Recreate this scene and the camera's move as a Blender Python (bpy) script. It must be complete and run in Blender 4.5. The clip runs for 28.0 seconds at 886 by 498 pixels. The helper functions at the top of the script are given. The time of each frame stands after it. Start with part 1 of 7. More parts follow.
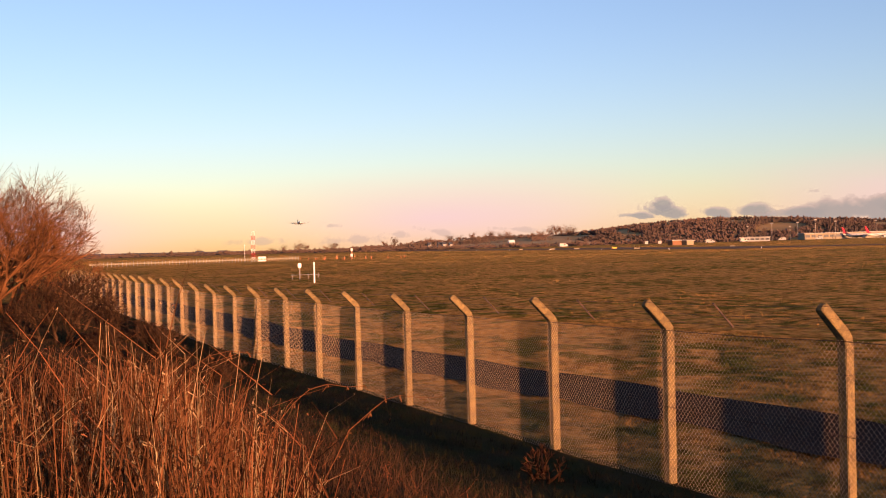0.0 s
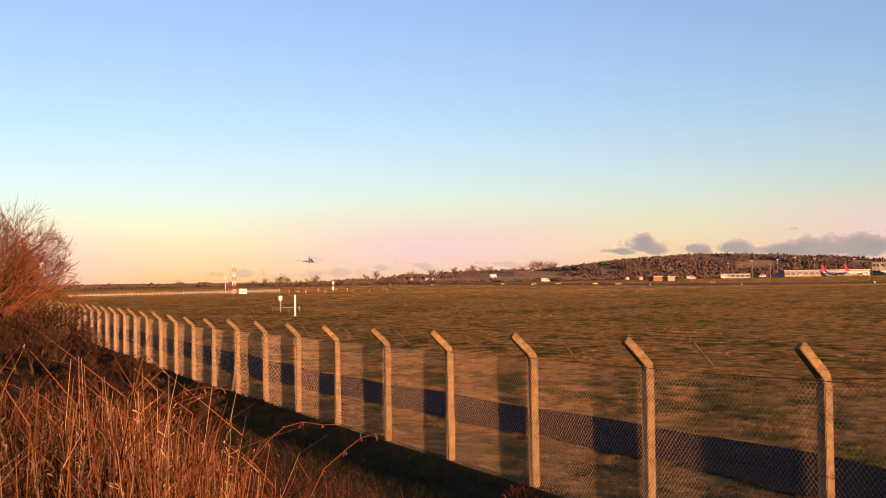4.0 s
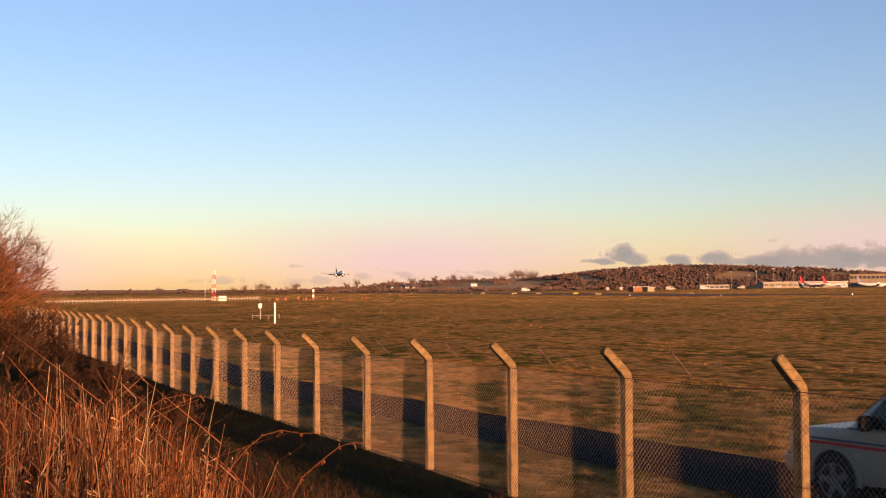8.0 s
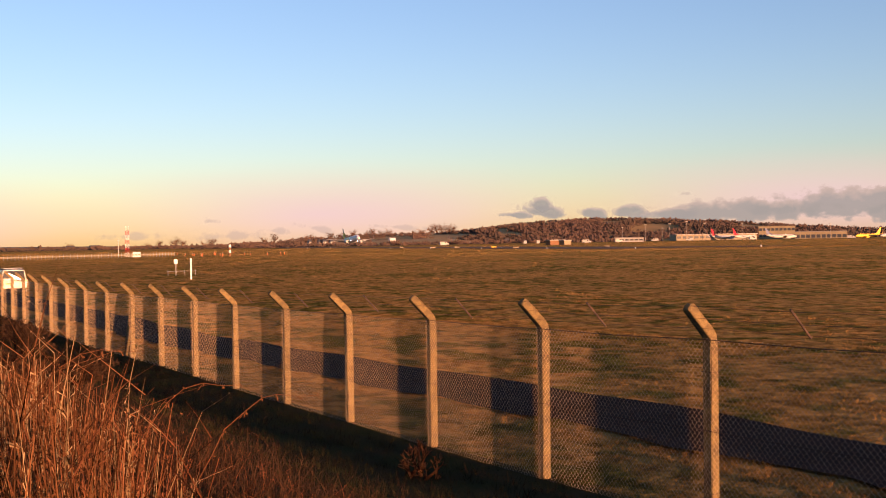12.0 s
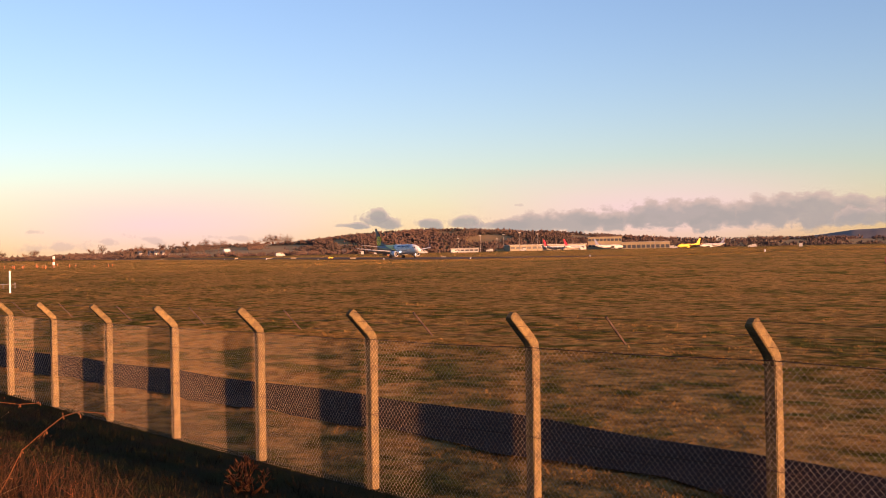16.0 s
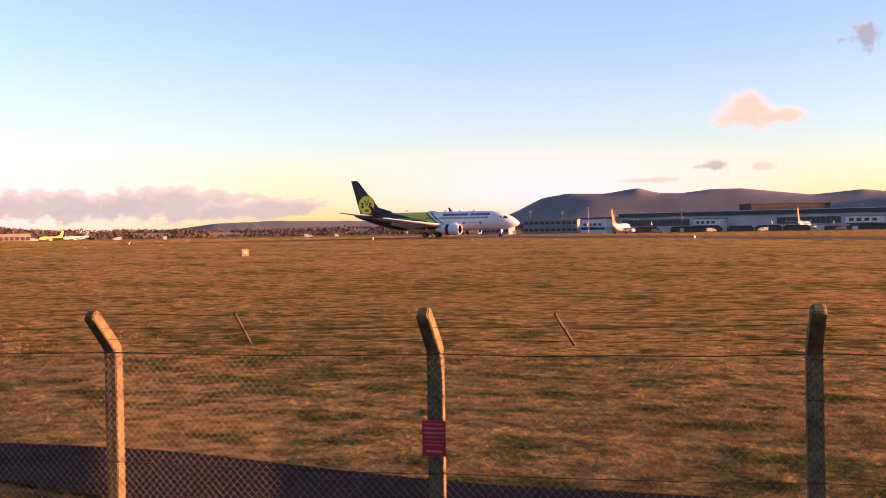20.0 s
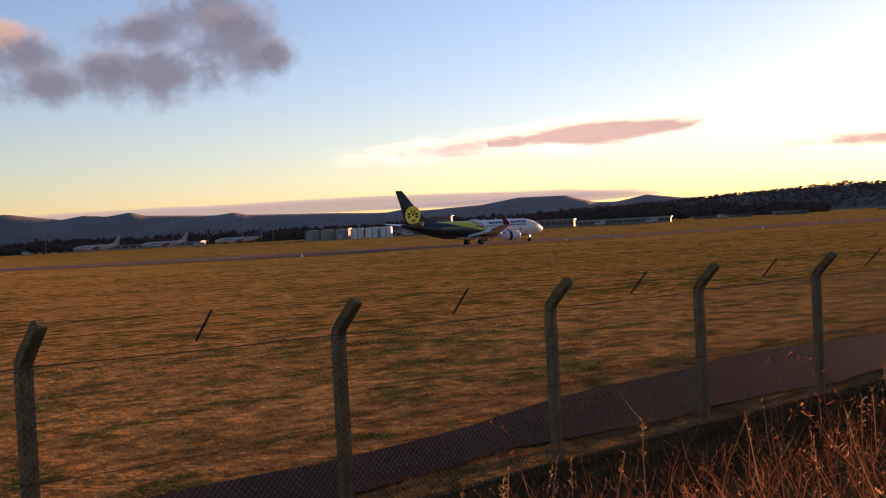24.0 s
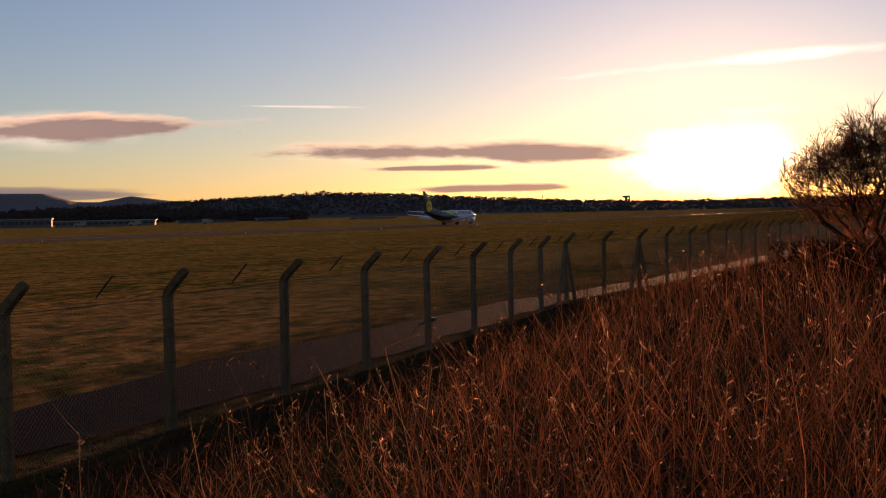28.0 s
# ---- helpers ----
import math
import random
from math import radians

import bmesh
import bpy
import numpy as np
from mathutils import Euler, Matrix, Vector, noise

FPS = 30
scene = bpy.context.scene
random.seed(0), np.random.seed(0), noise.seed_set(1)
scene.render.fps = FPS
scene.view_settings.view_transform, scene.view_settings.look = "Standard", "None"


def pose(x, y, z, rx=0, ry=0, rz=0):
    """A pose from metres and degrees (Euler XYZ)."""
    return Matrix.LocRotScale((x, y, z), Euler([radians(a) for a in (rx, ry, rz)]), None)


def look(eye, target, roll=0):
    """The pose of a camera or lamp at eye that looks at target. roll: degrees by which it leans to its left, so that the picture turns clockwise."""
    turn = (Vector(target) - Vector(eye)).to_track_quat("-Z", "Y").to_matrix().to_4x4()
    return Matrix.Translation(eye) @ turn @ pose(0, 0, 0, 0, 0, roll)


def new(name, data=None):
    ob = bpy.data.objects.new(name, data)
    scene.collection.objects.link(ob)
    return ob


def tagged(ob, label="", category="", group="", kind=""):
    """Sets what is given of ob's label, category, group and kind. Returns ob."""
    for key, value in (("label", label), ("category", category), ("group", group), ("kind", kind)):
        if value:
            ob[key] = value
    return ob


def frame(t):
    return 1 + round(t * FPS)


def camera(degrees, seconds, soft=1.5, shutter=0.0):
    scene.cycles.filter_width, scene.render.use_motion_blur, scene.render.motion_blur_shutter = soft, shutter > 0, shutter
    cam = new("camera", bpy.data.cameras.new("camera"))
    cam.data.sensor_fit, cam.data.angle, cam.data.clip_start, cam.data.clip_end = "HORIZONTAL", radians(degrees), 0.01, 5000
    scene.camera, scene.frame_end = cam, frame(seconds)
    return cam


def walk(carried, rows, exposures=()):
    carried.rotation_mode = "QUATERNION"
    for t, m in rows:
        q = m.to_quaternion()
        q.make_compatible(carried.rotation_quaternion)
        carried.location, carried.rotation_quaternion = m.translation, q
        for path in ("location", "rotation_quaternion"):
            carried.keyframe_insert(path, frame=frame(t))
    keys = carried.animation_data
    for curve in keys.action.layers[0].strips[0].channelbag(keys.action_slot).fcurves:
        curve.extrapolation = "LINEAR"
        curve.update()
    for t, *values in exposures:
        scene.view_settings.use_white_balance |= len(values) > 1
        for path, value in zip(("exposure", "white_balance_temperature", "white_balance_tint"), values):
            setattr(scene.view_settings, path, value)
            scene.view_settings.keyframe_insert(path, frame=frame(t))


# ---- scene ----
# camera path: seconds, place, and turn in degrees
PATH = [
    (0.0, 0.000, 0.000, 2.900, 89.869, 1.538, 0.010),
    (0.5, 0.010, 0.020, 2.894, 90.227, 1.476, -0.216),
    (1.0, 0.011, 0.032, 2.891, 90.332, 1.289, -0.349),
    (1.5, 0.011, 0.034, 2.893, 90.302, 1.085, -0.255),
    (2.0, 0.013, 0.030, 2.890, 90.317, 1.221, -0.199),
    (2.5, 0.016, 0.027, 2.891, 90.354, 1.327, -0.357),
    (3.0, 0.019, 0.030, 2.903, 90.528, 1.241, -0.600),
    (3.5, 0.020, 0.024, 2.915, 91.535, 1.018, -1.002),
    (5.5, 0.018, 0.031, 2.916, 91.819, 0.854, -0.773),
    (6.0, 0.022, 0.028, 2.919, 91.857, 0.834, -0.667),
    (6.5, 0.020, 0.025, 2.916, 91.837, 0.721, -0.604),
    (7.0, 0.019, 0.017, 2.916, 91.881, 0.736, -0.776),
    (7.5, 0.021, 0.009, 2.922, 92.063, 0.702, -1.115),
    (8.0, 0.023, -0.003, 2.920, 92.151, 0.548, -2.036),
    (8.5, 0.017, -0.008, 2.925, 92.194, 0.509, -2.356),
    (9.0, 0.016, -0.017, 2.919, 92.375, 0.490, -2.769),
    (9.5, 0.008, -0.033, 2.921, 92.225, 0.292, -3.232),
    (10.0, 0.004, -0.057, 2.921, 91.565, 0.316, -3.788),
    (10.5, 0.007, -0.075, 2.916, 91.322, 0.322, -4.374),
    (11.0, -0.001, -0.061, 2.910, 90.663, 0.414, -5.195),
    (11.5, 0.004, -0.055, 2.909, 89.508, 0.706, -5.778),
    (13.5, 0.043, -0.052, 2.907, 90.406, 0.913, -8.141),
    (14.0, 0.060, -0.047, 2.905, 90.482, 0.995, -8.520),
    (14.5, 0.074, -0.038, 2.903, 90.495, 1.281, -10.191),
    (15.0, 0.086, -0.037, 2.904, 90.374, 1.354, -11.329),
    (15.5, 0.105, -0.052, 2.905, 90.223, 1.314, -13.224),
    (16.0, 0.126, -0.073, 2.905, 90.043, 1.079, -15.263),
    (16.5, 0.127, -0.097, 2.900, 89.880, 1.293, -18.114),
    (17.0, 0.123, -0.113, 2.903, 89.643, 1.498, -21.320),
    (17.5, 0.111, -0.142, 2.902, 89.586, 1.579, -24.349),
    (18.0, 0.114, -0.154, 2.896, 89.594, 1.088, -28.179),
    (18.5, 0.113, -0.191, 2.900, 89.721, 0.764, -32.146),
    (19.0, 0.160, -0.204, 2.887, 89.396, 0.851, -36.873),
    (19.5, 0.188, -0.248, 2.891, 89.277, 0.762, -42.171),
    (20.0, 0.251, -0.265, 2.900, 89.079, 0.878, -48.719),
    (20.5, 0.275, -0.279, 2.893, 89.287, 1.366, -54.855),
    (21.0, 0.332, -0.330, 2.890, 89.482, 2.391, -61.349),
    (21.5, 0.394, -0.366, 2.872, 89.722, 2.653, -69.012),
    (22.0, 0.435, -0.425, 2.886, 89.575, 2.282, -76.842),
    (22.5, 0.458, -0.480, 2.892, 89.512, 2.649, -84.937),
    (24.5, 0.313, -0.698, 2.896, 88.865, 2.746, -113.992),
    (25.0, 0.321, -0.732, 2.889, 88.859, 2.339, -118.745),
    (25.5, 0.330, -0.755, 2.881, 88.428, 2.172, -123.776),
    (26.0, 0.336, -0.790, 2.880, 88.059, 1.737, -128.086),
    (26.5, 0.340, -0.834, 2.885, 88.194, 1.665, -130.712),
    (27.0, 0.349, -0.870, 2.885, 88.088, 1.711, -132.907),
    (27.5, 0.363, -0.887, 2.891, 88.160, 1.385, -134.862),
    (28.0, 0.350, -0.887, 2.889, 88.081, 1.278, -135.498),
]
cam = camera(45.52, 28.0, soft=1.05, shutter=0.1)
walk(cam, [(t, pose(*r)) for t, *r in PATH],
     exposures=[(0, 1.79, 6250, 37), (5, 1.75, 6250, 36), (11, 1.72, 6200, 34), (14, 1.82, 6150, 34), (17, 1.95, 6200, 38), (18, 2.11, 6250, 40), (19, 2.20, 6250, 41), (20, 2.46, 6250, 46), (21, 2.48, 6250, 46),
                (22, 2.27, 6200, 42), (24.5, 1.54, 6350, 40), (28, 0.62, 6400, 38)])

# ---- light ----
SUN_AZ, SUN_EL = -149.8, 4.2      # degrees, azimuth counted from +y towards -x
sun_way = Vector((-math.sin(radians(SUN_AZ)) * math.cos(radians(SUN_EL)),
                  math.cos(radians(SUN_AZ)) * math.cos(radians(SUN_EL)), math.sin(radians(SUN_EL))))
world = bpy.data.worlds.new("world")
scene.world = world
world.use_nodes = True
wn = world.node_tree
sky = wn.nodes.new("ShaderNodeTexSky")
sky.sky_type = "NISHITA"
sky.sun_disc = False
sky.sun_elevation = radians(SUN_EL)
sky.sun_rotation = math.atan2(sun_way.x, sun_way.y)
sky.air_density, sky.dust_density, sky.ozone_density = 1.0, 0.25, 2.25
wn.links.new(sky.outputs[0], wn.nodes["Background"].inputs[0])
wn.nodes["Background"].inputs[1].default_value = 0.09
sun = new("sun", bpy.data.lights.new("sun", "SUN"))
sun.data.energy, sun.data.angle, sun.data.color = 5.0, radians(0.6), (1.0, 0.52, 0.205)
sun.matrix_world = look((0, 0, 60), Vector((0, 0, 60)) - sun_way)


# ---- materials ----
def material(name, color, rough=0.8, metal=0.0, vary=0.25, scale=6.0, bump=0.0, second=None, fine=60.0, per_island=0.0, per_object=0.0, spec=0.3, emit=0.0, thin=0.0):
    """A surface with variation at two scales, in metres of the thing's own space."""
    m = bpy.data.materials.new(name)
    m.use_nodes = True
    n, l = m.node_tree.nodes, m.node_tree.links
    b = n["Principled BSDF"]
    b.inputs["Roughness"].default_value = rough
    b.inputs["Metallic"].default_value = metal
    b.inputs["Specular IOR Level"].default_value = spec
    co = n.new("ShaderNodeTexCoord")
    big, small = n.new("ShaderNodeTexNoise"), n.new("ShaderNodeTexNoise")
    for t, s in ((big, scale), (small, fine)):
        t.inputs["Scale"].default_value = s
        t.inputs["Detail"].default_value = 4
        l.new(co.outputs["Object"], t.inputs["Vector"])
    other = second or tuple(c * (1 - vary * 1.6) for c in color)
    mix = n.new("ShaderNodeMix")
    mix.data_type = "RGBA"
    ramp = n.new("ShaderNodeMapRange")
    ramp.inputs["From Min"].default_value, ramp.inputs["From Max"].default_value = 0.38, 0.66
    l.new(big.outputs["Fac"], ramp.inputs["Value"])
    l.new(ramp.outputs[0], mix.inputs["Factor"])
    mix.inputs["A"].default_value, mix.inputs["B"].default_value = (*color, 1), (*other, 1)
    gain = n.new("ShaderNodeMath")
    gain.operation = "MULTIPLY_ADD"
    gain.inputs[1].default_value, gain.inputs[2].default_value = vary, 1 - vary / 2
    l.new(small.outputs["Fac"], gain.inputs[0])
    value = gain.outputs[0]
    for on, node, out, k in ((per_island, "ShaderNodeNewGeometry", "Random Per Island", per_island), (per_object, "ShaderNodeObjectInfo", "Random", per_object)):
        if on:
            g, a, c = n.new(node), n.new("ShaderNodeMath"), n.new("ShaderNodeMath")
            a.operation, c.operation = "MULTIPLY_ADD", "MULTIPLY"
            a.inputs[1].default_value, a.inputs[2].default_value = 2 * k, 1 - k
            l.new(g.outputs[out], a.inputs[0])
            l.new(a.outputs[0], c.inputs[0])
            l.new(value, c.inputs[1])
            value = c.outputs[0]
    sc = n.new("ShaderNodeVectorMath")
    sc.operation = "SCALE"
    l.new(mix.outputs["Result"], sc.inputs[0])
    l.new(value, sc.inputs["Scale"])
    l.new(sc.outputs[0], b.inputs["Base Color"])
    if bump:
        bp = n.new("ShaderNodeBump")
        bp.inputs["Strength"].default_value, bp.inputs["Distance"].default_value = min(1.0, bump), 0.02 * max(1.0, bump)
        l.new(small.outputs["Fac"], bp.inputs["Height"])
        l.new(bp.outputs[0], b.inputs["Normal"])
    if thin:        # light passes through thin dry blades
        tl, ms = n.new("ShaderNodeBsdfTranslucent"), n.new("ShaderNodeMixShader")
        l.new(sc.outputs[0], tl.inputs["Color"])
        ms.inputs["Fac"].default_value = thin
        l.new(b.outputs[0], ms.inputs[1])
        l.new(tl.outputs[0], ms.inputs[2])
        l.new(ms.outputs[0], n["Material Output"].inputs["Surface"])
    if emit:
        b.inputs["Emission Color"].default_value, b.inputs["Emission Strength"].default_value = (*color, 1), emit
    return m


CONCRETE = material("weathered_concrete", (0.155, 0.106, 0.041), 0.9, vary=0.9, scale=11, fine=55, bump=1.0, per_object=0.15, second=(0.078, 0.052, 0.024))
WIRE = material("galvanised_wire", (0.30, 0.24, 0.165), 0.6, metal=0.0, vary=0.3, scale=9, fine=90, second=(0.28, 0.18, 0.10))
RUST = material("rusty_steel", (0.075, 0.044, 0.03), 0.75, metal=0.3, vary=0.4, scale=8, fine=120)
ASPHALT = material("asphalt", (0.0145, 0.0125, 0.0135), 0.95, vary=0.5, scale=0.5, fine=30, bump=0.4, second=(0.023, 0.019, 0.019), spec=0.002)
WHITE = material("white_paint", (0.52, 0.52, 0.51), 0.35, vary=0.06, scale=0.7, fine=9, spec=0.5)
WHITE_DULL = material("white_cladding", (0.28, 0.27, 0.26), 0.6, vary=0.1, scale=0.1, fine=1.5)
GLASS = material("dark_glass", (0.015, 0.018, 0.024), 0.06, vary=0.1, spec=0.8)
TYRE = material("tyre_rubber", (0.018, 0.018, 0.019), 0.85, vary=0.3)
RED = material("red_paint", (0.42, 0.022, 0.03), 0.4, vary=0.1)
LAMP_RED = material("red_lens", (0.55, 0.02, 0.02), 0.2, vary=0.1, spec=0.6)
NAVY = material("navy_paint", (0.03, 0.045, 0.11), 0.5, vary=0.1, scale=0.1)
ORANGE = material("orange_paint", (0.75, 0.16, 0.03), 0.45, vary=0.08)
YELLOW = material("yellow_paint", (0.75, 0.42, 0.03), 0.45, vary=0.08)
PANE = material("window_glass", (0.03, 0.034, 0.045), 0.35, vary=0.2, spec=0.4)
GREY = material("grey_cladding", (0.20, 0.19, 0.185), 0.6, vary=0.15, scale=0.1, fine=1.2)
PANEL = material("pale_panels", (0.40, 0.39, 0.41), 0.55, vary=0.12, scale=0.06, fine=0.6)
DARK_GREY = material("dark_roof", (0.05, 0.052, 0.06), 0.6, vary=0.2, scale=0.1, fine=1.0)
UMBER = material("umber_cladding", (0.05, 0.034, 0.03), 0.8, vary=0.2, scale=0.1, fine=1.0)
SHED = material("dull_shed_cladding", (0.15, 0.142, 0.138), 0.75, vary=0.2, scale=0.1, fine=1.0)
# paler copy of the bare woods, with the low sun's glare in its brown
PALED_RIDGE = material("paled_brown_ridge", (0.088, 0.057, 0.044), 0.95, vary=0.4, scale=0.012, fine=0.2, per_island=0.25, second=(0.06, 0.042, 0.032))
BLACK = material("black_paint", (0.015, 0.015, 0.017), 0.35, vary=0.1)
CREAM = material("cream_cladding", (0.19, 0.155, 0.10), 0.7, vary=0.1, scale=0.1)
BRICK = material("brown_brick", (0.15, 0.075, 0.037), 0.85, vary=0.2, scale=0.1, fine=2)
STEM = material("dry_stem", (0.145, 0.061, 0.024), 0.8, vary=0.3, scale=2, per_island=0.9, thin=0.35, spec=0.05)
TWIG = material("bare_twig", (0.15, 0.064, 0.024), 0.85, vary=0.3, scale=2, per_island=0.4, thin=0.4, spec=0.05)
WOODS = material("bare_woods", (0.062, 0.037, 0.028), 0.95, vary=0.4, scale=0.012, fine=0.2, per_island=0.2, second=(0.042, 0.029, 0.021))
FIELD_HILL = material("hill_fields", (0.34, 0.19, 0.05), 0.95, vary=0.4, scale=0.006, fine=0.05, second=(0.14, 0.10, 0.03))
# grey of heather with the distance haze mixed into it
HILL_FAR = material("hazy_heather", (0.15, 0.133, 0.125), 0.95, vary=0.25, scale=0.006, fine=0.05, second=(0.122, 0.107, 0.10))
# dark green grass with the fence foot's shade put into its colour
SHADE_GRASS = material("shaded_grass", (0.036, 0.034, 0.014), 0.9, vary=0.4, scale=1.5, per_island=0.4, spec=0.0, thin=0.15)
LIGHT_ON = material("landing_light", (1.0, 0.9, 0.72), 0.3, emit=4.0)


# ---- mesh helpers ----
class Mesh:
    """Collects points and faces, then becomes one mesh."""
    def __init__(self):
        self.v, self.f = [], []

    def add(self, pts, faces):
        k = len(self.v)
        self.v += [tuple(p) for p in pts]
        self.f += [tuple(i + k for i in f) for f in faces]
        return self

    def box(self, x0, x1, y0, y1, z0, z1, taper=0.0):
        t = taper
        p = [(x0, y0, z0), (x1, y0, z0), (x1, y1, z0), (x0, y1, z0), (x0 + t, y0 + t, z1), (x1 - t, y0 + t, z1), (x1 - t, y1 - t, z1), (x0 + t, y1 - t, z1)]
        return self.add(p, [(3, 2, 1, 0), (4, 5, 6, 7), (0, 1, 5, 4), (1, 2, 6, 5), (2, 3, 7, 6), (3, 0, 4, 7)])

    def loft(self, rings, caps=True):
        n, k = len(rings[0]), len(self.v)
        for r in rings:
            self.v += [tuple(p) for p in r]
        for i in range(len(rings) - 1):
            for j in range(n):
                a, b = k + i * n + j, k + i * n + (j + 1) % n
                self.f.append((a, b, b + n, a + n))
        if caps:
            self.f.append(tuple(range(k + n - 1, k - 1, -1)))
            e = k + (len(rings) - 1) * n
            self.f.append(tuple(range(e, e + n)))
        return self

    def tube(self, pts, radii, sides=6, caps=True):
        pts = [Vector(p) for p in pts]
        if not hasattr(radii, "__len__"):
            radii = [radii] * len(pts)
        rings = []
        for i, p in enumerate(pts):
            d = (pts[min(i + 1, len(pts) - 1)] - pts[max(i - 1, 0)])
            d = d.normalized() if d.length > 1e-9 else Vector((0, 0, 1))
            a = d.orthogonal().normalized() if abs(d.z) < 0.95 else Vector((1, 0, 0)).cross(d).normalized()
            if abs(d.z) < 0.95:
                a = Vector((0, 0, 1)).cross(d).normalized()
            b = d.cross(a)
            rings.append([p + float(radii[i]) * (math.cos(2 * math.pi * j / sides) * a + math.sin(2 * math.pi * j / sides) * b) for j in range(sides)])
        return self.loft(rings, caps)

    def prism(self, outline, y0, y1):
        """An outline of (x, z) pairs, drawn out along y."""
        n = len(outline)
        p = [(x, y0, z) for x, z in outline] + [(x, y1, z) for x, z in outline]
        return self.add(p, [tuple(range(n)), tuple(range(2 * n - 1, n - 1, -1))] + [(i + n, (i + 1) % n + n, (i + 1) % n, i) for i in range(n)])

    def done(self, name, mat, smooth=False, bevel=0.0):
        me = bpy.data.meshes.new(name)
        me.from_pydata(self.v, [], self.f)
        if bevel:
            bm = bmesh.new()
            bm.from_mesh(me)
            bmesh.ops.recalc_face_normals(bm, faces=bm.faces)
            sharp = [e for e in bm.edges if len(e.link_faces) == 2 and e.calc_face_angle(0) > 0.5]
            bmesh.ops.bevel(bm, geom=sharp, offset=bevel, segments=2, affect="EDGES", clamp_overlap=True)
            bm.to_mesh(me)
            bm.free()
        me.materials.append(mat)
        if smooth:
            me.polygons.foreach_set("use_smooth", [True] * len(me.polygons))
            me.set_sharp_from_angle(angle=radians(40))
        me.update()
        return me


def thing(name, label, category, mesh=None, m=None, group="", kind=""):
    ob = new(name, mesh)
    if m is not None:
        ob.matrix_world = m
    return tagged(ob, label, category, group, kind)


def part(name, mesh, parent, label="", m=None):
    ob = new(name, mesh)
    ob.parent = parent
    if m is not None:
        ob.matrix_basis = m
    if label:
        tagged(ob, label)
    return ob


def ramp(x, xs, ys):
    return float(np.interp(x, xs, ys))


# ---- the plan: the fence line, the runway line and the ground ----
U, N = Vector((0.4512, -0.8924)), Vector((0.8924, 0.4512))          # along the fence, and from the eye to it
RU, RN, ROFF = Vector((0.2513, -0.9679)), Vector((0.9679, 0.2513)), 196.4


def smooth(x, a, b):
    t = np.clip((x - a) / (b - a), 0, 1)
    return t * t * (3 - 2 * t)


def fence_lat(al):
    return np.interp(al, [-160, -49.5, -34, -28, -19, -16, -13, -10.4, -7.5, -4.7, -1.8, 1, 4.2, 7.5, 10.8, 13.8, 20, 34.53, 37.43, 40.31, 43.22, 46.15, 160], [14.2, 10.13, 9.57, 9.39, 8.9, 8.69, 8.45, 8.29, 8.24, 8.27, 8.15, 8.23, 8.36, 8.4, 8.29, 8.03, 7.38, 6.49, 5.74, 4.89, 4.17, 3.52, -20.0])


def fence_base(al):
    return np.interp(al, [-80, -49, -37, -20, -8, 0, 4, 7.5, 11, 14, 20, 30, 60], [-0.42, -0.44, -0.52, -0.34, -0.08, 0.03, 0.05, -0.05, -0.085, -0.09, -0.10, -0.12, -0.12])


def runway_z(s):
    return np.interp(s, [-1500, -530, 350, 1500], [0.4, 0.0, -1.3, -1.5]) + 2.35 * np.exp(-((s + 95) / 125.0) ** 2)


def ground_z(x, y):
    x, y = np.asarray(x, float), np.asarray(y, float)
    al, lat = x * U.x + y * U.y, x * N.x + y * N.y
    df = lat - fence_lat(al)
    zb = fence_base(al)
    s, dr = x * RU.x + y * RU.y, ROFF - (x * RN.x + y * RN.y)
    zr = runway_z(s)
    inner = zb + 1.25 * smooth(-df, 1.0, 7.0) * smooth(np.abs(al), 95, 40)
    f = np.clip(df - 4.6, 0, None)
    b = f / (f + np.clip(dr - 26, 1e-3, None))
    b = np.where(dr < 26, 1.0, b)
    field = zb * (1 - b) + zr * b + 0.10 * np.sin(x * 0.07 + 1) * np.sin(y * 0.05) * smooth(df, 5, 30)
    beyond = smooth(-dr, 26, 190)
    field = field * (1 - beyond) + 0.6 * beyond
    return np.where(df < 0, inner, field)


def spot(al, off):
    """The place al metres along the fence and off metres past it, on the ground."""
    lat = float(fence_lat(al)) + off
    x, y = U.x * al + N.x * lat, U.y * al + N.y * lat
    return Vector((x, y, float(ground_z(x, y))))


def polar(az, d, z=None):
    """The place in azimuth az (degrees) at d metres from the eye."""
    x, y = -math.sin(radians(az)) * d, math.cos(radians(az)) * d
    return Vector((x, y, float(ground_z(x, y)) if z is None else z))


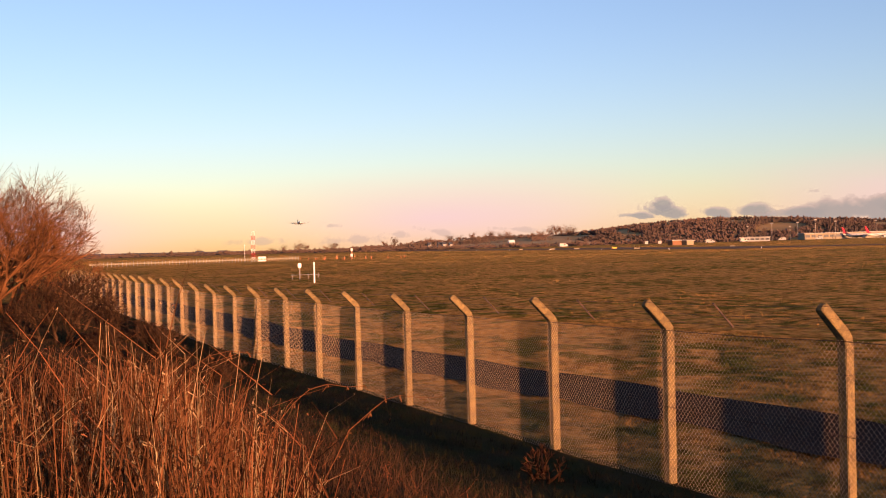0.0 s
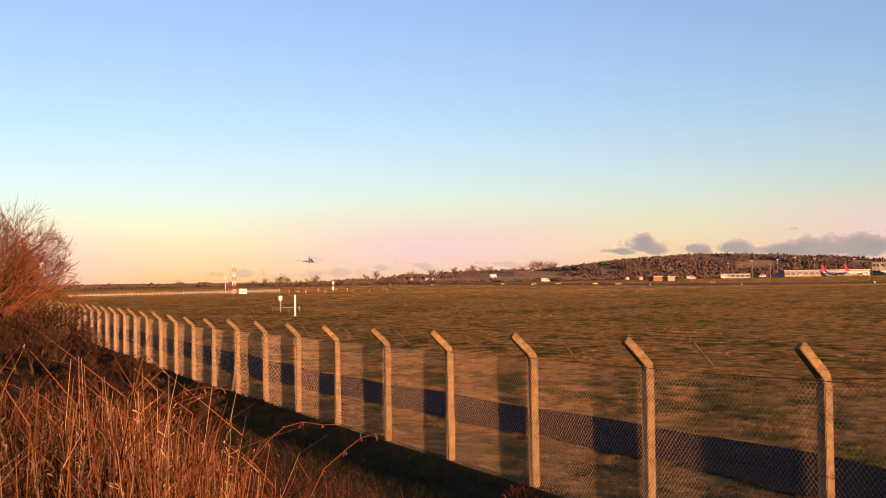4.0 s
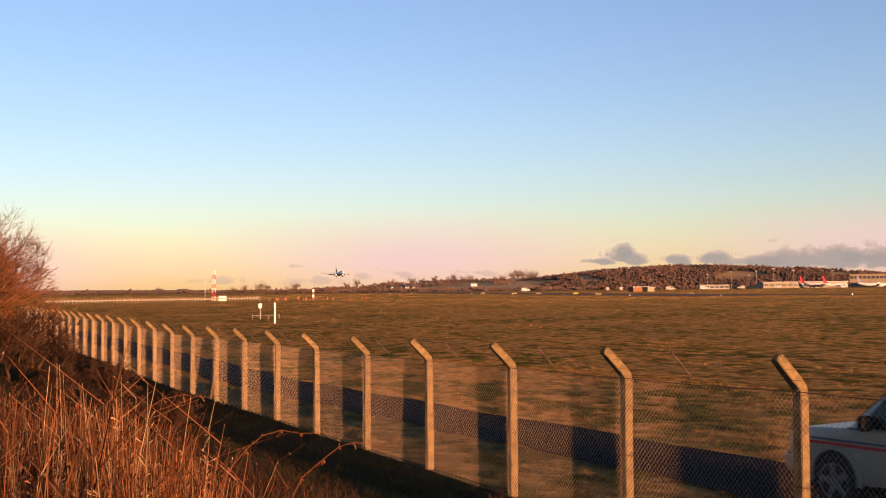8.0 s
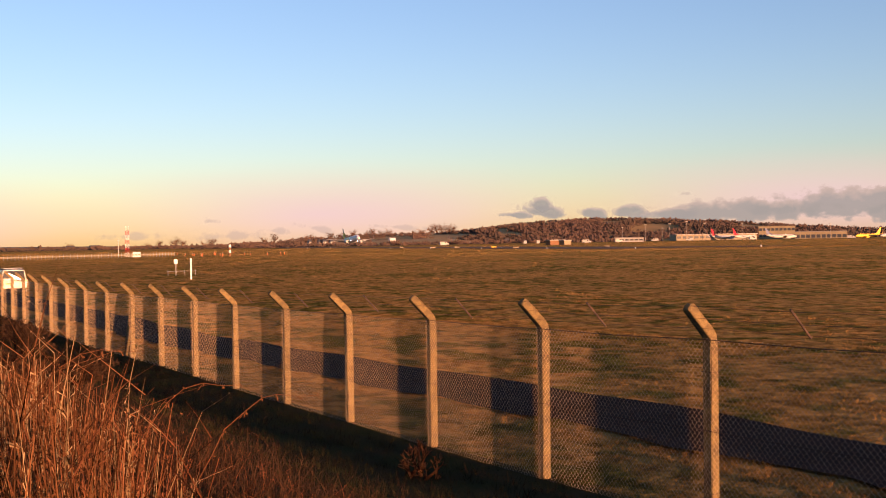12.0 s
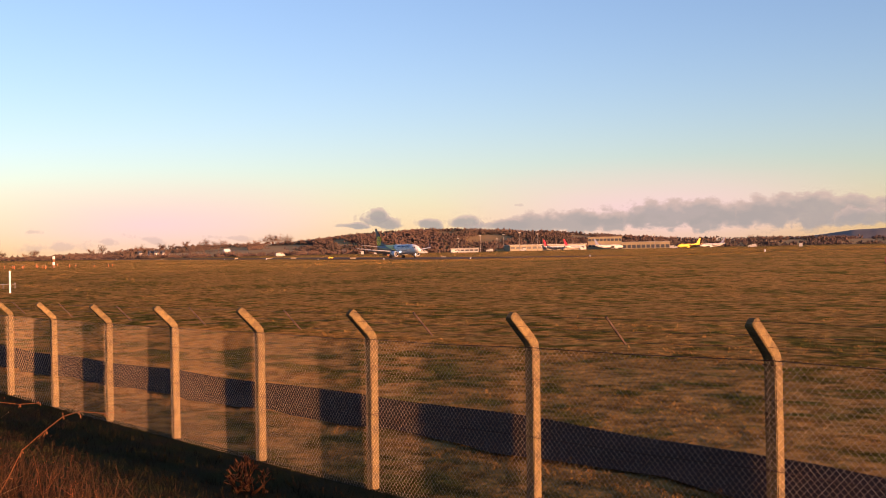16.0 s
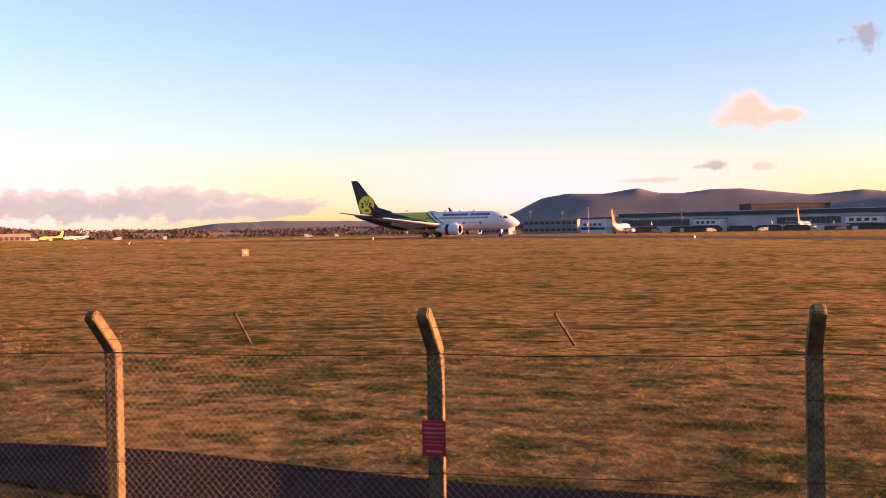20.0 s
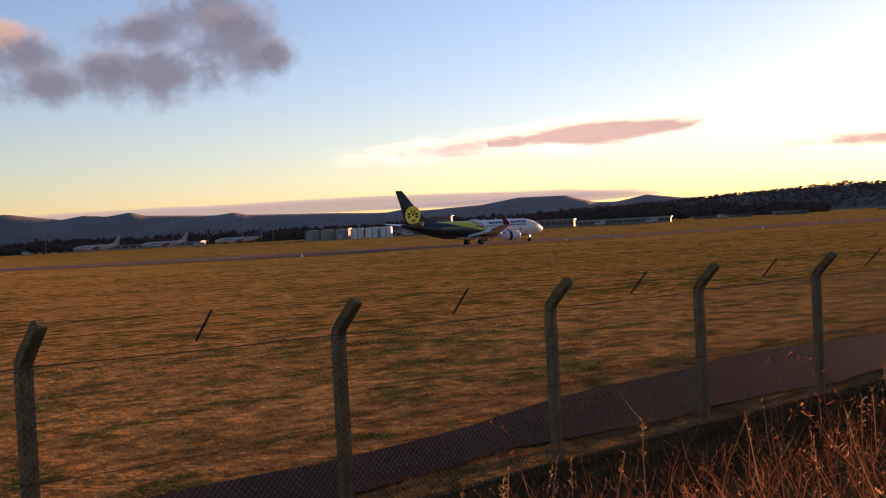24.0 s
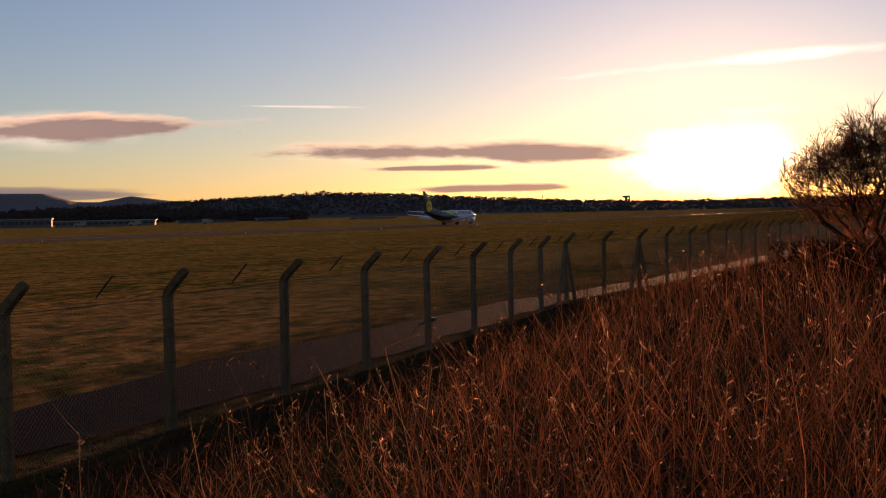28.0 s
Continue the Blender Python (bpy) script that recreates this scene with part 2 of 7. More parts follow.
def grass_material(name, blade=False):
    """Mown winter grass: straw and green in drawn-out patches along the runway, with fine grain."""
    m = bpy.data.materials.new(name)
    m.use_nodes = True
    n, l = m.node_tree.nodes, m.node_tree.links
    b = n["Principled BSDF"]
    b.inputs["Roughness"].default_value = 0.95
    b.inputs["Specular IOR Level"].default_value = 0.0
    co = n.new("ShaderNodeTexCoord")
    turn = n.new("ShaderNodeMapping")
    turn.vector_type = "TEXTURE"
    turn.inputs["Rotation"].default_value = (0, 0, radians(-75.4))
    turn.inputs["Scale"].default_value = (1.4, 1.0, 1.5)       # mown along the runway
    l.new(co.outputs["Object"], turn.inputs["Vector"])

    def tex(scale, detail=5):
        t = n.new("ShaderNodeTexNoise")
        t.inputs["Scale"].default_value, t.inputs["Detail"].default_value = scale, detail
        l.new(turn.outputs[0], t.inputs["Vector"])
        return t

    def blend(fac, lo, hi, a, b_):
        r, x = n.new("ShaderNodeMapRange"), n.new("ShaderNodeMix")
        x.data_type = "RGBA"
        r.inputs["From Min"].default_value, r.inputs["From Max"].default_value = lo, hi
        l.new(fac.outputs["Fac"], r.inputs["Value"])
        l.new(r.outputs[0], x.inputs["Factor"])
        for key, c in (("A", a), ("B", b_)):
            if isinstance(c, tuple):
                x.inputs[key].default_value = (*c, 1)
            else:
                l.new(c.outputs["Result"], x.inputs[key])
        return x

    broad, mid, fine = tex(0.13, 6), tex(1.0, 8), tex(9.0, 4)
    k = 0.50 if blade else 0.68
    straw = blend(fine, 0.3, 0.7, (0.465 * k, 0.25 * k, 0.070 * k), (0.35 * k, 0.186 * k, 0.051 * k))
    green = blend(fine, 0.3, 0.7, (0.17 * k, 0.140 * k, 0.031 * k), (0.085 * k, 0.075 * k, 0.017 * k))
    patch = blend(mid, 0.50, 0.64, straw, green)
    mixed = blend(mid, 0.41, 0.56, straw, green)
    whole = blend(broad, 0.47, 0.59, patch, mixed)
    colour = whole.outputs["Result"]
    tuft, dim, shade = tex(3.0, 9), n.new("ShaderNodeMapRange"), n.new("ShaderNodeVectorMath")   # tussocks and gaps
    for key, v in (("From Min", 0.36), ("From Max", 0.62), ("To Min", 0.5), ("To Max", 1.25)):
        dim.inputs[key].default_value = v
    shade.operation = "SCALE"
    l.new(tuft.outputs["Fac"], dim.inputs["Value"])
    l.new(colour, shade.inputs[0])
    l.new(dim.outputs[0], shade.inputs["Scale"])
    colour = shade.outputs[0]
    # colour grows up to 1.6 times paler with distance across from the fence
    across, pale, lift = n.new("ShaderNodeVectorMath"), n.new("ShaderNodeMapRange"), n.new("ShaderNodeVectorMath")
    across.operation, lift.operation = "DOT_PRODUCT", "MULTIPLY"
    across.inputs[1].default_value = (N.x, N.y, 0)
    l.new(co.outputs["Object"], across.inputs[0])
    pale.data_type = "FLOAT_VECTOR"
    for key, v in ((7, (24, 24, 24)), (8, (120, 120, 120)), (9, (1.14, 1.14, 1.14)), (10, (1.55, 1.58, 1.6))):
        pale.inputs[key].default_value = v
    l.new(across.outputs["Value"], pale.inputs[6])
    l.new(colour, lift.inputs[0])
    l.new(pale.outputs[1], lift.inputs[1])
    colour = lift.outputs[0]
    # darkens the turf between fence and road: the verge's shade put into colour
    verge, shady = n.new("ShaderNodeMapRange"), n.new("ShaderNodeVectorMath")
    verge.inputs["From Min"].default_value, verge.inputs["From Max"].default_value, verge.inputs["To Min"].default_value = 10.5, 13.5, 0.68
    shady.operation = "SCALE"
    l.new(across.outputs["Value"], verge.inputs["Value"])
    l.new(colour, shady.inputs[0])
    l.new(verge.outputs[0], shady.inputs["Scale"])
    colour = shady.outputs[0]
    # darker, greener grass towards the sunward end: its backlit look put into colour
    along, backlit, tint = n.new("ShaderNodeVectorMath"), n.new("ShaderNodeMapRange"), n.new("ShaderNodeVectorMath")
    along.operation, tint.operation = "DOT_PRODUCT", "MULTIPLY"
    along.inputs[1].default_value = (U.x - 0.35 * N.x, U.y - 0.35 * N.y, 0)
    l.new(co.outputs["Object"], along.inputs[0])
    backlit.data_type = "FLOAT_VECTOR"
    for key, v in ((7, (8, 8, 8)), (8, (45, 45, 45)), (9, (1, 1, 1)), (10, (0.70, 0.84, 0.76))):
        backlit.inputs[key].default_value = v
    l.new(along.outputs["Value"], backlit.inputs[6])
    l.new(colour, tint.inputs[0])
    l.new(backlit.outputs[1], tint.inputs[1])
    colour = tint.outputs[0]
    if blade:
        g, a, sc = n.new("ShaderNodeNewGeometry"), n.new("ShaderNodeMath"), n.new("ShaderNodeVectorMath")
        a.operation, sc.operation = "MULTIPLY_ADD", "SCALE"
        a.inputs[1].default_value, a.inputs[2].default_value = 0.25, 0.82
        l.new(g.outputs["Random Per Island"], a.inputs[0])
        l.new(colour, sc.inputs[0])
        l.new(a.outputs[0], sc.inputs["Scale"])
        tl, ms = n.new("ShaderNodeBsdfTranslucent"), n.new("ShaderNodeMixShader")
        ms.inputs["Fac"].default_value = 0.22
        l.new(sc.outputs[0], b.inputs["Base Color"])
        l.new(sc.outputs[0], tl.inputs["Color"])
        l.new(b.outputs[0], ms.inputs[1])
        l.new(tl.outputs[0], ms.inputs[2])
        l.new(ms.outputs[0], n["Material Output"].inputs["Surface"])
        return m
    l.new(colour, b.inputs["Base Color"])
    bp, bp2 = n.new("ShaderNodeBump"), n.new("ShaderNodeBump")
    bp.inputs["Strength"].default_value, bp.inputs["Distance"].default_value = 1.0, 0.22
    l.new(mid.outputs["Fac"], bp.inputs["Height"])
    bp2.inputs["Strength"].default_value, bp2.inputs["Distance"].default_value = 1.0, 0.08
    l.new(fine.outputs["Fac"], bp2.inputs["Height"])
    l.new(bp.outputs[0], bp2.inputs["Normal"])
    l.new(bp2.outputs[0], b.inputs["Normal"])
    return m


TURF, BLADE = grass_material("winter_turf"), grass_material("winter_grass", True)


def build_ground():
    radii = np.concatenate([np.linspace(0, 60, 120), np.geomspace(60.6, 4900, 90)])
    n = 360
    a = np.linspace(0, 2 * math.pi, n, endpoint=False)
    X = np.outer(radii, -np.sin(a)).ravel()
    Y = np.outer(radii, np.cos(a)).ravel()
    Z = ground_z(X, Y)
    me = bpy.data.meshes.new("ground")
    i = np.arange(len(radii) - 1)[:, None] * n
    j = np.arange(n)[None, :]
    k = (j + 1) % n
    faces = np.stack([i + j, i + k, i + n + k, i + n + j], -1).reshape(-1, 4)[:, ::-1]
    me.from_pydata(np.stack([X, Y, Z], 1).tolist(), [], faces.tolist())
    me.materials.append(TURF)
    me.polygons.foreach_set("use_smooth", [True] * len(me.polygons))
    thing("ground", "rough winter turf of the airfield and verge", "ground", me, kind="structure")


def strip(name, label, category, spots, mat, lift=0.04, kind="structure"):
    """A ribbon of ground covering; spots are rows of points across it."""
    m = Mesh()
    w = len(spots[0])
    for row in spots:
        for p in row:
            m.v.append((p.x, p.y, float(ground_z(p.x, p.y)) + lift))
    for i in range(len(spots) - 1):
        for j in range(w - 1):
            a = i * w + j
            m.f.append((a, a + 1, a + w + 1, a + w))
    me = m.done(name, mat, True)
    return thing(name, label, category, me, kind=kind)


# the road's edges, metres past the fence
ROAD_FAR = ([-40, -26, -18, -13, -9, -7, -5, -3, 0, 4, 9, 12, 16, 20, 24, 28, 38, 50], [4.8, 5.1, 5.5, 5.45, 5.1, 4.7, 4.15, 3.8, 3.2, 2.7, 2.4, 2.8, 3.5, 4.0, 3.5, 2.8, 2.0, 1.8])
ROAD_NEAR = ([-40, -30, -21, -14, -8, -3, 4, 12, 15, 25, 40], [2.0, 2.2, 2.6, 2.9, 2.75, 1.8, 0.9, 0.9, 0.65, 0.45, 0.3])


def build_road():
    rows = []
    for al in np.linspace(-150, 150, 301):
        near = ramp(al, *ROAD_NEAR) + 0.12 * math.sin(al * 1.3) + 0.08 * math.sin(al * 3.1)
        far = ramp(al, *ROAD_FAR) + 0.12 * math.sin(al * 0.9 + 1)
        rows.append([spot(al, near + (far - near) * k / 4) for k in range(5)])
    strip("perimeter_road", "dark worn asphalt patrol road inside the fence", "road", rows, ASPHALT, 0.05)


def build_runway():
    def at(s, d):
        p = RU * s + RN * (ROFF + d)
        return Vector((p.x, p.y, 0))
    rows = [[at(s, d) for d in (-23, -12, 0, 12, 23)] for s in np.concatenate([np.linspace(-1500, -400, 45), np.linspace(-390, 500, 90), np.linspace(520, 1500, 30)])]
    strip("runway", "long grey asphalt runway across the airfield", "runway", rows, RUNWAY, 0.06)
    dash = Mesh()
    for s in np.arange(-1200, 1200, 50):
        for i in range(6):
            a, b = s + i * 5, s + (i + 1) * 5
            q = [at(a, -0.45), at(a, 0.45), at(b, 0.45), at(b, -0.45)]
            dash.add([(p.x, p.y, float(ground_z(p.x, p.y)) + 0.075) for p in q], [(0, 1, 2, 3)])
    thing("runway_centreline", "white painted dashes along the runway", "marking", dash.done("runway_centreline", WHITE_DULL), kind="structure")


# near-black mossy soil, with the shade under fence and weeds in its colour
SHADED_SOIL = material("shaded_mossy_soil", (0.036, 0.028, 0.015), 0.95, vary=0.4, scale=0.8, fine=14, bump=1.0, second=(0.03, 0.031, 0.012), spec=0.0)
RUNWAY = material("runway_asphalt", (0.15, 0.108, 0.08), 0.9, vary=0.25, scale=0.03, fine=0.8, second=(0.165, 0.122, 0.09), spec=0.0)
build_ground()
build_road()
build_runway()
strip("bank", "mossy soil of the bank under the weeds, darkened for shade", "bank", [[spot(al, o * ramp(al, *ROAD_NEAR) if o > 0 else o) for o in [-12 + 0.4 * k for k in range(30)] + [-0.02, 0.04]] for al in np.linspace(-75, 125, 401)], SHADED_SOIL, 0.05)


# ---- the fence ----
PITCH = 3.0


def post_mesh():
    """A square concrete post with its head bent outwards over 45 degrees."""
    h, w = 1.94, 0.058
    m = Mesh()
    k, o = 0.46, 0.052
    def sq(y, z, ty, tz, s):
        # a square across the way (ty, tz) in the y-z plane
        return [(-s, y - tz * s, z + ty * s), (s, y - tz * s, z + ty * s), (s, y + tz * s, z - ty * s), (-s, y + tz * s, z - ty * s)]
    m.loft([sq(0, -0.35, 0, 1, w), sq(0, h - 0.06, 0, 1, w), sq(-0.012, h + 0.02, -0.38, 0.92, w * 0.98), sq(-0.05, h + 0.075, -0.7, 0.71, w * 0.96),
            sq(-0.315, h + 0.335, -0.7, 0.71, o), sq(-0.335, h + 0.352, -0.7, 0.71, o * 0.75)])
    return m.done("concrete_post", CONCRETE, bevel=0.008)


def chain_link(width, height, cell, r, sides=4):
    """A panel of diamond netting: zigzag wires that hook into one another."""
    m = Mesh()
    n, rows = int(round(2 * width / cell)), int(round(height / cell))       # two wires to a diamond
    cw, ch = width / n, height / rows
    v, f = [], []
    for i in range(n + 1):
        x0 = i * cw
        pts = []
        for j in range(rows * 2 + 1):
            side = 0.5 if (i + j) % 2 else -0.5
            x = min(max(x0 + side * cw, 0), width)
            pts.append((x, 0.004 * (1 if (i + j) % 2 else -1), j * ch / 2))
        k = len(v)
        for x, y, z in pts:
            for s in range(sides):
                a = 2 * math.pi * (s + 0.5) / sides
                v.append((x + r * math.cos(a), y + r * math.sin(a), z))
        for j in range(len(pts) - 1):
            for s in range(sides):
                a, b = k + j * sides + s, k + j * sides + (s + 1) % sides
                f.append((a, b, b + sides, a + sides))
    m.v, m.f = v, f
    return m.done("netting", WIRE, True)


def build_fence():
    post, net_fine, net_far = post_mesh(), chain_link(PITCH, 1.93, 0.068, 0.0015, 4), chain_link(PITCH, 1.93, 0.13, 0.0028, 3)
    dropper = Mesh().tube([(0, -0.03, 0.09), (0, -0.30, 0.37)], 0.012, 6).done("dropper", RUST)
    tie = Mesh().tube([(-0.066, -0.068, 0), (0.066, -0.068, 0), (0.066, 0.068, 0), (-0.066, 0.068, 0), (-0.066, -0.068, 0.004)], 0.003, 4).done("tie_wire", RUST)
    strut_m = Mesh().box(-0.05, 0.05, -0.05, 0.05, -0.1, 2.05).done("brace", CONCRETE, bevel=0.008)
    rng = random.Random(4)
    als = [ramp(k, [-24, -10, -5, -3, 0, 1, 2, 3, 4, 5, 6, 7, 8, 9, 10, 11, 12, 13, 14, 18, 19, 20, 21, 22, 46], [-91.5, -49.46, -34.4, -28.49, -19.34, -16.29, -13.24, -10.36, -7.55, -4.73, -1.8, 1.05, 4.25, 7.51, 10.77, 13.76, 16.7, 19.55, 22.63, 34.53, 37.43, 40.31, 43.22, 46.15, 116.0]) for k in range(-24, 45)]
    places = [spot(al, 0) for al in als]
    for i, (al, p) in enumerate(zip(als, places)):
        q = places[min(i + 1, len(places) - 1)]
        o = places[max(i - 1, 0)]
        along = math.degrees(math.atan2(q.y - o.y, q.x - o.x))
        k = i - 24
        lean = rng.uniform(-0.35, 0.35)
        m = pose(p.x, p.y, p.z, rng.uniform(-0.4, 0.4), lean, along + rng.uniform(-1, 1))
        ob = thing("fence_post", "lichened concrete fence post with a bent head", "fence post", None, m, "posts of the boundary fence")
        part("shaft", post, ob)
        for z in (0.35, 1.0, 1.6, 1.9):
            part("tie_wire", tie, ob, m=pose(0, 0, z))
        for side in {-4: (-1,), 18: (-1, 1), 20: (-1, 1)}.get(k, ()):
            part("brace", strut_m, ob, "slanting concrete brace", pose(0.85 * side, 0, 0, 0, -24 * side, 0))
        if i + 1 < len(places):
            d = q - p
            run = math.hypot(d.x, d.y)
            near = al > -24 and al < 20
            bay = thing("fence_bay", "sagging galvanised chain-link netting with rusty line wires", "fence", None, Matrix.Translation(p) @ pose(0, 0, 0, 0, 0, math.degrees(math.atan2(d.y, d.x))), "bays of the boundary fence")
            shear = Matrix.Identity(4)
            shear[2][0] = d.z / run
            shear[0][0] = run / PITCH
            net = part("netting", net_fine if near else net_far, bay, m=Matrix.Translation((0, -0.072, 0.02)) @ shear)
            for j, (y, z, r) in enumerate(((-0.075, 0.06, 0.003), (-0.075, 1.0, 0.003), (-0.075, 1.94, 0.0042), (-0.16, 2.06, 0.002), (-0.25, 2.17, 0.002), (-0.345, 2.29, 0.002))):
                sag = [0, -0.012, -0.016, -0.012, 0]
                pts = [(run * s / 4, y, z + d.z * s / 4 + sag[s] + rng.uniform(-0.006, 0.006)) for s in range(5)]
                part("line_wire" if j < 3 else "barbed_wire", Mesh().tube(pts, r, 4).done("line_wire", RUST), bay)
            part("dropper", dropper, bay, "thin rusty steel dropper", pose(run * (0.4 if k == 6 else 0.47), -0.075, 1.93 + d.z * 0.47, 0, -24 if k == 6 else rng.uniform(-4, 4), 0))
    # warning notice on one post
    al = als[30]
    p = places[30]
    sg = thing("warning_sign", "red warning notice wired to a fence post", "sign", None, Matrix.Translation(p + Vector((0, 0, 1.28))) @ pose(0, 0, 0, 0, 0, math.degrees(math.atan2(U.y, U.x))))
    part("plate", Mesh().box(-0.095, 0.095, -0.094, -0.088, -0.14, 0.14).done("plate", RED, bevel=0.002), sg)
    print_red = material("pale_red_print", (0.6, 0.2, 0.18), 0.6)
    for z, w, h in ((0.115, 0.07, 0.006), (0.08, 0.075, 0.013), (0.045, 0.078, 0.013), (0.01, 0.075, 0.005), (-0.02, 0.075, 0.005), (-0.05, 0.07, 0.005), (-0.10, 0.065, 0.013)):
        part("text_bar", Mesh().box(-w, w, -0.0965, -0.0945, z - h / 2, z + h / 2).done("text_bar", print_red), sg)


build_fence()


# ---- aircraft ----
def livery_material():
    """White forward, lime-yellow sash over the wing, black aft and below."""
    m = bpy.data.materials.new("airliner_livery")
    m.use_nodes = True
    n, l = m.node_tree.nodes, m.node_tree.links
    b = n["Principled BSDF"]
    b.inputs["Roughness"].default_value = 0.3
    co, sep = n.new("ShaderNodeTexCoord"), n.new("ShaderNodeSeparateXYZ")
    l.new(co.outputs["Object"], sep.inputs[0])

    def calc(op, a, b_):
        t = n.new("ShaderNodeMath")
        t.operation = op
        for i, v in enumerate((a, b_)):
            if isinstance(v, (int, float)):
                t.inputs[i].default_value = v
            else:
                l.new(v, t.inputs[i])
        return t.outputs[0]

    def mix(fac, a, b_):
        t = n.new("ShaderNodeMix")
        t.data_type = "RGBA"
        l.new(fac, t.inputs["Factor"])
        for key, c in (("A", a), ("B", b_)):
            if isinstance(c, tuple):
                t.inputs[key].default_value = (*c, 1)
            else:
                l.new(c, t.inputs[key])
        return t.outputs["Result"]

    x, z = sep.outputs["X"], sep.outputs["Z"]
    edge = calc("SUBTRACT", calc("ADD", calc("MULTIPLY", calc("SUBTRACT", 4.5, z), 1.35), 0.6), x)   # over 0: behind the slanting edge
    low = calc("SUBTRACT", calc("ADD", calc("MULTIPLY", calc("SUBTRACT", 2.5, x), 0.21), 2.85), z)    # over 0: below the sash
    behind = calc("GREATER_THAN", edge, 0.0)
    s1 = calc("MULTIPLY", calc("GREATER_THAN", edge, -0.75), calc("LESS_THAN", edge, -0.4))
    s2 = calc("MULTIPLY", calc("GREATER_THAN", edge, 0.35), calc("LESS_THAN", edge, 0.7))
    dark = calc("MULTIPLY", behind, calc("GREATER_THAN", low, 0.0))
    dark = calc("MAXIMUM", dark, calc("MAXIMUM", s1, s2))
    belly = calc("LESS_THAN", z, 1.75)
    col = mix(behind, (0.60, 0.59, 0.58), (0.56, 0.47, 0.03))
    col = mix(dark, col, (0.012, 0.012, 0.014))
    col = mix(calc("MULTIPLY", belly, calc("LESS_THAN", edge, 0.0)), col, (0.36, 0.37, 0.4))
    dirt = n.new("ShaderNodeTexNoise")
    dirt.inputs["Scale"].default_value = 1.2
    l.new(co.outputs["Object"], dirt.inputs["Vector"])
    g = calc("ADD", calc("MULTIPLY", dirt.outputs["Fac"], 0.16), 0.9)
    sc = n.new("ShaderNodeVectorMath")
    sc.operation = "SCALE"
    l.new(col, sc.inputs[0])
    l.new(g, sc.inputs["Scale"])
    l.new(sc.outputs[0], b.inputs["Base Color"])
    return m


def fuselage_mesh(mat, sides=28):
    rows = [(19.72, 2.72, 0.03, 0.03), (19.55, 2.74, 0.32, 0.3), (19.1, 2.8, 0.66, 0.64), (18.4, 2.9, 1.0, 0.98), (17.5, 3.03, 1.32, 1.32), (16.6, 3.17, 1.56, 1.6), (15.4, 3.28, 1.76, 1.84), (14.0, 3.34, 1.87, 1.97),
            (12, 3.35, 1.88, 2.0), (6, 3.35, 1.88, 2.0), (0, 3.35, 1.88, 2.0), (-5, 3.37, 1.88, 1.99), (-8, 3.48, 1.84, 1.88), (-11, 3.78, 1.6, 1.58), (-14, 4.2, 1.15, 1.15), (-16.5, 4.56, 0.7, 0.72), (-18.3, 4.82, 0.32, 0.36), (-18.7, 4.88, 0.16, 0.2)]
    m = Mesh()
    m.loft([[(x, ry * math.cos(2 * math.pi * k / sides), zc + rz * math.sin(2 * math.pi * k / sides)) for k in range(sides)] for x, zc, ry, rz in rows])
    return m.done("fuselage", mat, True)


def aerofoil(le, te, y, z, t, up=(0, 0, 1)):
    """A thin ring across a wing: leading edge to trailing edge, t thick."""
    c = le - te
    prof = [(0, 0), (0.06, 0.42), (0.3, 0.55), (0.7, 0.25), (1, 0.03), (0.7, -0.2), (0.3, -0.4), (0.06, -0.35)]
    return [(le - u * c, y + h * t * up[1], z + h * t * up[2]) for u, h in prof]


def wing_mesh(side, mat):
    s = side
    m = Mesh()
    m.loft([aerofoil(6.6, -2.2, 1.2 * s, 2.25, 1.0), aerofoil(5.6, -2.2, 3.0 * s, 2.42, 0.85), aerofoil(4.1, -2.1, 5.6 * s, 2.72, 0.62), aerofoil(1.0, -2.7, 11.5 * s, 3.4, 0.34), aerofoil(-1.9, -3.75, 16.9 * s, 4.05, 0.2)])
    return m.done("wing", mat, True)


def fin_mesh(mat):
    m = Mesh()
    def ring(z, le, te, t):
        c = le - te
        return [(le, 0, z), (le - 0.25 * c, t, z), (te, 0.02, z), (te, -0.02, z), (le - 0.25 * c, -t, z)]
    m.loft([ring(4.6, -8.0, -17.4, 0.22), ring(5.75, -10.0, -17.55, 0.2), ring(6.6, -12.9, -17.9, 0.2), ring(9.5, -15.5, -18.75, 0.15), ring(12.2, -17.8, -19.6, 0.1), ring(12.45, -18.2, -19.65, 0.05)])
    return m.done("fin", mat, True)


def tail_mesh(s, mat):
    m = Mesh()
    m.loft([aerofoil(-13.6, -17.6, 0.5 * s, 4.75, 0.35), aerofoil(-17.2, -18.9, 7.1 * s, 5.45, 0.16)])
    return m.done("tailplane", mat, True)


def revolve(rows, axis_y, axis_z, sides=20):
    m = Mesh()
    m.loft([[(x, axis_y + r * math.cos(2 * math.pi * k / sides), axis_z + r * math.sin(2 * math.pi * k / sides)) for k in range(sides)] for x, r in rows], caps=False)
    return m


def wheel_mesh(r, w, mat):
    m = Mesh()
    rows = [(-w / 2, r * 0.55), (-w / 2, r * 0.86), (-w * 0.32, r), (w * 0.32, r), (w / 2, r * 0.86), (w / 2, r * 0.55)]
    m.loft([[(rr * math.cos(2 * math.pi * k / 20), y, rr * math.sin(2 * math.pi * k / 20)) for k in range(20)] for y, rr in rows])
    return m.done("tyre", mat, True)


